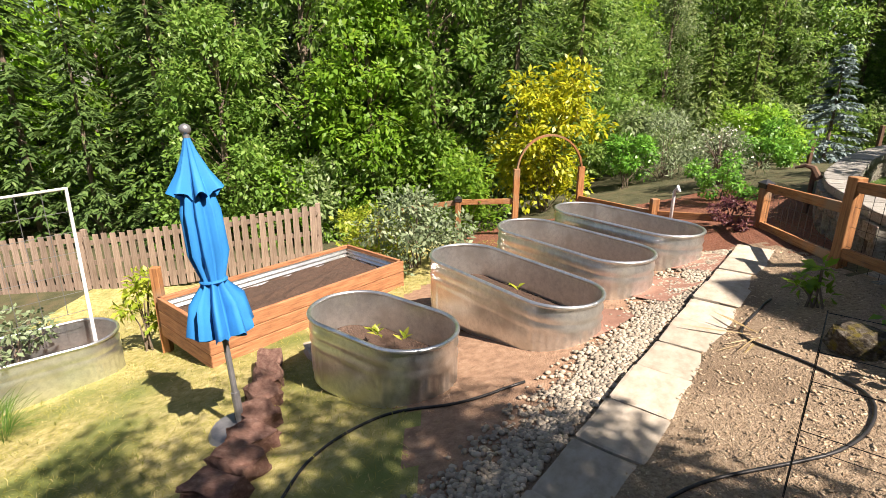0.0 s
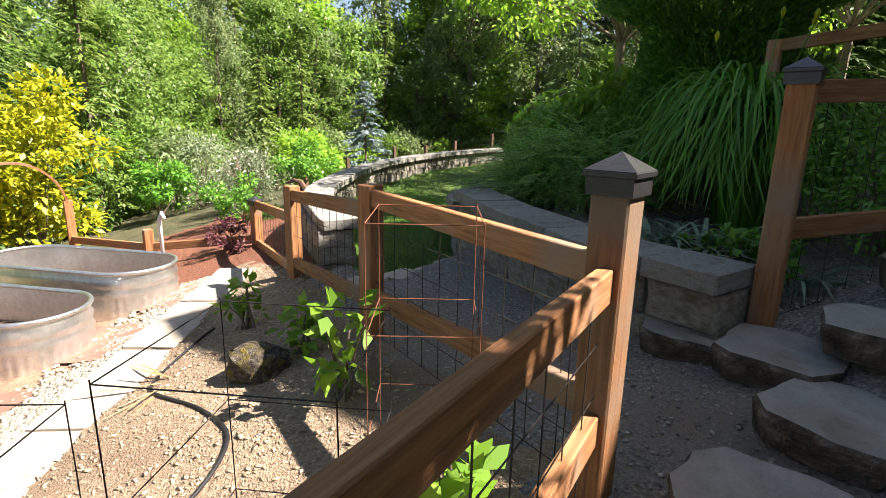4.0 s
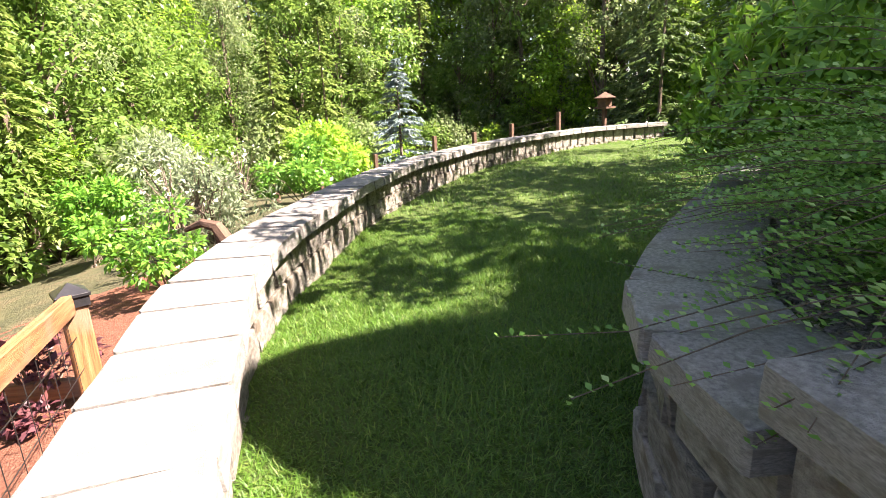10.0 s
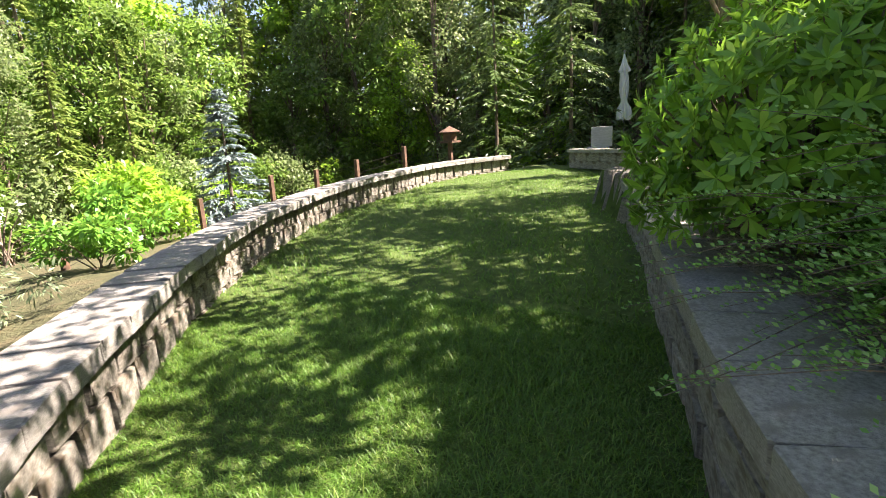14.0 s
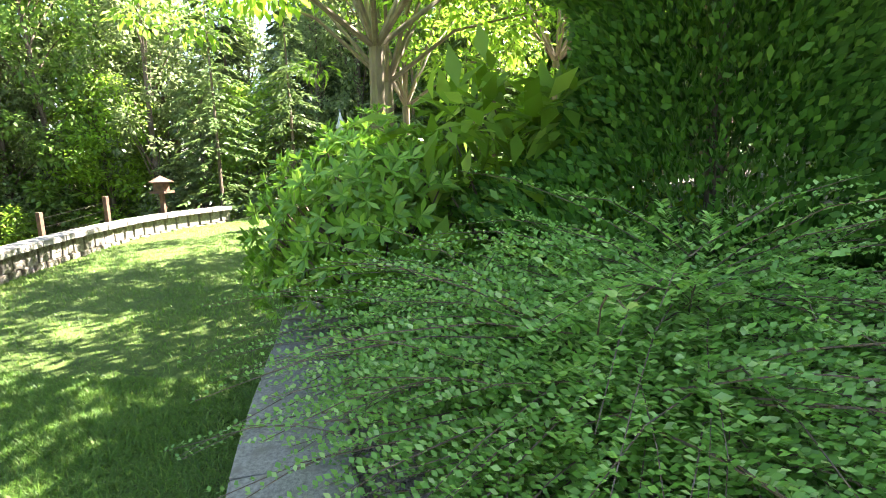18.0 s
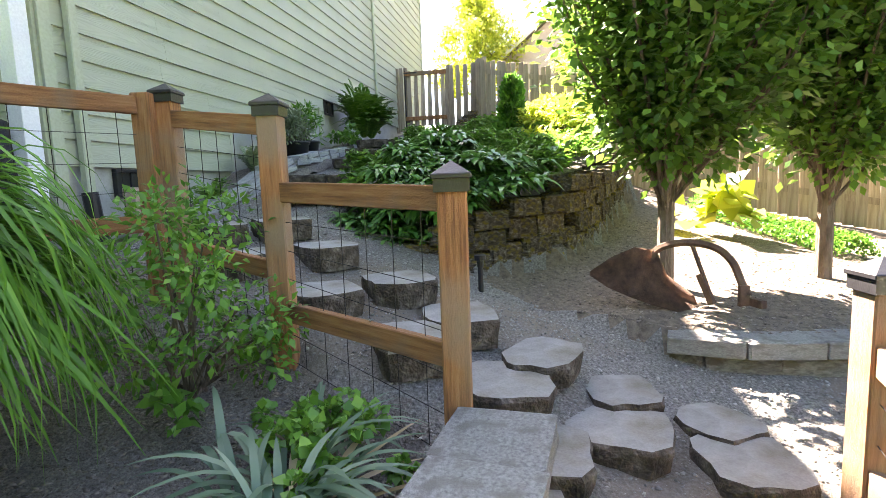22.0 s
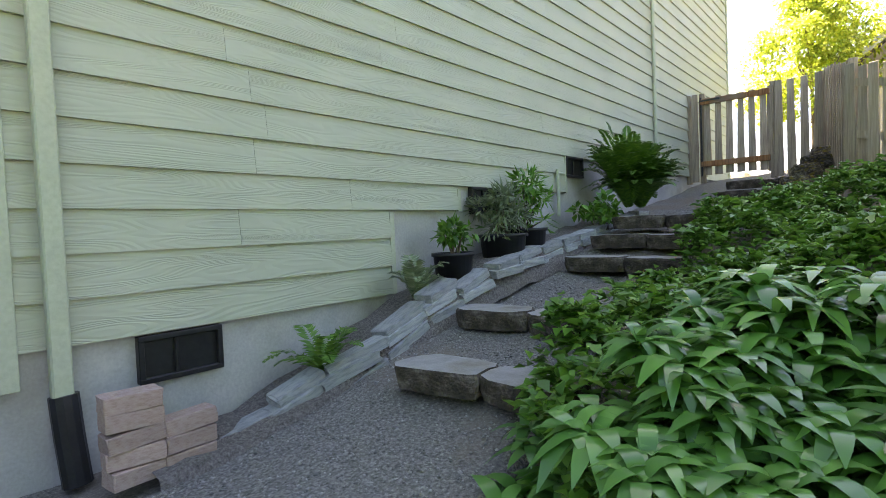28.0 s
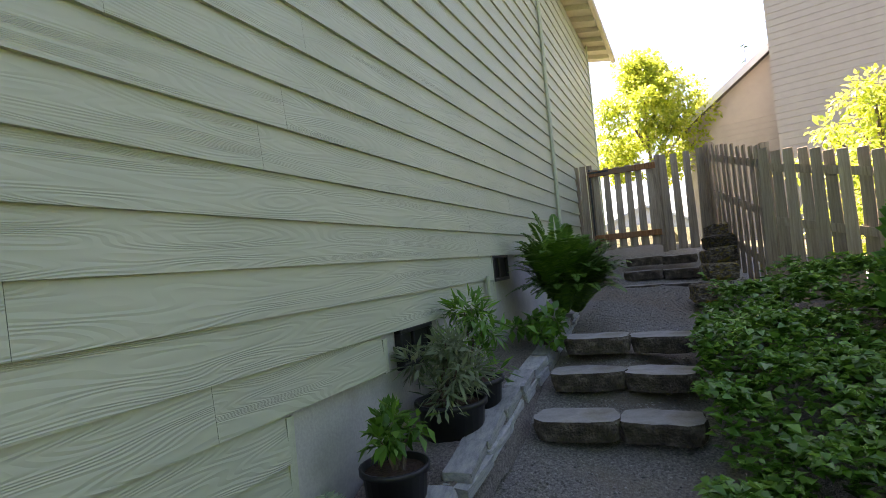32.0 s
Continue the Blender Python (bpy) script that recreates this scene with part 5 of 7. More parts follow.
# ---- board fences and the neighbour ----
def board_fence(name, label, a, b, za, zb, h, mat, w=0.14, gap=0.012, both=False, cat="fence", rails=True, dog=True):
    f = thing(name, label, cat)
    A, B = Vector((*a, 0)), Vector((*b, 0))
    d = B - A
    gap = -0.012 if both else gap
    n = int(d.length / (w + gap))
    ang = math.degrees(math.atan2(d.y, d.x))
    nr = Vector((-d.y, d.x, 0)).normalized()
    mats = []
    for v in range(4):
        bm = bmesh.new()
        add_box(bm, (w, 0.02, 1.0), pose(0, 0, 0.5), 0.003)
        if dog:
            for q in bm.verts:
                if q.co.z > 0.99:
                    q.co.x *= 0.72
        me = bm_mesh("board", bm, M[mat])
        mats.append(me)
    for k in range(n):
        t = (k + 0.5) / n
        p = A.lerp(B, t) + nr * (0.035 if (both and k % 2) else 0.0)
        put("board", mats[k % 4], f, pose(p.x, p.y, za + (zb - za) * t + random.uniform(-0.01, 0.01), 0, random.uniform(-0.6, 0.6), ang) @ Matrix.Diagonal((1, 1, h + random.uniform(-0.02, 0.02), 1)))
    if rails:
        for r in (0.2, 0.55, 0.88):
            bm = bmesh.new()
            o = nr * 0.027
            beam(bm, (A.x + o.x, A.y + o.y, za + h * r), (B.x + o.x, B.y + o.y, zb + h * r), 0.035, 0.09)
            part("rail", bm, M[mat], f)
    m = max(2, int(d.length / 2.4) + 1)
    for k in range(m):
        t = k / (m - 1)
        p = A.lerp(B, t) + nr * 0.09
        z = za + (zb - za) * t
        part("post", boxes(((0.09, 0.09, h + 0.05), pose(p.x, p.y, z + h / 2, 0, 0, ang)), bevel=0.004), M[mat], f)
    return f


board_fence("board_fence", "weathered board fence next to the gate", (10.74, 7.46), (10.74, 7.22), 3.8, 3.8, 1.62, "fencewood", rails=False)
board_fence("board_fence", "weathered board fence next to the gate", (10.74, 6.08), (10.74, 5.35), 3.8, 3.8, 1.62, "fencewood", rails=False)
g = board_fence("garden_gate", "weathered wooden garden gate with dark iron hinges", (10.72, 7.2), (10.72, 6.12), 3.92, 3.92, 1.42, "fencewood", 0.13, 0.03, cat="gate", rails=False)
for z in (5.26, 4.12):
    part("gate_rail", boxes(((0.05, 1.1, 0.1), pose(10.67, 6.66, z)), bevel=0.004), M["cedar"], g)
part("hinge", boxes(((0.02, 0.03, 1.45), pose(10.66, 7.2, 4.62)), ((0.02, 0.35, 0.03), pose(10.64, 7.05, 5.28))), M["blackmetal"], g, "black iron hinge strap")
board_fence("board_fence", "sunlit board fence on the plot boundary", (10.74, 5.35), (8.1, 4.95), 3.75, 3.2, 1.72, "fencewood", both=True)
board_fence("board_fence", "tall weathered board fence behind the trees", (8.1, 4.95), (6.4, 2.3), 3.05, 2.25, 1.85, "fencewood", both=True)
board_fence("board_fence", "tall weathered board fence behind the trees", (6.4, 2.3), (4.0, -2.4), 2.2, 1.2, 1.85, "fencewood", both=True)
board_fence("board_fence", "tall weathered board fence behind the trees", (4.0, -2.4), (2.0, -8), 1.2, 0.9, 1.85, "fencewood", both=True)
board_fence("picket_fence", "old grey board fence below the raised beds", (-9.5, -10.5), (-9.9, -6.8), -2.0, -1.65, 1.3, "greywood", 0.14, 0.02)
board_fence("picket_fence", "old grey board fence below the raised beds", (-9.9, -6.8), (-10.2, -2.4), -1.65, -1.1, 1.2, "greywood", 0.14, 0.02)


def neighbour(name, label, x, y, z, ang, w, d, h, mat, rise):
    t = thing(name, label, "house", pose(x, y, z, 0, 0, ang))
    part("wall", boxes(((w, d, h), pose(0, 0, h / 2))), M[mat], t)
    n = int(h / 0.2)
    for k in range(n):
        part("siding_board", boxes(((w + 0.03, d + 0.03, 0.015), pose(0, 0, 0.2 * (k + 1)))), M[mat], t)
    for sx in (-1, 1):
        bm = bmesh.new()
        vs = [[bm.verts.new((sx * (w / 2 - dx), sy * d / 2, h)) for sy in (-1, 1)] + [bm.verts.new((sx * (w / 2 - dx), 0, h + rise))] for dx in (0, 0.15)]
        bm.faces.new(vs[0])
        bm.faces.new(vs[1][::-1])
        for a in range(3):
            bm.faces.new((vs[0][a], vs[0][(a + 1) % 3], vs[1][(a + 1) % 3], vs[1][a]))
        part("gable", bm, M[mat], t)
    for sy in (-1, 1):
        a = math.atan2(rise, d / 2)
        L = math.hypot(rise, d / 2) + 0.45
        part("roof_side", boxes(((w + 0.8, L, 0.14), Matrix.Translation((0, sy * (d / 4 + 0.12), h + rise / 2 - 0.1)) @ Euler((-sy * a, 0, 0)).to_matrix().to_4x4())), M["roof"], t)
        part("rake_board", boxes(((0.04, L, 0.2), Matrix.Translation((-w / 2 - 0.4, sy * (d / 4 + 0.12), h + rise / 2 - 0.1)) @ Euler((-sy * a, 0, 0)).to_matrix().to_4x4())), M["whitecloth"], t)
    win = part("window", boxes(((0.08, 1.3, 1.3), pose(-w / 2 - 0.02, -d * 0.25, h * 0.5))), M["white"], t, "white framed window")
    part("pane", boxes(((0.06, 1.1, 1.1), pose(-w / 2 - 0.05, -d * 0.25, h * 0.5))), M["glass"], win)
    return t


neighbour("neighbour_house", "tall tan lap-sided house beyond the boundary fence", 22.0, -2.7, 2.5, -15.2, 8, 9.5, 10.8, "tanhouse", 2.6)
neighbour("neighbour_garage", "low tan house wing with a white rake board", 24.6, 0.9, 2.5, -15.2, 7, 7.2, 5.6, "tanhouse", 2.5)
neighbour("far_house", "distant house with pale gables", 60, 10, 0.0, 10, 12, 14, 5, "whitecloth", 3.0)

# ---- plants ----
def leaf_thing(name, label, category, co, q, mat, group="", kind=""):
    t = thing(name, label, category, None, group, kind)
    put("foliage", mesh_np("foliage", co, q, [M[mat]]), t)
    return t


def clump_leaves(centres, radii, n, size, width=0.5, flat=0.7, droop=0.3, r=rng):
    """Leaves over the shells of many small clumps."""
    k = len(centres)
    ci = r.integers(0, k, n)
    d = rand_dirs(n, r)
    rad = radii[ci] * (0.45 + 0.6 * r.random(n))
    P = centres[ci] + d * rad[:, None] * np.array([1, 1, flat])
    D = unit(d + 0.8 * rand_dirs(n, r) + np.array([0, 0, -droop]))
    N = unit(np.array([0, 0, 1.0]) + 0.7 * d + 0.6 * rand_dirs(n, r))
    L = size * r.uniform(0.6, 1.3, n)
    return leaf_arrays(P, D, N, L, L * width)


def tree_meshes(seed, height, spread, leaves, size, crown_from=0.25, clumps=90, shape=1.0, trunk_r=0.16):
    """Trunk with limbs, and a crown of clumps at their ends. Base at the origin."""
    r = np.random.default_rng(seed)
    bm = bmesh.new()
    lean = r.normal(0, 0.03, 2)
    top = Vector((lean[0] * height, lean[1] * height, height * 0.95))
    add_tube(bm, [Vector((0, 0, -0.4)), top * 0.35 + Vector((r.normal(0, 0.1), r.normal(0, 0.1), 0)), top * 0.7, top], trunk_r, 7, 0.02)
    cs, rs = [], []
    for k in range(clumps):
        t = crown_from + (1 - crown_from) * (k + 0.5) / clumps
        prof = math.sin(PI * min(1, ((t - crown_from) / (1 - crown_from)) ** 0.75 * 0.86 + 0.12)) ** shape
        a = k * 2.4 + r.normal(0, 0.5)
        R = spread * prof * r.uniform(0.35, 1.05)
        c = np.array([math.cos(a) * R, math.sin(a) * R, height * t + r.normal(0, 0.25)])
        cs.append(c)
        rs.append(spread * r.uniform(0.16, 0.32))
        if k % 5 == 0:
            s = top * max(0.1, t - 0.16)
            add_tube(bm, [s, s.lerp(Vector(c), 0.5) + Vector((0, 0, 0.12)), Vector(c)], 0.045, 5, 0.01, False)
    co, q = clump_leaves(np.array(cs), np.array(rs), leaves, size, 0.55, 0.75, 0.35, r)
    return bm_mesh("trunk", bm, M["bark"]), (co, q)


def conifer_arrays(seed, height, spread, n_br, per, size, droop=0.35, top_open=0.0):
    r = np.random.default_rng(seed)
    out = []
    t = np.sort(r.random(n_br) ** 0.85)
    for k in range(n_br):
        z = height * (0.04 + 0.95 * t[k])
        R = spread * (1 - t[k]) ** 0.85 * r.uniform(0.75, 1.1) + 0.08
        a = k * 2.399 + r.normal(0, 0.3)
        s = r.random(per) ** 0.7
        hd = np.array([math.cos(a), math.sin(a), 0])
        sd = np.array([-math.sin(a), math.cos(a), 0])
        P = hd * (s * R)[:, None] + np.array([0, 0, 1.0]) * (z - droop * R * s**1.5)[:, None]
        sg = np.where(r.random(per) < 0.5, -1, 1)
        D = unit(hd + sd * (sg * r.uniform(0.3, 1.1, per))[:, None] + np.array([0, 0, -0.3]) + 0.25 * r.normal(size=(per, 3)))
        L = size * r.uniform(0.6, 1.2, per) * (0.6 + 0.6 * (1 - t[k]))
        out.append(leaf_arrays(P, D, np.tile([[0, 0, 1.0]], (per, 1)) + 0.3 * r.normal(size=(per, 3)), L, L * 0.34, 0.12, 0.4, 0.15))
    return join_arrays(*out)


def trunk_mesh(height, r0):
    bm = bmesh.new()
    add_tube(bm, [(0, 0, -0.4), (0.03, 0, height * 0.5), (0, 0, height * 0.98)], r0, 7, 0.015)
    return bm_mesh("trunk", bm, M["bark"])


def forest():
    kinds = []
    for seed, (mat, h, s, n, size) in enumerate([("l_forest", 11, 2.6, 11000, 0.22), ("l_forest2", 13, 2.4, 12000, 0.18), ("l_forest", 8.5, 2.4, 10000, 0.2), ("l_bright", 7.5, 2.3, 10000, 0.2), ("l_forest2", 9, 2.1, 10000, 0.17)]):
        tm, (co, q) = tree_meshes(seed + 3, h, s, n, size, 0.06, 110, 0.6)
        kinds.append(("tree", tm, mesh_np("crown", co, q, [M[mat]]), "leafy green woodland tree at the edge of the wood"))
    for seed, (mat, h, s, nb, per, size) in enumerate([("l_conifer", 13, 2.6, 190, 34, 0.34), ("l_cedar", 9, 1.5, 170, 30, 0.26), ("l_conifer", 10, 2.3, 170, 32, 0.34)]):
        co, q = conifer_arrays(seed + 40, h, s, nb, per, size)
        kinds.append(("conifer", trunk_mesh(h, 0.15), mesh_np("crown", co, q, [M[mat]]), "dark woodland conifer at the edge of the wood"))
    bases = []
    for nm, tm, cm, lb in kinds:
        t = thing(nm, lb, "tree", None, "woodland trees")
        put("trunk", tm, t)
        put("crown", cm, t)
        bases.append(t)
    spots = []
    r = np.random.default_rng(11)
    # belts of trees around the low side of the garden, as far as the lawn's end
    for belt, (dist, step) in enumerate([(0, 1.9), (3.4, 2.3), (7.5, 2.8), (13, 3.6)]):
        line = smooth_line([(-9, -20), (-13.2, -14), (-13.6, -7), (-14, -1), (-15.5, 4), (-22.5, 6.5), (-26.5, 12), (-26.5, 20), (-19, 25.5), (-11, 25.5), (-4, 24), (4, 22)], 0.1)
        d = np.gradient(line, axis=0)
        nr = unit(np.stack([-d[:, 1], d[:, 0]], 1))
        for i in range(0, len(line), int(step / 0.1)):
            p = line[i] + nr[i] * (dist + r.normal(0, 0.5))
            spots.append((p[0], p[1], belt, i / len(line)))
    used = set()
    for x, y, belt, f in spots:
        k = r.choice([0, 1, 2, 3, 4, 5, 6, 7], p=[0.16, 0.2, 0.14, 0.1, 0.14, 0.1, 0.08, 0.08] if f < 0.72 else [0.12, 0.05, 0.12, 0.2, 0.03, 0.25, 0.05, 0.18])
        if f < 0.22:
            k = r.choice([5, 7, 2, 3])
        s = r.uniform(0.8, 1.15) * (1.0 if belt < 2 else 1.25) * (0.72 if belt == 0 else 1) * (1.3 if f > 0.5 else 1.0)
        m = pose(x, y, gz(x, y) - 0.1, 0, 0, r.uniform(0, 360))
        if k in used:
            o = copy_thing(bases[k], m)
        else:
            o = bases[k]
            o.matrix_basis = m
            used.add(k)
        o.scale = (s, s, s * r.uniform(0.9, 1.12))
    for k, b in enumerate(bases):
        if k not in used:
            b.matrix_basis = pose(-30, 30 + 4 * k, -1)


forest()


def bush(name, label, x, y, z, w, h, n, size, mat, seed=0, clumps=26, width=0.5, category="shrub", stems=True, flat=0.8):
    r = np.random.default_rng(seed + 500)
    t = thing(name, label, category)
    a = r.uniform(0, 2 * PI, clumps)
    u = r.random(clumps) ** 0.6
    zz = r.random(clumps)
    R = w / 2 * np.sqrt(np.maximum(0.05, 1 - (zz * 1.05 - 0.35) ** 2 / 0.6)) * u
    c = np.stack([x + np.cos(a) * R, y + np.sin(a) * R, z + h * (0.14 + 0.75 * zz)], 1)
    co, q = clump_leaves(c, np.full(clumps, min(w, h) * 0.2) * r.uniform(0.7, 1.25, clumps), n, size, width, flat, 0.2, r)
    co[:, 2] = np.maximum(co[:, 2], z - 0.02)
    if stems:
        bm = bmesh.new()
        for k in range(0, clumps, 2):
            add_tube(bm, [(x + r.normal(0, 0.05), y + r.normal(0, 0.05), z - 0.08), (x + (c[k, 0] - x) * 0.5, y + (c[k, 1] - y) * 0.5, z + (c[k, 2] - z) * 0.6), tuple(c[k])], 0.012, 5, 0.004, False)
        part("branchwork", bm, M["bark"], t)
    put("foliage", mesh_np("foliage", co, q, [M[mat]]), t)
    return t


# shrubs and tall plants beyond the garden fence
G = gz
bush("golden_shrub", "large shrub with bright yellow leaves behind the arch", -11.3, 2.2, G(-11.3, 2.2), 2.0, 3.3, 5200, 0.13, "l_gold", 1, 40, 0.55)
bush("garden_shrub", "loose green shrub along the board fence", -7.9, -0.4, G(-7.9, -0.4), 1.5, 1.2, 2600, 0.09, "l_sage", 2)
bush("garden_shrub", "loose green shrub along the board fence", -8.6, -1.2, G(-8.6, -1.2), 1.3, 1.1, 2400, 0.09, "l_lime", 3)
bush("garden_shrub", "bright green shrub beyond the fence", -10.4, 0.6, G(-10.4, 0.6), 1.7, 1.5, 2600, 0.12, "l_bright", 4)
bush("garden_shrub", "tall feathery grey-green plant in the rough ground", -10.6, 5.6, G(-10.6, 5.6), 1.3, 1.1, 2400, 0.1, "l_sage", 5, 30, 0.25)
bush("garden_shrub", "bright green shrub below the lawn wall", -12.6, 4.4, G(-12.6, 4.4), 1.7, 1.3, 2600, 0.1, "l_ground", 6, 14)
bush("garden_shrub", "bright green shrub below the lawn wall", -12.6, 7.6, G(-12.6, 7.6), 1.7, 1.2, 2600, 0.1, "l_ground", 7, 14)
bush("garden_shrub", "bright green shrub below the lawn wall", -16.5, 10.0, G(-16.5, 10), 2.2, 1.8, 3000, 0.15, "l_bright", 8)
bush("garden_shrub", "bright green shrub below the lawn wall", -8.9, 4.7, G(-8.9, 4.7), 1.2, 0.75, 2200, 0.07, "l_ground", 9, 14)
bush("garden_shrub", "tall feathery grey-green plant in the rough ground", -13.4, 5.6, G(-13.4, 5.6), 1.9, 1.7, 3000, 0.11, "l_sage", 10, 30, 0.25)
bush("barberry", "low purple-leaved shrub in red mulch", -6.9, 3.75, G(-6.9, 3.75), 0.75, 0.4, 1100, 0.05, "l_purple", 11, 14)
bush("flowering_weed", "tall weed with yellow-green leaves beside the raised bed", -5.95, -3.5, G(-5.95, -3.5), 0.55, 1.1, 420, 0.09, "l_lime", 12, 12)
bush("tank_plants", "thin green plants in the trellis tank", -4.95, -4.32, G(-4.95, -4.32) + 0.4, 1.1, 0.5, 500, 0.07, "l_sage", 13, 16)
for k in range(9):
    x, y = -11.5 - 0.45 * k + rng.normal(0, 0.5), -5.0 + 1.3 * k + rng.normal(0, 0.4)
    bush("understorey_shrub", "mixed green underwood at the edge of the trees", x - 0.8, y, G(x, y) - 0.1, 2.2, 2.0 + 0.5 * rng.random(), 2600, 0.15, ["l_forest", "l_bright", "l_forest2"][k % 3], 20 + k)
for k in range(12):
    x, y = -19.5 - 0.6 * k + (1.0 * max(0, k - 7)) + rng.normal(0, 0.5), 5.0 + 1.6 * k
    bush("understorey_shrub", "mixed green underwood at the edge of the trees", x, y, G(x, y) - 0.1, 2.4, 2.0 + 0.8 * rng.random(), 2400, 0.16, ["l_forest2", "l_bright", "l_forest"][k % 3], 40 + k)


def blue_spruce():
    t = thing("blue_spruce", "young silver-blue spruce beyond the lawn wall", "tree", pose(-20.1, 14.6, G(-20.1, 14.6) - 0.2))
    put("trunk", trunk_mesh(4.0, 0.08), t)
    co, q = conifer_arrays(77, 4.5, 1.5, 130, 34, 0.24, 0.12)
    put("crown", mesh_np("crown", co, q, [M["l_spruce"]]), t)


blue_spruce()


def young_cedar(x, y, h, s, seed, mat="l_cedar", label="slender yellow-green young conifer at the edge of the wood"):
    t = thing("young_conifer", label, "tree", pose(x, y, G(x, y) - 0.2))
    put("trunk", trunk_mesh(h, 0.07), t)
    co, q = conifer_arrays(seed, h, s, 130, 34, 0.24, 0.3)
    put("crown", mesh_np("crown", co, q, [M[mat]]), t)


young_cedar(-22.9, 13.1, 6.6, 1.3, 81)
young_cedar(-21.6, 10.6, 5.4, 1.1, 82)
for k, (x, y) in enumerate([(-10.5, 19.5), (-7.0, 20.5), (-4.5, 19.5), (-1.8, 18.6), (1.0, 17.5), (-13.5, 20.5)]):
    young_cedar(x, y, 6.5 + (k % 3), 2.2, 90 + k, "l_conifer", "dark full conifer behind the far patio")


# ---- bed planting ----
def honeysuckle(x, y, z, w, d, h, ang, n_sp, seed, label):
    """Arching sprays set with two ranks of small leaves, over an oval mound."""
    r = np.random.default_rng(seed)
    t = thing("box_honeysuckle", label, "shrub")
    bm = bmesh.new()
    ca, sa = math.cos(ang), math.sin(ang)
    Ps, Ds, Ns, Ls = [], [], [], []
    m = 30
    s = np.linspace(0, 1, m)
    for k in range(n_sp):
        a = r.uniform(0, 2 * PI)
        u = r.random() ** 0.6
        lx, ly = math.cos(a) * u * w * 0.36, math.sin(a) * u * d * 0.36
        top = h * math.sqrt(max(0.05, 1 - 0.8 * u * u))
        st = np.array([x + lx * ca - ly * sa, y + lx * sa + ly * ca, z + top * r.uniform(0.12, 0.92)])
        out = a + ang + r.normal(0, 0.5)
        el = r.uniform(-0.05, 0.45) if u > 0.45 else r.uniform(0.15, 0.75)
        L = r.uniform(0.38, 0.68) if k % 3 else r.uniform(0.6, 0.95)
        d0 = np.array([math.cos(out) * math.cos(el), math.sin(out) * math.cos(el), math.sin(el)])
        line = st + d0 * (s * L)[:, None] + np.array([0, 0, -1.0]) * (0.25 * L * s**2.2)[:, None] + r.normal(0, 0.003, (m, 3))
        line[:, 2] = np.maximum(line[:, 2], z + 0.02)
        if k % 3 == 0:
            add_tube(bm, [tuple(line[i]) for i in (0, 10, 20, m - 1)], 0.0026, 4, 0.001, False)
        tg = unit(np.gradient(line, axis=0))
        sd = unit(np.cross(tg, [0, 0, 1.0]) + 1e-6)
        for sg in (-1, 1):
            P = line[3:] + r.normal(0, 0.002, (m - 3, 3))
            D = unit(sd[3:] * sg + tg[3:] * 0.4 + np.array([0, 0, 0.45]) + 0.14 * r.normal(size=(m - 3, 3)))
            Ps.append(P)
            Ds.append(D)
            Ns.append(unit(np.array([0, 0, 1.0]) - sd[3:] * sg * 0.4 + 0.3 * r.normal(size=(m - 3, 3))))
            Ls.append(r.uniform(0.021, 0.03, m - 3) * (1.2 - 0.5 * s[3:]))
    tagged(part("branchwork", bm, M["bark"], t), kind="stuff")
    n = 9000
    a, u = r.uniform(0, 2 * PI, n), r.random(n) ** 0.5
    lx, ly = np.cos(a) * u * w * 0.42, np.sin(a) * u * d * 0.42
    tops = h * np.sqrt(np.maximum(0.05, 1 - 0.8 * u * u))
    Ps.append(np.stack([x + lx * ca - ly * sa, y + lx * sa + ly * ca, z + tops * r.uniform(0.02, 0.9, n)], 1))
    Ds.append(rand_dirs(n, r))
    Ns.append(unit(np.array([0, 0, 1.0]) + 0.7 * rand_dirs(n, r)))
    Ls.append(r.uniform(0.02, 0.034, n))
    P, D, N, L = (np.concatenate(v) for v in (Ps, Ds, Ns, Ls))
    co, q = leaf_arrays(P, D, N, L, L * 0.6, 0.12, 0.5)
    put("foliage", mesh_np("foliage", co, q, [M["l_lonicera"]]), t)


honeysuckle(-3.38, 6.0, 1.42, 1.5, 1.3, 0.68, -0.25, 1000, 3, "spreading box honeysuckle with arching leafy sprays")
honeysuckle(-3.65, 5.6, 1.42, 1.3, 0.8, 0.6, -0.4, 340, 7, "low spreading box honeysuckle beside the wall")
honeysuckle(-4.15, 6.6, 1.42, 1.0, 1.0, 0.55, -0.4, 300, 5, "smaller box honeysuckle with arching leafy sprays")


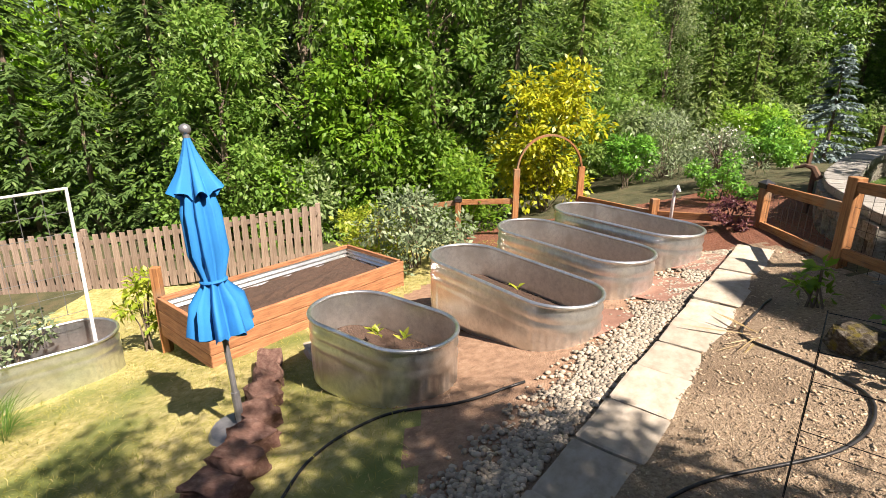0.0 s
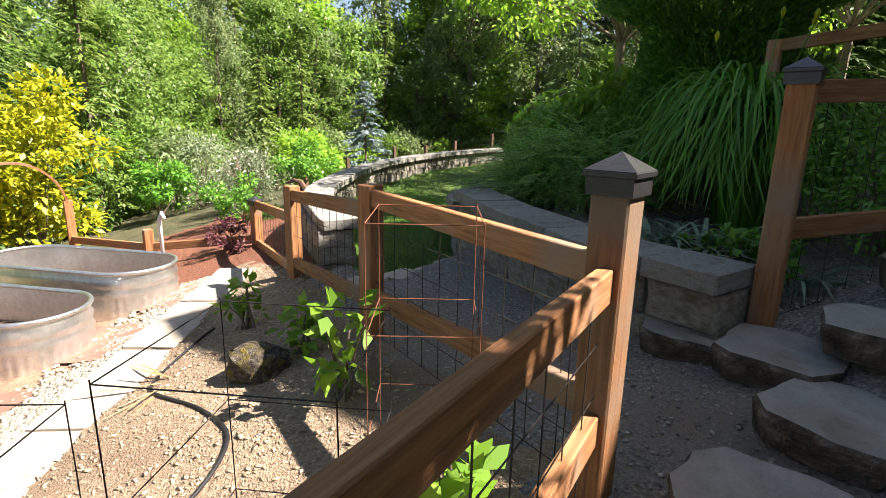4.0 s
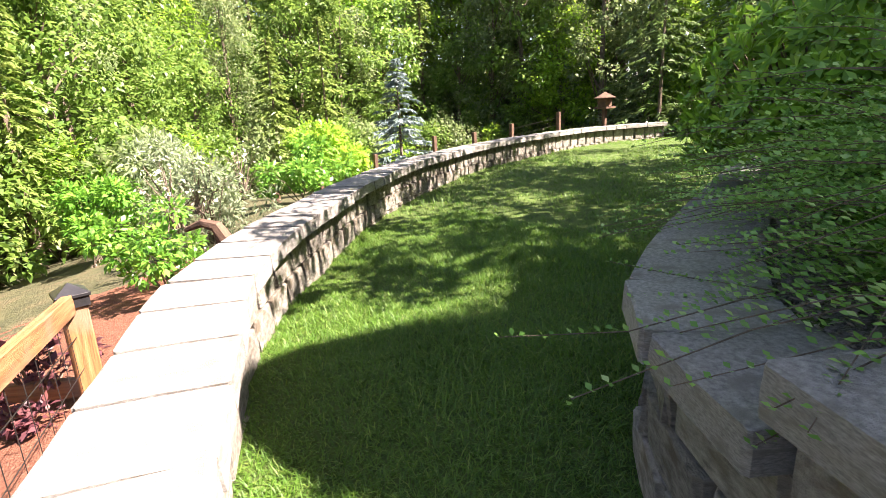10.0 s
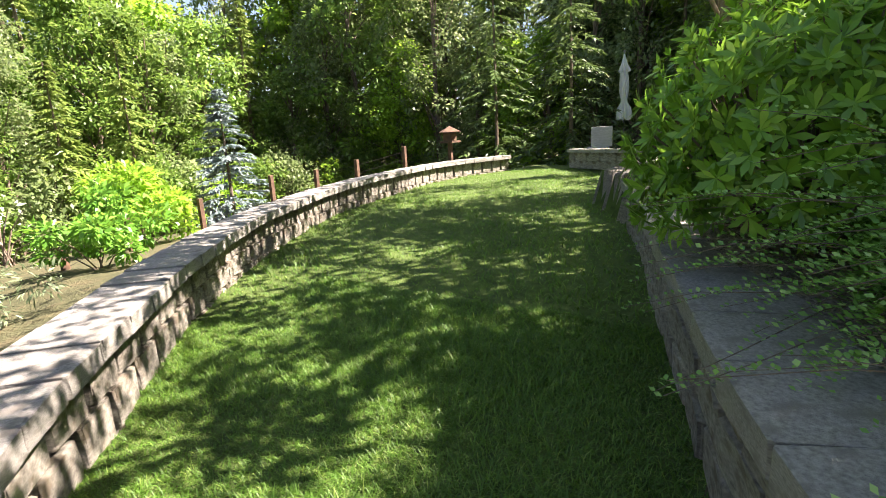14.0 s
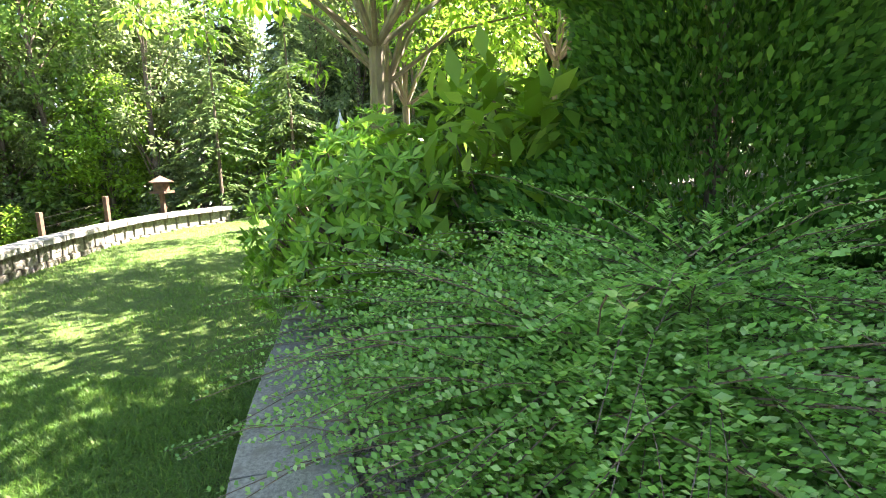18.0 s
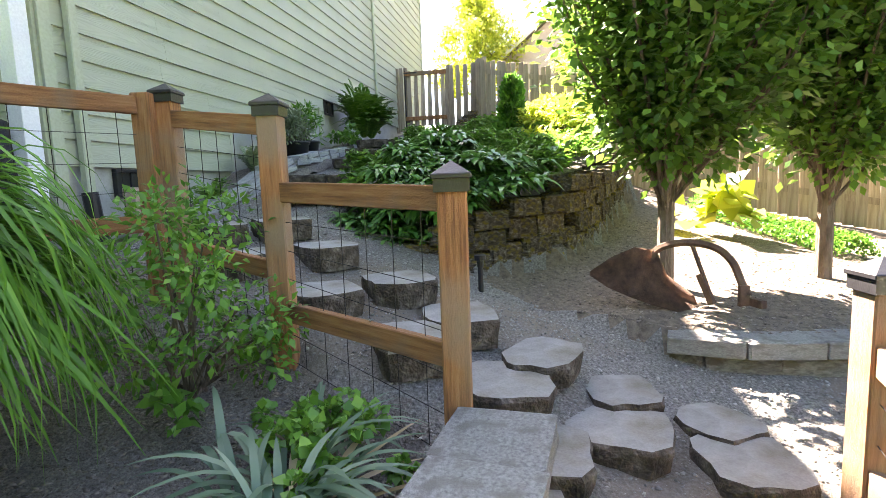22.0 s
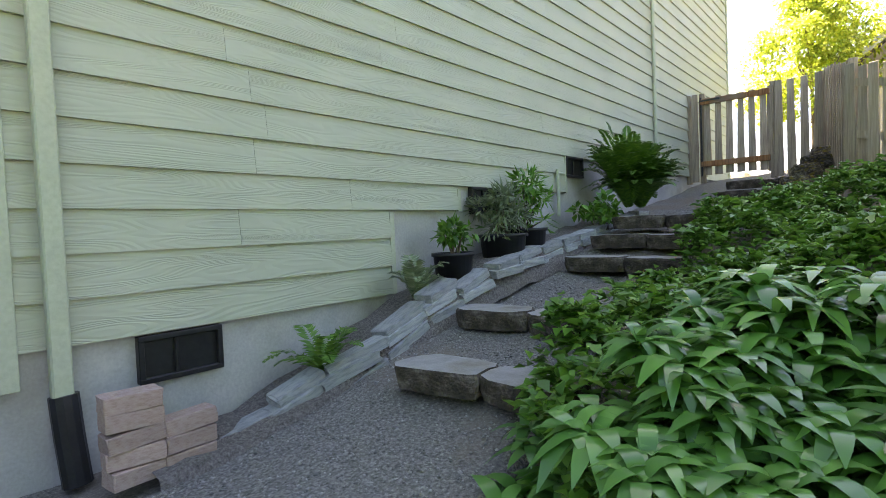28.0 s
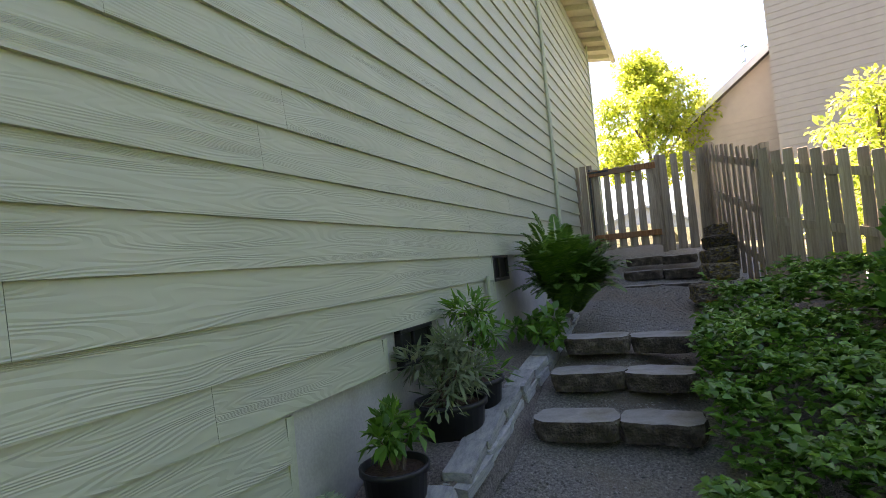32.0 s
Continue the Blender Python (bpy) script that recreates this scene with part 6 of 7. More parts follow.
def daylily(x, y, z, n, seed):
    """Strap leaves that rise, arch over and hang to the ground."""
    r = np.random.default_rng(seed)
    a = r.uniform(0, 2 * PI, n)
    k = 12
    f = np.linspace(0, 1, k + 1)[None]
    hang = r.random(n) < 0.72
    t0 = np.radians(r.uniform(80, 91, n))
    te = np.radians(np.where(hang, r.uniform(75, 92, n), r.uniform(-30, 45, n)))
    L = np.where(hang, r.uniform(1.3, 2.2, n), r.uniform(1.0, 1.5, n))
    th = t0[:, None] - (t0 + te)[:, None] * f ** r.uniform(1.3, 2.3, (n, 1))
    step = (L / k)[:, None]
    out = np.cumsum(np.cos(th) * step, 1) - np.cos(th[:, :1]) * step
    up = np.cumsum(np.sin(th) * step, 1) - np.sin(th[:, :1]) * step
    hd = 0.56 * np.stack([np.cos(a), np.sin(a), 0 * a], 1)[:, None]
    sd = np.stack([-np.sin(a), np.cos(a), 0 * a], 1)[:, None]
    base = np.stack([x + 0.2 * np.cos(a) * r.random(n), y + 0.2 * np.sin(a) * r.random(n), np.full(n, z)], 1)[:, None]
    sway = (r.normal(0, 0.22, n)[:, None] * f**2)[..., None] * sd
    c = base + hd * out[..., None] + np.array([0, 0, 1.0]) * up[..., None] + sway
    w = (r.uniform(0.016, 0.03, n)[:, None] * (0.6 + 0.8 * f - 1.38 * f**4)).clip(0.001)[..., None] / 2
    mid = c - np.array([0, 0, 1.0]) * w * 0.5
    co = np.stack([c - sd * w, mid, c + sd * w], 2).reshape(-1, 3)
    b = (np.arange(n) * (k + 1) * 3)[:, None] + (np.arange(k) * 3)[None]
    q = np.concatenate([np.stack([b + j, b + j + 1, b + j + 4, b + j + 3], -1).reshape(-1, 4) for j in (0, 1)])
    co[:, 2] = np.maximum(co[:, 2], ground_z(co[:, 0], co[:, 1]) + 0.005)
    t = leaf_thing("daylily_clump", "large arching clump of green daylily leaves", "grassy plant", co, q, "l_blade")
    for dx, dy, h in ((-0.3, -0.1, 1.35), (0.05, 0.1, 1.5), (0.35, -0.25, 1.4), (0.2, 0.3, 1.45)):
        bm = bmesh.new()
        add_tube(bm, [(x, y, z), (x + dx * 0.4, y + dy * 0.4, z + h * 0.6), (x + dx, y + dy, z + h)], 0.005, 5, 0.003)
        stalk = part("flower_stalk", bm, M["l_blade"], t)
        bm = bmesh.new()
        add_lathe(bm, [(0.002, 0.0), (0.014, 0.03), (0.018, 0.055), (0.004, 0.08)], 8, pose(x + dx, y + dy, z + h, 15, 10, 0))
        part("flower_bud", bm, M["l_gold"], stalk, "yellow flower bud")


daylily(-1.93, 5.82, 1.42, 1700, 1)


def strap_clump(name, label, x, y, z, n, length, width, rise, droop, mat, spread, seed, category="grassy plant"):
    r = np.random.default_rng(seed)
    a = r.uniform(0, 2 * PI, n)
    P = np.stack([x + np.cos(a) * spread * r.random(n), y + np.sin(a) * spread * r.random(n), np.full(n, z) - 0.02], 1)
    co, q = blade_arrays(P, a + r.normal(0, 0.35, n), length * r.uniform(0.6, 1.15, n), width * r.uniform(0.7, 1.2, n), rise + r.normal(0, 0.06, n), droop + r.normal(0, 0.1, n), 7)
    co[:, 2] = np.maximum(co[:, 2], z - 0.03)
    return leaf_thing(name, label, category, co, q, mat)


strap_clump("iris_clump", "floppy blue-green strap leaves behind the wall", -1.68, 4.52, 1.44, 60, 0.62, 0.032, 0.7, 0.55, "l_iris", 0.25, 2)
strap_clump("iris_clump", "floppy blue-green strap leaves behind the wall", -1.9, 4.42, 1.44, 36, 0.5, 0.03, 0.75, 0.45, "l_iris", 0.15, 3)
strap_clump("dead_strap_leaves", "dry straw-coloured leaves among the iris", -1.75, 4.4, 1.46, 12, 0.45, 0.03, 0.25, 0.2, "l_tan", 0.15, 4)
strap_clump("iris_clump", "floppy blue-green strap leaves beside the post", -1.2, 4.55, 1.36, 30, 0.45, 0.026, 0.7, 0.55, "l_iris", 0.14, 6)
bush("cranesbill", "low green cranesbill among the strap leaves", -1.45, 4.5, 1.4, 0.7, 0.22, 900, 0.042, "l_ground", 60, 20, 0.9, "ground cover")
bush("leafy_shrub", "upright shrub with small mid-green leaves by the fence", -1.02, 5.32, 1.48, 0.85, 0.95, 2300, 0.05, "l_ground", 61, 30, 0.5)
bush("weed", "small green weed on the bare bed", -1.35, 5.15, 1.5, 0.22, 0.12, 60, 0.07, "l_ground", 62, 6, 0.7, "weed", False)


def whorled_shrub(x, y, z, w, h, n, seed):
    """Rosettes of glossy leaves at the shoot ends."""
    r = np.random.default_rng(seed)
    t = thing("whorled_shrub", "dense shrub with glossy bright green leaf rosettes", "shrub")
    d = rand_dirs(n, r)
    d[:, 2] = np.abs(d[:, 2]) * 1.1 - 0.4
    d = unit(d)
    c = np.array([x, y, z + h * 0.36]) + d * np.array([w / 2, w / 2, h * 0.6]) * (0.62 + 0.4 * r.random((n, 1)))
    out = []
    for k in range(9):
        a = 2 * PI * k / 9 + r.normal(0, 0.2, n)
        e1 = unit(np.cross(d, [0.3, 0.2, 1.0]))
        e2 = np.cross(d, e1)
        D = unit(e1 * np.cos(a)[:, None] + e2 * np.sin(a)[:, None] + d * r.uniform(0.2, 0.9, (n, 1)))
        L = r.uniform(0.055, 0.1, n)
        out.append(leaf_arrays(c, D, d, L, L * 0.3, 0.1, 0.6))
    co, q = join_arrays(*out)
    put("foliage", mesh_np("foliage", co, q, [M["l_pieris"]]), t)
    bm = bmesh.new()
    for k in range(0, n, 6):
        add_tube(bm, [(x, y, z - 0.1), tuple(c[k] * 0.5 + np.array([x, y, z]) * 0.5), tuple(c[k])], 0.012, 4, 0.005, False)
    part("branchwork", bm, M["bark"], t)


whorled_shrub(-4.7, 7.3, 1.42, 1.45, 1.2, 1200, 9)
whorled_shrub(-5.15, 8.9, 1.4, 1.25, 1.5, 420, 10)


def thuja(x, y, z, h, w, n, seed, name="thuja", label="tall dense thuja with deep green sprays", mat="l_thuja", spray=0.11):
    r = np.random.default_rng(seed)
    t = thing(name, label, "conifer")
    put("trunk", trunk_mesh(h * 0.9, 0.06), t, Matrix.Translation((x, y, z)))
    u = r.random(n)
    R = w / 2 * (1 - u**2.2) ** 0.6 * (0.62 + 0.42 * r.random(n)) * (0.85 + 0.25 * np.sin(u * 37 + 3 * np.sin(u * 11)))
    a = r.uniform(0, 2 * PI, n)
    P = np.stack([x + np.cos(a) * R, y + np.sin(a) * R, z + 0.05 + u * h], 1)
    D = unit(np.stack([np.cos(a), np.sin(a), r.uniform(0.2, 1.3, n)], 1) + 0.35 * r.normal(size=(n, 3)))
    N = unit(np.stack([-np.sin(a), np.cos(a), 0.3 + 0 * a], 1) + 0.6 * r.normal(size=(n, 3)))
    L = spray * r.uniform(0.64, 1.36, n)
    co, q = leaf_arrays(P, D, N, L, L * 0.5, 0.1, 0.6)
    put("foliage", mesh_np("foliage", co, q, [M[mat]]), t)


thuja(-2.85, 7.32, 1.5, 4.1, 2.45, 150000, 1, spray=0.05)
thuja(6.1, 4.2, 2.55, 1.5, 0.55, 3500, 2, "small_thuja", "small columnar evergreen in front of the fence")
bush("broadleaf_shrub", "shrub with long bright green pointed leaves", -3.95, 7.35, 1.5, 1.3, 1.35, 900, 0.2, "l_bright", 64, 26, 0.38)
bush("broadleaf_shrub", "shrub with long bright green pointed leaves", -3.5, 7.6, 1.5, 0.9, 1.3, 550, 0.2, "l_bright", 65, 20, 0.38)


def shade_tree(x, y, z, h, fork, spread, seed, label, mat, n=9000, size=0.12):
    r = np.random.default_rng(seed)
    t = thing("shade_tree", label, "tree")
    bm = bmesh.new()
    f = Vector((x + 0.02, y + 0.03, fork))
    add_tube(bm, [(x, y, z - 0.3), (x + 0.01, y, (z + fork) / 2), f], 0.085, 9, 0.07)
    cs, rs = [], []
    for k in range(9):
        a = 2 * PI * k / 9 + r.normal(0, 0.25)
        e = f + Vector((math.cos(a) * spread * r.uniform(0.5, 0.95), math.sin(a) * spread * r.uniform(0.5, 0.95), r.uniform(0.5, h - (fork - z))))
        mid = f.lerp(e, 0.45) + Vector((0, 0, 0.25))
        add_tube(bm, [f, mid, e], 0.034, 6, 0.008, False)
        for j in range(9):
            u = r.uniform(0.3, 1.1)
            c = mid.lerp(e, u)
            cs.append([c.x + r.normal(0, spread * 0.2), c.y + r.normal(0, spread * 0.2), c.z + r.normal(0, 0.3)])
            rs.append(r.uniform(0.25, 0.5) * spread * 0.35)
    part("trunk", bm, M["palebark"], t)
    co, q = clump_leaves(np.array(cs), np.array(rs), n, size, 0.5, 0.45, 0.5, r)
    put("crown", mesh_np("crown", co, q, [M[mat]]), t)


shade_tree(-5.25, 9.5, 1.5, 4.8, 3.45, 2.6, 1, "young shade tree with a slim trunk in the bed", "l_bright", 8000)
shade_tree(-5.6, 11.4, 1.5, 6.0, 3.4, 3.2, 2, "young shade tree with a slim trunk behind the lawn", "l_bright", 5200)
shade_tree(-1.5, 11.6, 2.0, 7.0, 4.0, 3.4, 3, "tall shade tree behind the patio", "l_bright", 5500, 0.16)
shade_tree(-6.0, 14.5, 1.5, 7.5, 3.4, 3.2, 4, "tall shade tree behind the lawn", "l_bright", 5000, 0.16)
shade_tree(-3.2, 14.0, 1.6, 8.5, 4.0, 3.6, 5, "tall shade tree behind the lawn", "l_bright", 5500, 0.18)


# ---- lawn grass ----
def lawn_grass():
    def scatter(n, x0, x1, y0, y1, h, w):
        x, y = rng.uniform(x0, x1, n), rng.uniform(y0, y1, n)
        ok = inside(LAWN, x, y) & (x < -3.85 + 0.08 * np.sin(y * 9))
        x, y = x[ok], y[ok]
        patch = 0.75 + 0.35 * np.sin(x * 2.1 + 1.3 * np.sin(y * 1.7)) * np.sin(y * 2.6)
        P = np.stack([x, y, ground_z(x, y) - 0.005], 1)
        k = len(x)
        return blade_arrays(P, rng.uniform(0, 2 * PI, k), h * patch * rng.uniform(0.6, 1.4, k), w * rng.uniform(0.7, 1.3, k), 0.72 + rng.normal(0, 0.1, k), 0.3 + rng.normal(0, 0.12, k), 2)

    co, q = join_arrays(scatter(190000, -8, -3.8, 3.7, 7.5, 0.075, 0.0045), scatter(60000, -12, -5, 6.5, 17, 0.085, 0.009))
    tagged(put("lawn_grass", mesh_np("lawn_grass", co, q, [M["l_grass"]])), "mown green lawn grass between the walls", "grass", kind="stuff")
    n = 70000
    x, y = rng.uniform(-9, -1.2, n), rng.uniform(-6, 1.2, n)
    left = (side_of([(-6.2, 3.6), (-2.0, 0.1), (-1.2, -0.6)], x, y) < -0.5) & (side_of([(-8.5, 1.2), (-5.2, -1.3), (-3.3, -0.3), (-2.3, -0.2)], x, y) < 0)
    keep = left & (rng.random(n) < 0.65 + 0.35 * np.sin(x * 1.9) * np.sin(y * 2.3 + 1))
    x, y = x[keep], y[keep]
    k = len(x)
    P = np.stack([x, y, ground_z(x, y)], 1)
    co, q = blade_arrays(P, rng.uniform(0, 2 * PI, k), 0.05 * rng.uniform(0.5, 1.5, k), 0.006 * rng.uniform(0.7, 1.3, k), 0.6 + rng.normal(0, 0.15, k), 0.35 + rng.normal(0, 0.15, k), 2)
    tagged(put("dry_grass", mesh_np("dry_grass", co, q, [M["l_drygrass"]])), "sparse yellowing grass in the lower yard", "grass", kind="stuff")


lawn_grass()


# ---- mossy bank planting ----
def bank_cover():
    def patch(name, label, poly, n, size, width, mat, hfun, seed, tufts):
        r = np.random.default_rng(seed)
        px = np.array(poly)
        x = r.uniform(px[:, 0].min(), px[:, 0].max(), tufts * 3)
        y = r.uniform(px[:, 1].min(), px[:, 1].max(), tufts * 3)
        ok = inside(poly, x, y)
        x, y = x[ok][:tufts], y[ok][:tufts]
        z = hfun(x, y)
        k = n // len(x)
        P = np.repeat(np.stack([x, y, z], 1), k, 0) + r.normal(0, 0.025, (len(x) * k, 3))
        m = len(P)
        a = r.uniform(0, 2 * PI, m)
        D = unit(np.stack([np.cos(a), np.sin(a), r.uniform(-0.15, 1.0, m)], 1))
        L = size * r.uniform(0.6, 1.25, m)
        co, q = leaf_arrays(P, D, np.tile([[0, 0, 1.0]], (m, 1)) + 0.25 * r.normal(size=(m, 3)), L, L * width, 0.15, 0.5, 0.35)
        leaf_thing(name, label, "ground cover", co, q, mat)

    bz = lambda x, y: 2.0 + 0.2 * (x - 1.2).clip(0, 6)
    dome = lambda x, y: bz(x, y) + 0.12 + 0.35 * np.exp(-((x - 2.2) ** 2 / 1.4 + (y - 4.9) ** 2 / 0.6)) + 0.08 * np.sin(x * 6) * np.sin(y * 7)
    def spots(poly, n, seed):
        r = np.random.default_rng(seed)
        px = np.array(poly)
        x, y = r.uniform(px[:, 0].min(), px[:, 0].max(), n * 4), r.uniform(px[:, 1].min(), px[:, 1].max(), n * 4)
        ok = inside(poly, x, y)
        return np.column_stack([x[ok], y[ok]])[:n]

    # one broad-leaved plant: a few rosettes of arching leaves, in three builds
    base = []
    for v in range(3):
        r = np.random.default_rng(60 + v)
        per, k = 13, 7
        c = np.column_stack([r.normal(0, 0.12, (k, 2)), r.uniform(0, 0.06, k)])
        a = np.tile(np.arange(per) * 2 * PI / per, k) + r.normal(0, 0.3, per * k)
        P = np.repeat(c, per, 0)
        n = len(P)
        co, q = blade_arrays(P, a, 0.26 * r.uniform(0.7, 1.2, n), 0.068 * r.uniform(0.8, 1.2, n), r.uniform(0.4, 0.85, n), r.uniform(0.45, 0.9, n), 5)
        base.append(mesh_np("foliage", co, q, [M["l_hosta"]]))
    mound = spots([(1.12, 4.5), (1.15, 5.0), (1.5, 5.25), (2.2, 5.1), (2.6, 4.7), (2.4, 4.0), (2.0, 3.9), (1.5, 4.1)], 52, 1)
    # three ranks of plants that spill over the wall's low end
    r = np.random.default_rng(5)
    spill = []
    for back, up, lo, hi, step in ((0.14, 1.95, 2, 24, 4), (0.26, 2.1, 2, 30, 4), (0.42, 2.24, 2, 38, 4), (0.6, 2.34, 4, 42, 5)):
        row = inset_line(MOSS_WALL, back)
        spill += [(row[i][0] + r.normal(0, 0.03), row[i][1] + r.normal(0, 0.03), up + 0.05 * r.normal() + 0.004 * (i - 20)) for i in range(lo, hi, step)]
    places = [(px, py, float(dome(np.array([px]), np.array([py]))[0]) + 0.02) for px, py in mound] + spill
    for k, (px, py, z) in enumerate(places):
        t = thing("broad_leaf_plant", "glossy broad-leaved perennial " + ("on the bank above the mossy wall" if k < len(mound) else "hanging over the mossy wall"), "perennial", pose(px, py, z, 0, 0, r.uniform(0, 360)) @ Matrix.Scale(r.uniform(0.8, 1.08), 4), "broad-leaved perennials")
        put("foliage", base[k % 3], t)
    patch("ground_cover", "leafy green ground cover over the bank", [(1.4, 5.15), (1.9, 5.68), (3.2, 5.8), (5.6, 5.78), (7.2, 5.6), (7.2, 4.4), (5.5, 2.65), (4.3, 2.88), (3.2, 3.22), (2.5, 3.55), (2.0, 3.85)], 30000, 0.068, 0.75, "l_ground", lambda x, y: bz(x, y) + 0.26 + 0.14 * np.sin(x * 2.3 + y) * np.sin(y * 3.1) + 0.1 * np.sin(x * 9) * np.sin(y * 8), 2, 4200)


bank_cover()
bush("lime_shrub", "sunlit lime-yellow shrub in front of the fence", 5.6, 3.4, 2.75, 1.5, 0.9, 2600, 0.1, "l_lime", 70, 30)
bush("lime_shrub", "sunlit lime-yellow shrub in front of the fence", 6.6, 3.5, 2.9, 1.0, 0.9, 1600, 0.1, "l_lime", 71, 20)
bush("hosta", "lime green hosta beneath the trees", 3.4, 1.75, 1.8, 0.75, 0.4, 60, 0.32, "l_lime", 72, 14, 0.7, "perennial", False)


def hedge():
    line = smooth_line([(2.7, 0.7), (3.4, 0.92), (4.2, 1.2), (5.0, 1.5)], 0.02)
    n = 7000
    i = rng.integers(0, len(line), n)
    a = rng.uniform(0, PI, n)
    P = np.concatenate([line[i], np.zeros((n, 1))], 1) + np.stack([rng.normal(0, 0.09, n), np.cos(a) * 0.16, 0.04 + np.sin(a) * 0.2], 1)
    P[:, 2] += SIDE_H(P[:, 0], P[:, 1])
    d = rand_dirs(n)
    co, q = leaf_arrays(P, d, rand_dirs(n), 0.045, 0.026, 0.1)
    leaf_thing("low_hedge", "low clipped green edging hedge", "hedge", co, q, "l_thuja")


hedge()


def column_tree(x, y, h, w, n, seed):
    """Many upright stems from one short trunk, thickly leaved."""
    r = np.random.default_rng(seed)
    z = G(x, y)
    t = thing("column_tree", "upright ornamental tree with many dark stems", "tree")
    bm = bmesh.new()
    add_tube(bm, [(x, y, z - 0.2), (x + 0.01, y, z + 0.45), (x, y, z + 0.95)], 0.065, 9, 0.06)
    Ps = []
    for k in range(64):
        a = r.uniform(0, 2 * PI)
        R = w / 2 * r.random() ** 0.5
        e = Vector((x + math.cos(a) * R, y + math.sin(a) * R, z + h * r.uniform(0.5, 1.0)))
        b = Vector((x + math.cos(a) * 0.05, y + math.sin(a) * 0.05, z + r.uniform(0.6, 1.0)))
        m1 = Vector((x + math.cos(a) * R * 0.58, y + math.sin(a) * R * 0.58, z + (e.z - z) * 0.5))
        add_tube(bm, [b, m1, e], 0.016, 5, 0.004, False)
        for j in range(n // 64):
            u = r.uniform(0.17, 1.05)
            p = b.lerp(m1, u * 2) if u < 0.5 else m1.lerp(e, u * 2 - 1)
            Ps.append([p.x, p.y, p.z])
    part("trunk", bm, M["bark"], t)
    P = np.array(Ps)
    m = len(P)
    off = r.normal(0, 1, (m, 3)) * np.array([0.13, 0.13, 0.1])
    P = P + off
    D = unit(off + 0.6 * rand_dirs(m, r) * 0.1 + np.array([0, 0, -0.02]))
    L = r.uniform(0.055, 0.115, m)
    co, q = leaf_arrays(P, D, unit(np.array([0, 0, 1.0]) + 0.7 * rand_dirs(m, r)), L, L * 0.62, 0.15, 0.5)
    put("crown", mesh_np("crown", co, q, [M["l_hornbeam"]]), t)


column_tree(1.3, 2.78, 5.9, 2.9, 40000, 1)
column_tree(1.75, 1.45, 5.6, 2.8, 32000, 2)
column_tree(2.4, -0.3, 5.2, 2.8, 22000, 3)


# ---- ferns and pots beside the house ----
def fern(x, y, z, n, length, seed, label, mat="l_fern", rise=0.75, name="fern"):
    r = np.random.default_rng(seed)
    out = []
    for k in range(n):
        a = 2 * PI * k / n + r.normal(0, 0.3)
        L = length * r.uniform(0.7, 1.1)
        m = 24 if length < 1 else 60
        s = np.linspace(0.04, 1, m)
        ri = rise + r.normal(0, 0.08)
        hd, sd = np.array([math.cos(a), math.sin(a), 0]), np.array([-math.sin(a), math.cos(a), 0])
        line = np.array([x, y, z]) + hd * (L * s * (1 - ri * 0.7))[:, None] + np.array([0, 0, 1.0]) * (L * (ri * s - 0.45 * s**2.3))[:, None]
        tg = unit(np.gradient(line, axis=0))
        pl = min(0.13 * length, 0.095) * np.sin(PI * (0.08 + 0.9 * s)) + 0.012
        for sg in (-1, 1):
            D = unit(sd * sg + tg * 0.45 + 0.1 * r.normal(size=(m, 3)))
            out.append(leaf_arrays(line, D, np.cross(tg, sd) * -1 + 1e-3, pl, min(0.028 * length + 0.004, 0.022), 0.1, 0.4))
    co, q = join_arrays(*out)
    return leaf_thing(name, label, "fern", co, q, mat)


def pot(x, y, z, r, h, plant):
    t = thing("plant_pot", "black plastic nursery pot with a leafy plant", "plant pot", pose(x, y, z), "nursery pots")
    bm = bmesh.new()
    add_lathe(bm, [(0.0, 0.0), (r * 0.82, 0.0), (r * 0.95, h * 0.9), (r * 1.04, h * 0.9), (r * 1.04, h), (r * 0.95, h), (r * 0.92, h * 0.86), (0.0, h * 0.88)], 24)
    part("pot", bm, M["plastic"], t, "", True)
    bm = bmesh.new()
    add_lathe(bm, [(0.0, h * 0.9), (r * 0.9, h * 0.885)], 24)
    part("soil", bm, M["soil"], t)


HZ = lambda x: float(np.interp(x, [p[0] for p in EDGE_Z], [p[1] for p in EDGE_Z])) - 0.02
# soil strip between the slate edging and the foundation
bm = bmesh.new()
prev = None
for k in range(40):
    x = 0.95 + k * 0.15
    row = [bm.verts.new((x, yy, HZ(x) + 0.02 * math.sin(k * 1.7 + yy * 9) - (0.25 if yy < 6.9 else 0))) for yy in (6.88, 6.96, 7.1, 7.25, 7.46)]
    if prev:
        for i in range(4):
            bm.faces.new((prev[i], row[i], row[i + 1], prev[i + 1]))
    prev = row
tagged(put("house_bed", bm_mesh("house_bed", bm, M["g_bed"], True)), "narrow dark soil strip along the foundation", "flower bed", kind="structure")
fern(1.98, 7.16, HZ(1.98) + 0.02, 11, 0.62, 1, "small green sword fern beside the slate edging")
fern(2.85, 7.17, HZ(2.85) + 0.02, 12, 0.62, 2, "grey-green sword fern against the foundation", "l_sage", 0.9)
pot(3.33, 7.2, 2.64, 0.17, 0.27, 0)
bush("pot_plant", "leafy green herb in a black pot", 3.33, 7.2, 2.88, 0.36, 0.32, 220, 0.09, "l_ground", 80, 10, 0.4, "plant")
pot(4.05, 7.2, 2.74, 0.22, 0.3, 0)
bush("pot_plant", "narrow-leaved green plant in a black pot", 4.05, 7.2, 3.0, 0.5, 0.45, 700, 0.12, "l_sage", 81, 18, 0.18, "plant")
pot(4.45, 7.2, 2.78, 0.2, 0.3, 0)
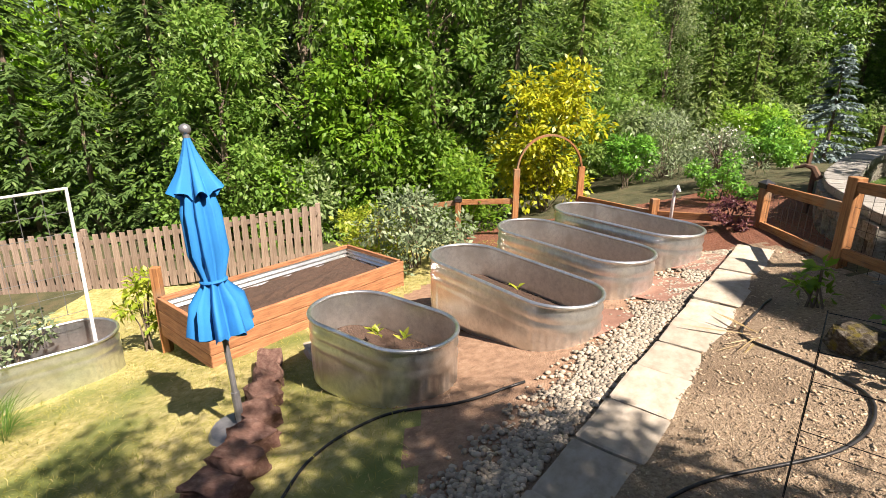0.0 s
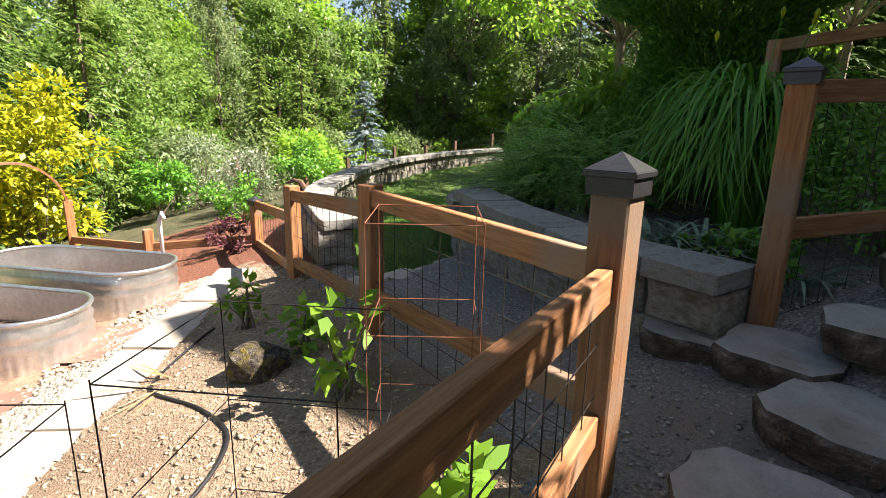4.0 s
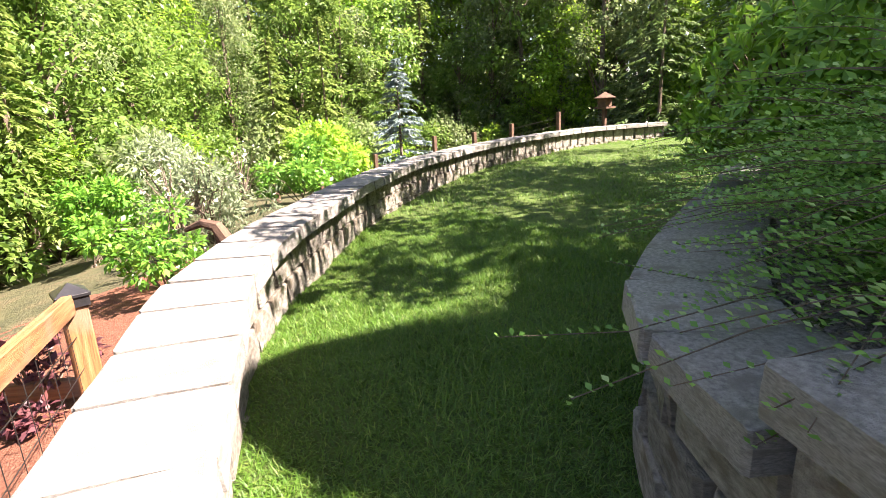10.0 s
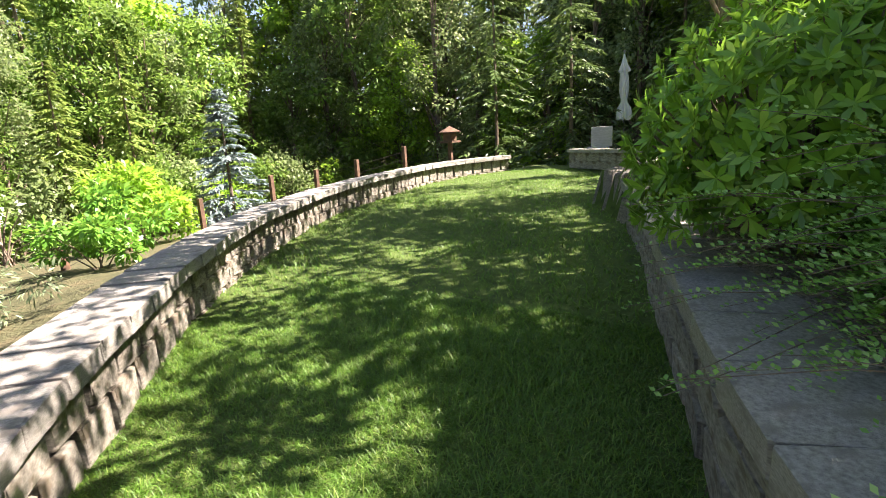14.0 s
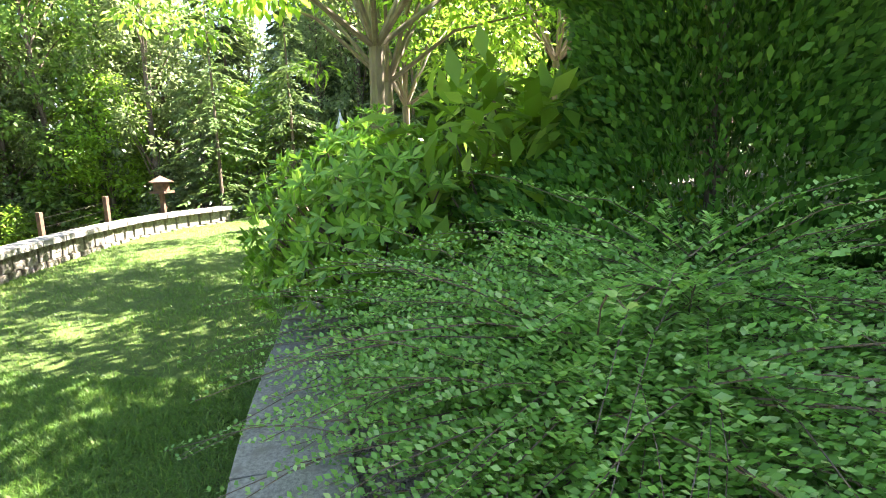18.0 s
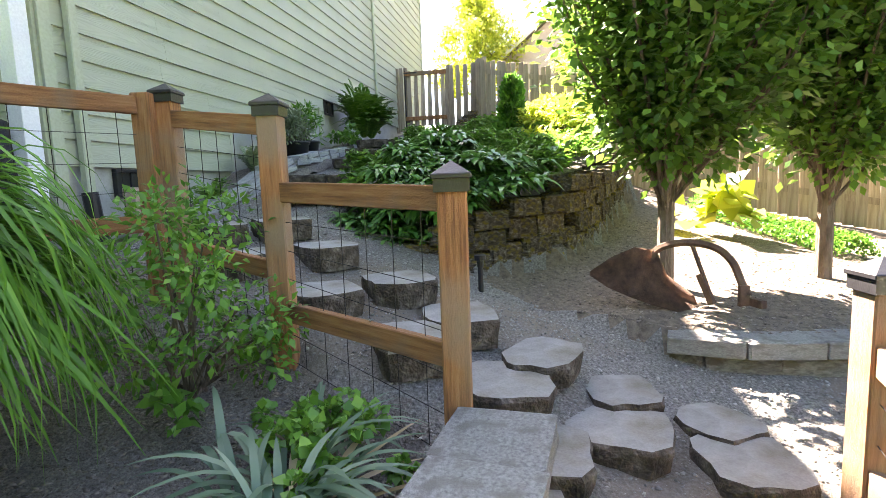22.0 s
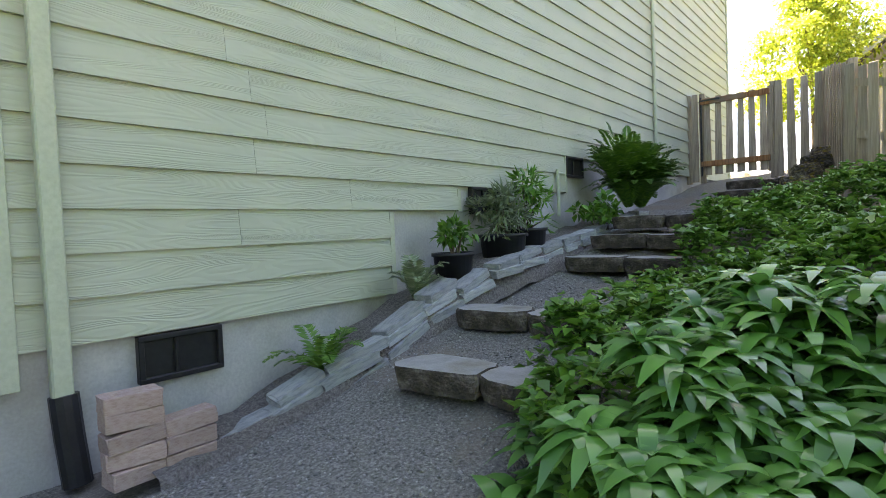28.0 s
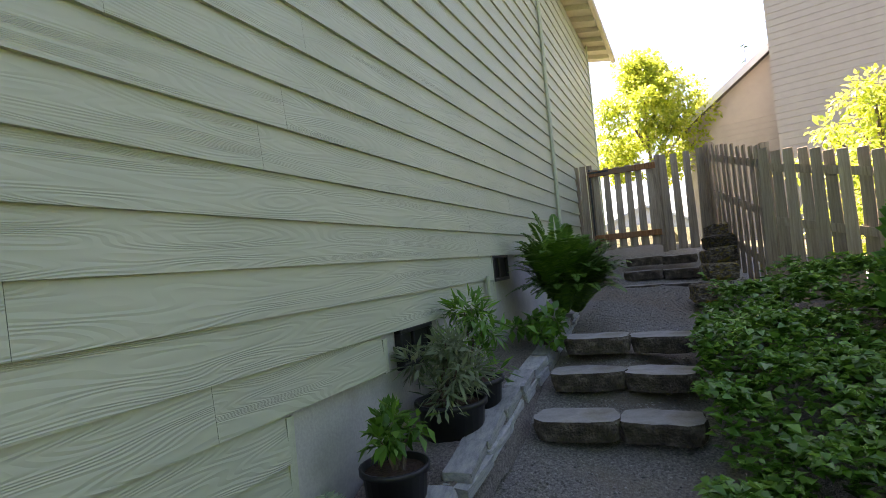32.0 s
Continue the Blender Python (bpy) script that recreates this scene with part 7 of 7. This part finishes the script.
bush("pot_plant", "tall green leafy stems in a black pot", 4.45, 7.2, 3.04, 0.42, 0.65, 420, 0.13, "l_ground", 82, 18, 0.22, "plant")
fern(6.4, 6.95, 3.25, 120, 1.45, 5, "large bright green fern beside the house", "l_fern", 0.95, "large_fern")
fern(6.55, 6.85, 3.25, 90, 1.25, 6, "large bright green fern beside the house", "l_fern", 0.8, "large_fern")
bush("shade_plants", "low leafy weeds below the large fern", 5.7, 7.0, 3.1, 0.6, 0.3, 260, 0.1, "l_ground", 83, 12, 0.6, "weed")
fern(6.9, 4.0, 2.8, 12, 0.9, 8, "pale sunlit fern in front of the fence", "l_sage", 0.9)


# ---- beyond the gate ----
def feature_tree(name, label, x, y, h, s, n, size, mat, seed, crown_from=0.3):
    t = thing(name, label, "tree", pose(x, y, 2.5))
    tm, (co, q) = tree_meshes(seed, h, s, n, size, crown_from, 70, 0.8, 0.1)
    put("trunk", tm, t)
    put("crown", mesh_np("crown", co, q, [M[mat]]), t)


feature_tree("yellow_maple", "round-headed sunlit yellow-green maple beyond the gate", 21.9, 6.5, 8.2, 2.3, 20000, 0.15, "l_yellowtree", 30, 0.5)
feature_tree("street_tree", "sunlit yellow-green shrub by the neighbour's wall", 12.6, 2.5, 3.7, 1.5, 6000, 0.12, "l_lime", 31, 0.1)
young_cedar(46, 0.3, 20, 3.4, 120, "l_conifer", "tall dark conifer far beyond the gate")
young_cedar(52, 3.5, 16, 3.4, 121, "l_conifer", "tall dark conifer far beyond the gate")

for k, (x, y, z) in enumerate([(-10.4, 5.4, 0.0), (-12.0, 6.4, 0.0), (-9.7, 5.0, -0.1)]):
    bush("flowering_plant", "tall wild plant topped with small white flowers", x, y, G(x, y) + 0.5, 0.9, 0.7, 46, 0.05, "l_flower", 600 + k, 30, 0.9, "wild flower")

# ---- smaller things ----
M["cloth"] = surf("weed_cloth", [(0.17, 0.085, 0.06), (0.27, 0.15, 0.11)], 9, 0.9, 0.3, 120, dist=0.006)
def tomato_cage(x, y, ang, s, h, mat):
    z = gz(x, y)
    t = thing("tomato_cage", "square tomato cage of rusty wire", "plant cage", pose(x, y, z, 0, 0, ang), "tomato cages")
    for sx, sy in ((-1, -1), (1, -1), (1, 1), (-1, 1)):
        bm = bmesh.new()
        add_tube(bm, [(sx * s / 2, sy * s / 2, -0.1), (sx * s / 2, sy * s / 2, h)], 0.0016, 5)
        part("upright", bm, M[mat], t)
    for k in range(3):
        zz = h * (0.36 + 0.315 * k)
        for (ax, ay), (bx, by) in (((-1, -1), (1, -1)), ((1, -1), (1, 1)), ((1, 1), (-1, 1)), ((-1, 1), (-1, -1))):
            bm = bmesh.new()
            add_tube(bm, [(ax * s / 2, ay * s / 2, zz), (bx * s / 2, by * s / 2, zz)], 0.0016, 5)
            part("ring_bar", bm, M[mat], t)


tomato_cage(-1.7, 1.28, 51, 0.36, 0.86, "wire")
tomato_cage(-1.47, 1.85, 42, 0.42, 0.84, "wire")
tomato_cage(-1.6, 2.38, 48, 0.3, 0.95, "rebar")
for k, (x, y, h) in enumerate([(-2.46, 2.62, 0.62), (-3.11, 2.74, 0.32), (-1.34, 2.26, 0.5), (-3.9, 2.75, 0.35)]):
    bush("tomato_plant", "young tomato plant inside a wire cage", x, y, gz(x, y), 0.26, h, 60, 0.1, "l_bright", 300 + k, 9, 0.6, "vegetable")
for k, (x, y) in enumerate([(-1.7, 0.5), (-3.6, 2.2)]):
    strap_clump("dead_leaves", "flattened straw-coloured leaves on the soil", x, y, gz(x, y) + 0.01, 14, 0.5, 0.02, 0.1, 0.08, "l_tan" if k else "l_iris", 0.1, 400 + k)


def hose(name, label, pts, r, mat):
    line = smooth_line(pts, 0.08)
    z = ground_z(line[:, 0], line[:, 1])
    bm = bmesh.new()
    add_tube(bm, [(x, y, zz + r) for (x, y), zz in zip(line, z)], r, 7)
    tagged(put(name, bm_mesh(name, bm, M[mat], True)), label, "hose")


hose("garden_hose", "black irrigation hose lying on the soil", [(-1.5, 0.1), (-1.95, 0.62), (-2.2, 1.1), (-2.25, 1.7), (-2.55, 2.1), (-3.0, 2.15), (-3.6, 2.05), (-4.05, 2.45), (-4.2, 2.62)], 0.009, "plastic")
hose("garden_hose", "black irrigation hose lying on dry grass", [(-1.8, -1.35), (-2.3, -1.0), (-2.9, -0.85), (-3.3, -0.5), (-3.3, 0.0), (-3.45, 0.55)], 0.01, "plastic")


def trellis():
    t = thing("trellis", "white pipe trellis frame with wire mesh over a tank", "trellis")
    z = gz(-5.3, -3.6)
    A, B = (-5.35, -3.68), (-4.2, -5.1)
    bm = bmesh.new()
    add_tube(bm, [(A[0] + 0.12, A[1] + 0.05, z - 0.1), (A[0], A[1], 1.36), (B[0], B[1], 1.25), (B[0], B[1], z - 0.4)], 0.02, 8)
    part("pipe_frame", bm, M["white"], t, "white plastic pipe frame")
    wire_panel(t, A, B, 0.1, 1.34, 0.0, 1.23, 0.2, 0.003, "greypole")


trellis()
bm = bmesh.new()
wx, wy = -7.0, 3.0
wz = gz(wx, wy)
add_tube(bm, [(wx, wy, wz - 0.05), (wx + 0.02, wy, wz + 0.62), (wx + 0.05, wy + 0.02, wz + 0.68), (wx + 0.09, wy + 0.03, wz + 0.62)], 0.022, 8)
tagged(put("water_pipe", bm_mesh("water_pipe", bm, M["white"], True)), "white hooked standpipe by the garden fence", "pipe")


def picnic_table():
    t = thing("wooden_table", "weathered grey wooden table top in the lower yard", "table")
    z = 0.72
    ax, ay = -1.84, -1.4
    ux, uy = 0.88, -0.47
    for k in range(5):
        bm = bmesh.new()
        add_box(bm, (1.3, 0.138, 0.035), None, 0.004)
        o = 0.07 + 0.14 * k
        put("plank", bm_mesh("plank", bm, M["tabletop"]), t, pose(ax + ux * 0.65 - uy * (o - 0.34), ay + uy * 0.65 + ux * (o - 0.34), z, 0, 0, math.degrees(math.atan2(uy, ux)) + 0.5 * (k % 2)))
    for sx in (0.15, 1.1):
        part("leg", boxes(((0.08, 0.08, 0.7), pose(ax + ux * sx + 0.12, ay + uy * sx + 0.25, z - 0.36)), bevel=0.004), M["tabletop"], t)


picnic_table()


def litter(name, label, n, box, keep, size, flat, mat, category):
    """Small loose pieces lying on the ground: eight-sided grains, one mesh."""
    x, y = rng.uniform(box[0], box[1], n), rng.uniform(box[2], box[3], n)
    ok = keep(x, y)
    x, y = x[ok], y[ok]
    k = len(x)
    base = np.array([[1, 0, 0], [-1, 0, 0], [0, 1, 0], [0, -1, 0], [0, 0, 1], [0, 0, -1.0]])
    tri = np.array([[0, 2, 4], [2, 1, 4], [1, 3, 4], [3, 0, 4], [2, 0, 5], [1, 2, 5], [3, 1, 5], [0, 3, 5]])
    s = size[0] + (size[1] - size[0]) * rng.random((k, 1)) ** 2.5
    v = base[None] * (s * np.array([[1, 1, 1]]) * rng.uniform(0.7, 1.2, (k, 3)) * np.array([[1, flat[0], flat[1]]]))[:, None] / 2
    v = v + rng.normal(0, 1, v.shape) * s[:, None] * 0.06
    a = rng.uniform(0, 2 * PI, k)[:, None]
    v = np.stack([v[..., 0] * np.cos(a) - v[..., 1] * np.sin(a), v[..., 0] * np.sin(a) + v[..., 1] * np.cos(a), v[..., 2]], -1)
    v = v + np.stack([x, y, ground_z(x, y) + 0.25 * s[:, 0] * flat[1]], 1)[:, None]
    q = tri[None] + (np.arange(k) * 6)[:, None, None]
    tagged(put(name, mesh_np(name, v.reshape(-1, 3), q.reshape(-1, 3), [M[mat]])), label, category, kind="stuff")


on_path = lambda x, y: (side_of(FENCE, x, y) > 0.05) & ~inside(SIDE, x, y) & ~inside(FAR_BED, x, y) & ~inside(LAWN, x, y) & ~inside(MOSS_BED, x, y) & (y < 7.0)
litter("loose_gravel", "loose grey gravel over the path", 85000, (-4.2, 9.5, 1.5, 6.9), on_path, (0.008, 0.03), (0.8, 0.6), "stone", "gravel")
litter("bed_chips", "shredded bark and small stones on the bed", 30000, (-4.6, 0.0, 4.0, 7.4), lambda x, y: inside(FAR_BED, x, y), (0.01, 0.045), (0.45, 0.3), "chip", "mulch")
litter("wood_chips", "pale wood chips over the vegetable plot", 26000, (-5.6, -0.6, -0.8, 3.6), lambda x, y: (side_of(FENCE, x, y) < 0.0) & (side_of([(-6.2, 3.6), (-2.0, 0.1), (-1.2, -0.6)], x, y) > -0.1), (0.012, 0.05), (0.4, 0.25), "woodchip", "wood chips")
litter("side_litter", "twigs and bark crumbs on the bare earth", 16000, (0.0, 4.0, 0.5, 4.4), lambda x, y: inside(SIDE, x, y), (0.008, 0.04), (0.5, 0.35), "chip", "litter")

# posts along the low side of the lawn wall
for k, (x, y, top) in enumerate([(-13.9, 7.6, 0.7), (-15.4, 9.25, 0.8), (-15.8, 11.0, 0.92), (-15.6, 12.8, 1.27), (-15.3, 14.0, 1.3), (-14.4, 14.6, 1.5), (-14.0, 16.1, 1.75)]):
    t = thing("wire_post", "rusty brown post of a wire fence below the lawn", "fence post", None, "lower fence posts")
    b = gz(x, y) - 0.2
    part("post", boxes(((0.1, 0.1, top - b), pose(x, y, (top + b) / 2)), bevel=0.006), M["rust"], t)
for k, (a, b) in enumerate([((-13.9, 7.6, 0.55), (-15.4, 9.25, 0.65)), ((-15.4, 9.25, 0.65), (-15.8, 11.0, 0.78)), ((-15.8, 11.0, 0.8), (-15.6, 12.8, 1.05)), ((-15.3, 14.0, 1.15), (-14.4, 14.6, 1.35)), ((-14.4, 14.6, 1.35), (-14.0, 16.1, 1.6))]):
    bm = bmesh.new()
    for dz in (0, -0.2, -0.4):
        add_tube(bm, [(a[0], a[1], a[2] + dz), (b[0], b[1], b[2] + dz)], 0.005, 4)
    tagged(put("fence_wire", bm_mesh("fence_wire", bm, M["wire"])), "strained fence wires between the lower posts", "wire")


def feeder():
    t = thing("bird_feeder", "brown wooden bird feeder on a post by the lawn", "bird feeder")
    x, y = -12.45, 16.1
    part("post", boxes(((0.09, 0.09, 1.5), pose(x, y, 1.1)), bevel=0.004), M["rust"], t)
    part("tray", boxes(((0.4, 0.4, 0.05), pose(x, y, 1.82))), M["rust"], t)
    part("house", boxes(((0.26, 0.26, 0.24), pose(x, y, 1.96)), bevel=0.01), M["rust"], t)
    bm = bmesh.new()
    add_lathe(bm, [(0.34, 2.05), (0.34, 2.07), (0.05, 2.2), (0.0, 2.22)], 4, Matrix.Translation((x, y, 0)))
    part("roof", bm, M["rust"], t)


feeder()
# bird ornament on the lawn wall's outer side
t = thing("garden_bird", "rusty metal bird ornament behind the lawn wall", "ornament")
bm = bmesh.new()
add_tube(bm, [(-6.95, 4.75, 0.6), (-6.95, 4.75, 1.3)], 0.03, 6)
add_tube(bm, [(-6.9, 4.8, 1.2), (-6.96, 4.74, 1.34), (-7.02, 4.68, 1.36), (-7.1, 4.6, 1.32)], 0.05, 7, 0.015)
part("body", bm, M["rust"], t)

# far patio wall and chair
FAR_WALL = smooth_line([(-9.6, 17.0), (-8.6, 16.4), (-7.4, 16.0), (-6.2, 15.9)], 0.05)
wall_of_blocks("patio_wall", "low grey block wall of the far patio", FAR_WALL, lambda x, y: 1.05, lambda d: 1.5, 2, 0.4, 0.3, unit_caps, unit_blocks, 0.08, 0.02, 0.02, 1)
t = thing("patio_chair", "dark patio chair behind the far wall", "chair")
part("backrest", boxes(((0.5, 0.04, 0.5), pose(-8.9, 17.4, 1.75, -15, 0, 15)), bevel=0.01), M["tabletop"], t)
part("seat", boxes(((0.5, 0.5, 0.05), pose(-8.9, 17.15, 1.5, 0, 0, 15)), bevel=0.01), M["tabletop"], t)
for sx in (-0.2, 0.2):
    for sy in (-0.2, 0.2):
        part("leg", boxes(((0.03, 0.03, 0.35), pose(-8.9 + sx, 17.15 + sy, 1.32))), M["tabletop"], t)


def covered_grill():
    t = thing("covered_grill", "barbecue under a black fabric cover on the patio", "grill")
    x, y, z = -0.33, 7.75, 2.02
    for name, prof in (("cover_skirt", ((0.62, 0.34, 0.0), (0.6, 0.33, 0.5), (0.58, 0.32, 0.9), (0.4, 0.3, 0.95))), ("cover_hood", ((0.36, 0.29, 0.93), (0.34, 0.27, 1.16), (0.29, 0.17, 1.29), (0.1, 0.06, 1.33)))):
        bm = bmesh.new()
        rows = []
        for w, d, h in prof:
            rows.append([bm.verts.new((x + w * math.copysign(abs(math.cos(a)) ** 0.5, math.cos(a)) * random.uniform(0.95, 1.03), y + d * math.copysign(abs(math.sin(a)) ** 0.5, math.sin(a)), z + h)) for a in (2 * PI * k / 28 for k in range(28))])
        for a, b in zip(rows, rows[1:]):
            for k in range(28):
                bm.faces.new((a[k], a[(k + 1) % 28], b[(k + 1) % 28], b[k]))
        bm.faces.new(rows[-1])
        part(name, bm, M["cover"], t, "", True)


covered_grill()


# sheets of brown weed cloth between the tanks
for k, (x, y, ang) in enumerate([(-4.45, 1.15, 37), (-5.0, 1.95, 37), (-5.6, 2.65, 37)]):
    bm = bmesh.new()
    n = 8
    g = []
    for i in range(n + 1):
        row = []
        for j in range(n + 1):
            lx, ly = (i / n - 0.5) * 0.75, (j / n - 0.5) * 0.6
            px = x + lx * math.cos(radians(ang)) - ly * math.sin(radians(ang))
            py = y + lx * math.sin(radians(ang)) + ly * math.cos(radians(ang))
            row.append(bm.verts.new((px, py, gz(px, py) + 0.02 + 0.008 * math.sin(i * 1.9 + k) * math.sin(j * 1.4))))
        g.append(row)
    for i in range(n):
        for j in range(n):
            bm.faces.new((g[i][j], g[i + 1][j], g[i + 1][j + 1], g[i][j + 1]))
    tagged(put("weed_cloth", bm_mesh("weed_cloth", bm, M["cloth"], True)), "brown weed cloth pegged down between the stock tanks", "cloth", "weed cloths")
for k, (x, y) in enumerate([(-4.15, -4.0), (-3.8, -4.1), (-4.0, -3.75)]):
    strap_clump("tall_grass", "tuft of tall green grass beside the trellis tank", x, y, gz(x, y), 160, 0.5, 0.008, 0.8, 0.35, "l_grass", 0.16, 500 + k)
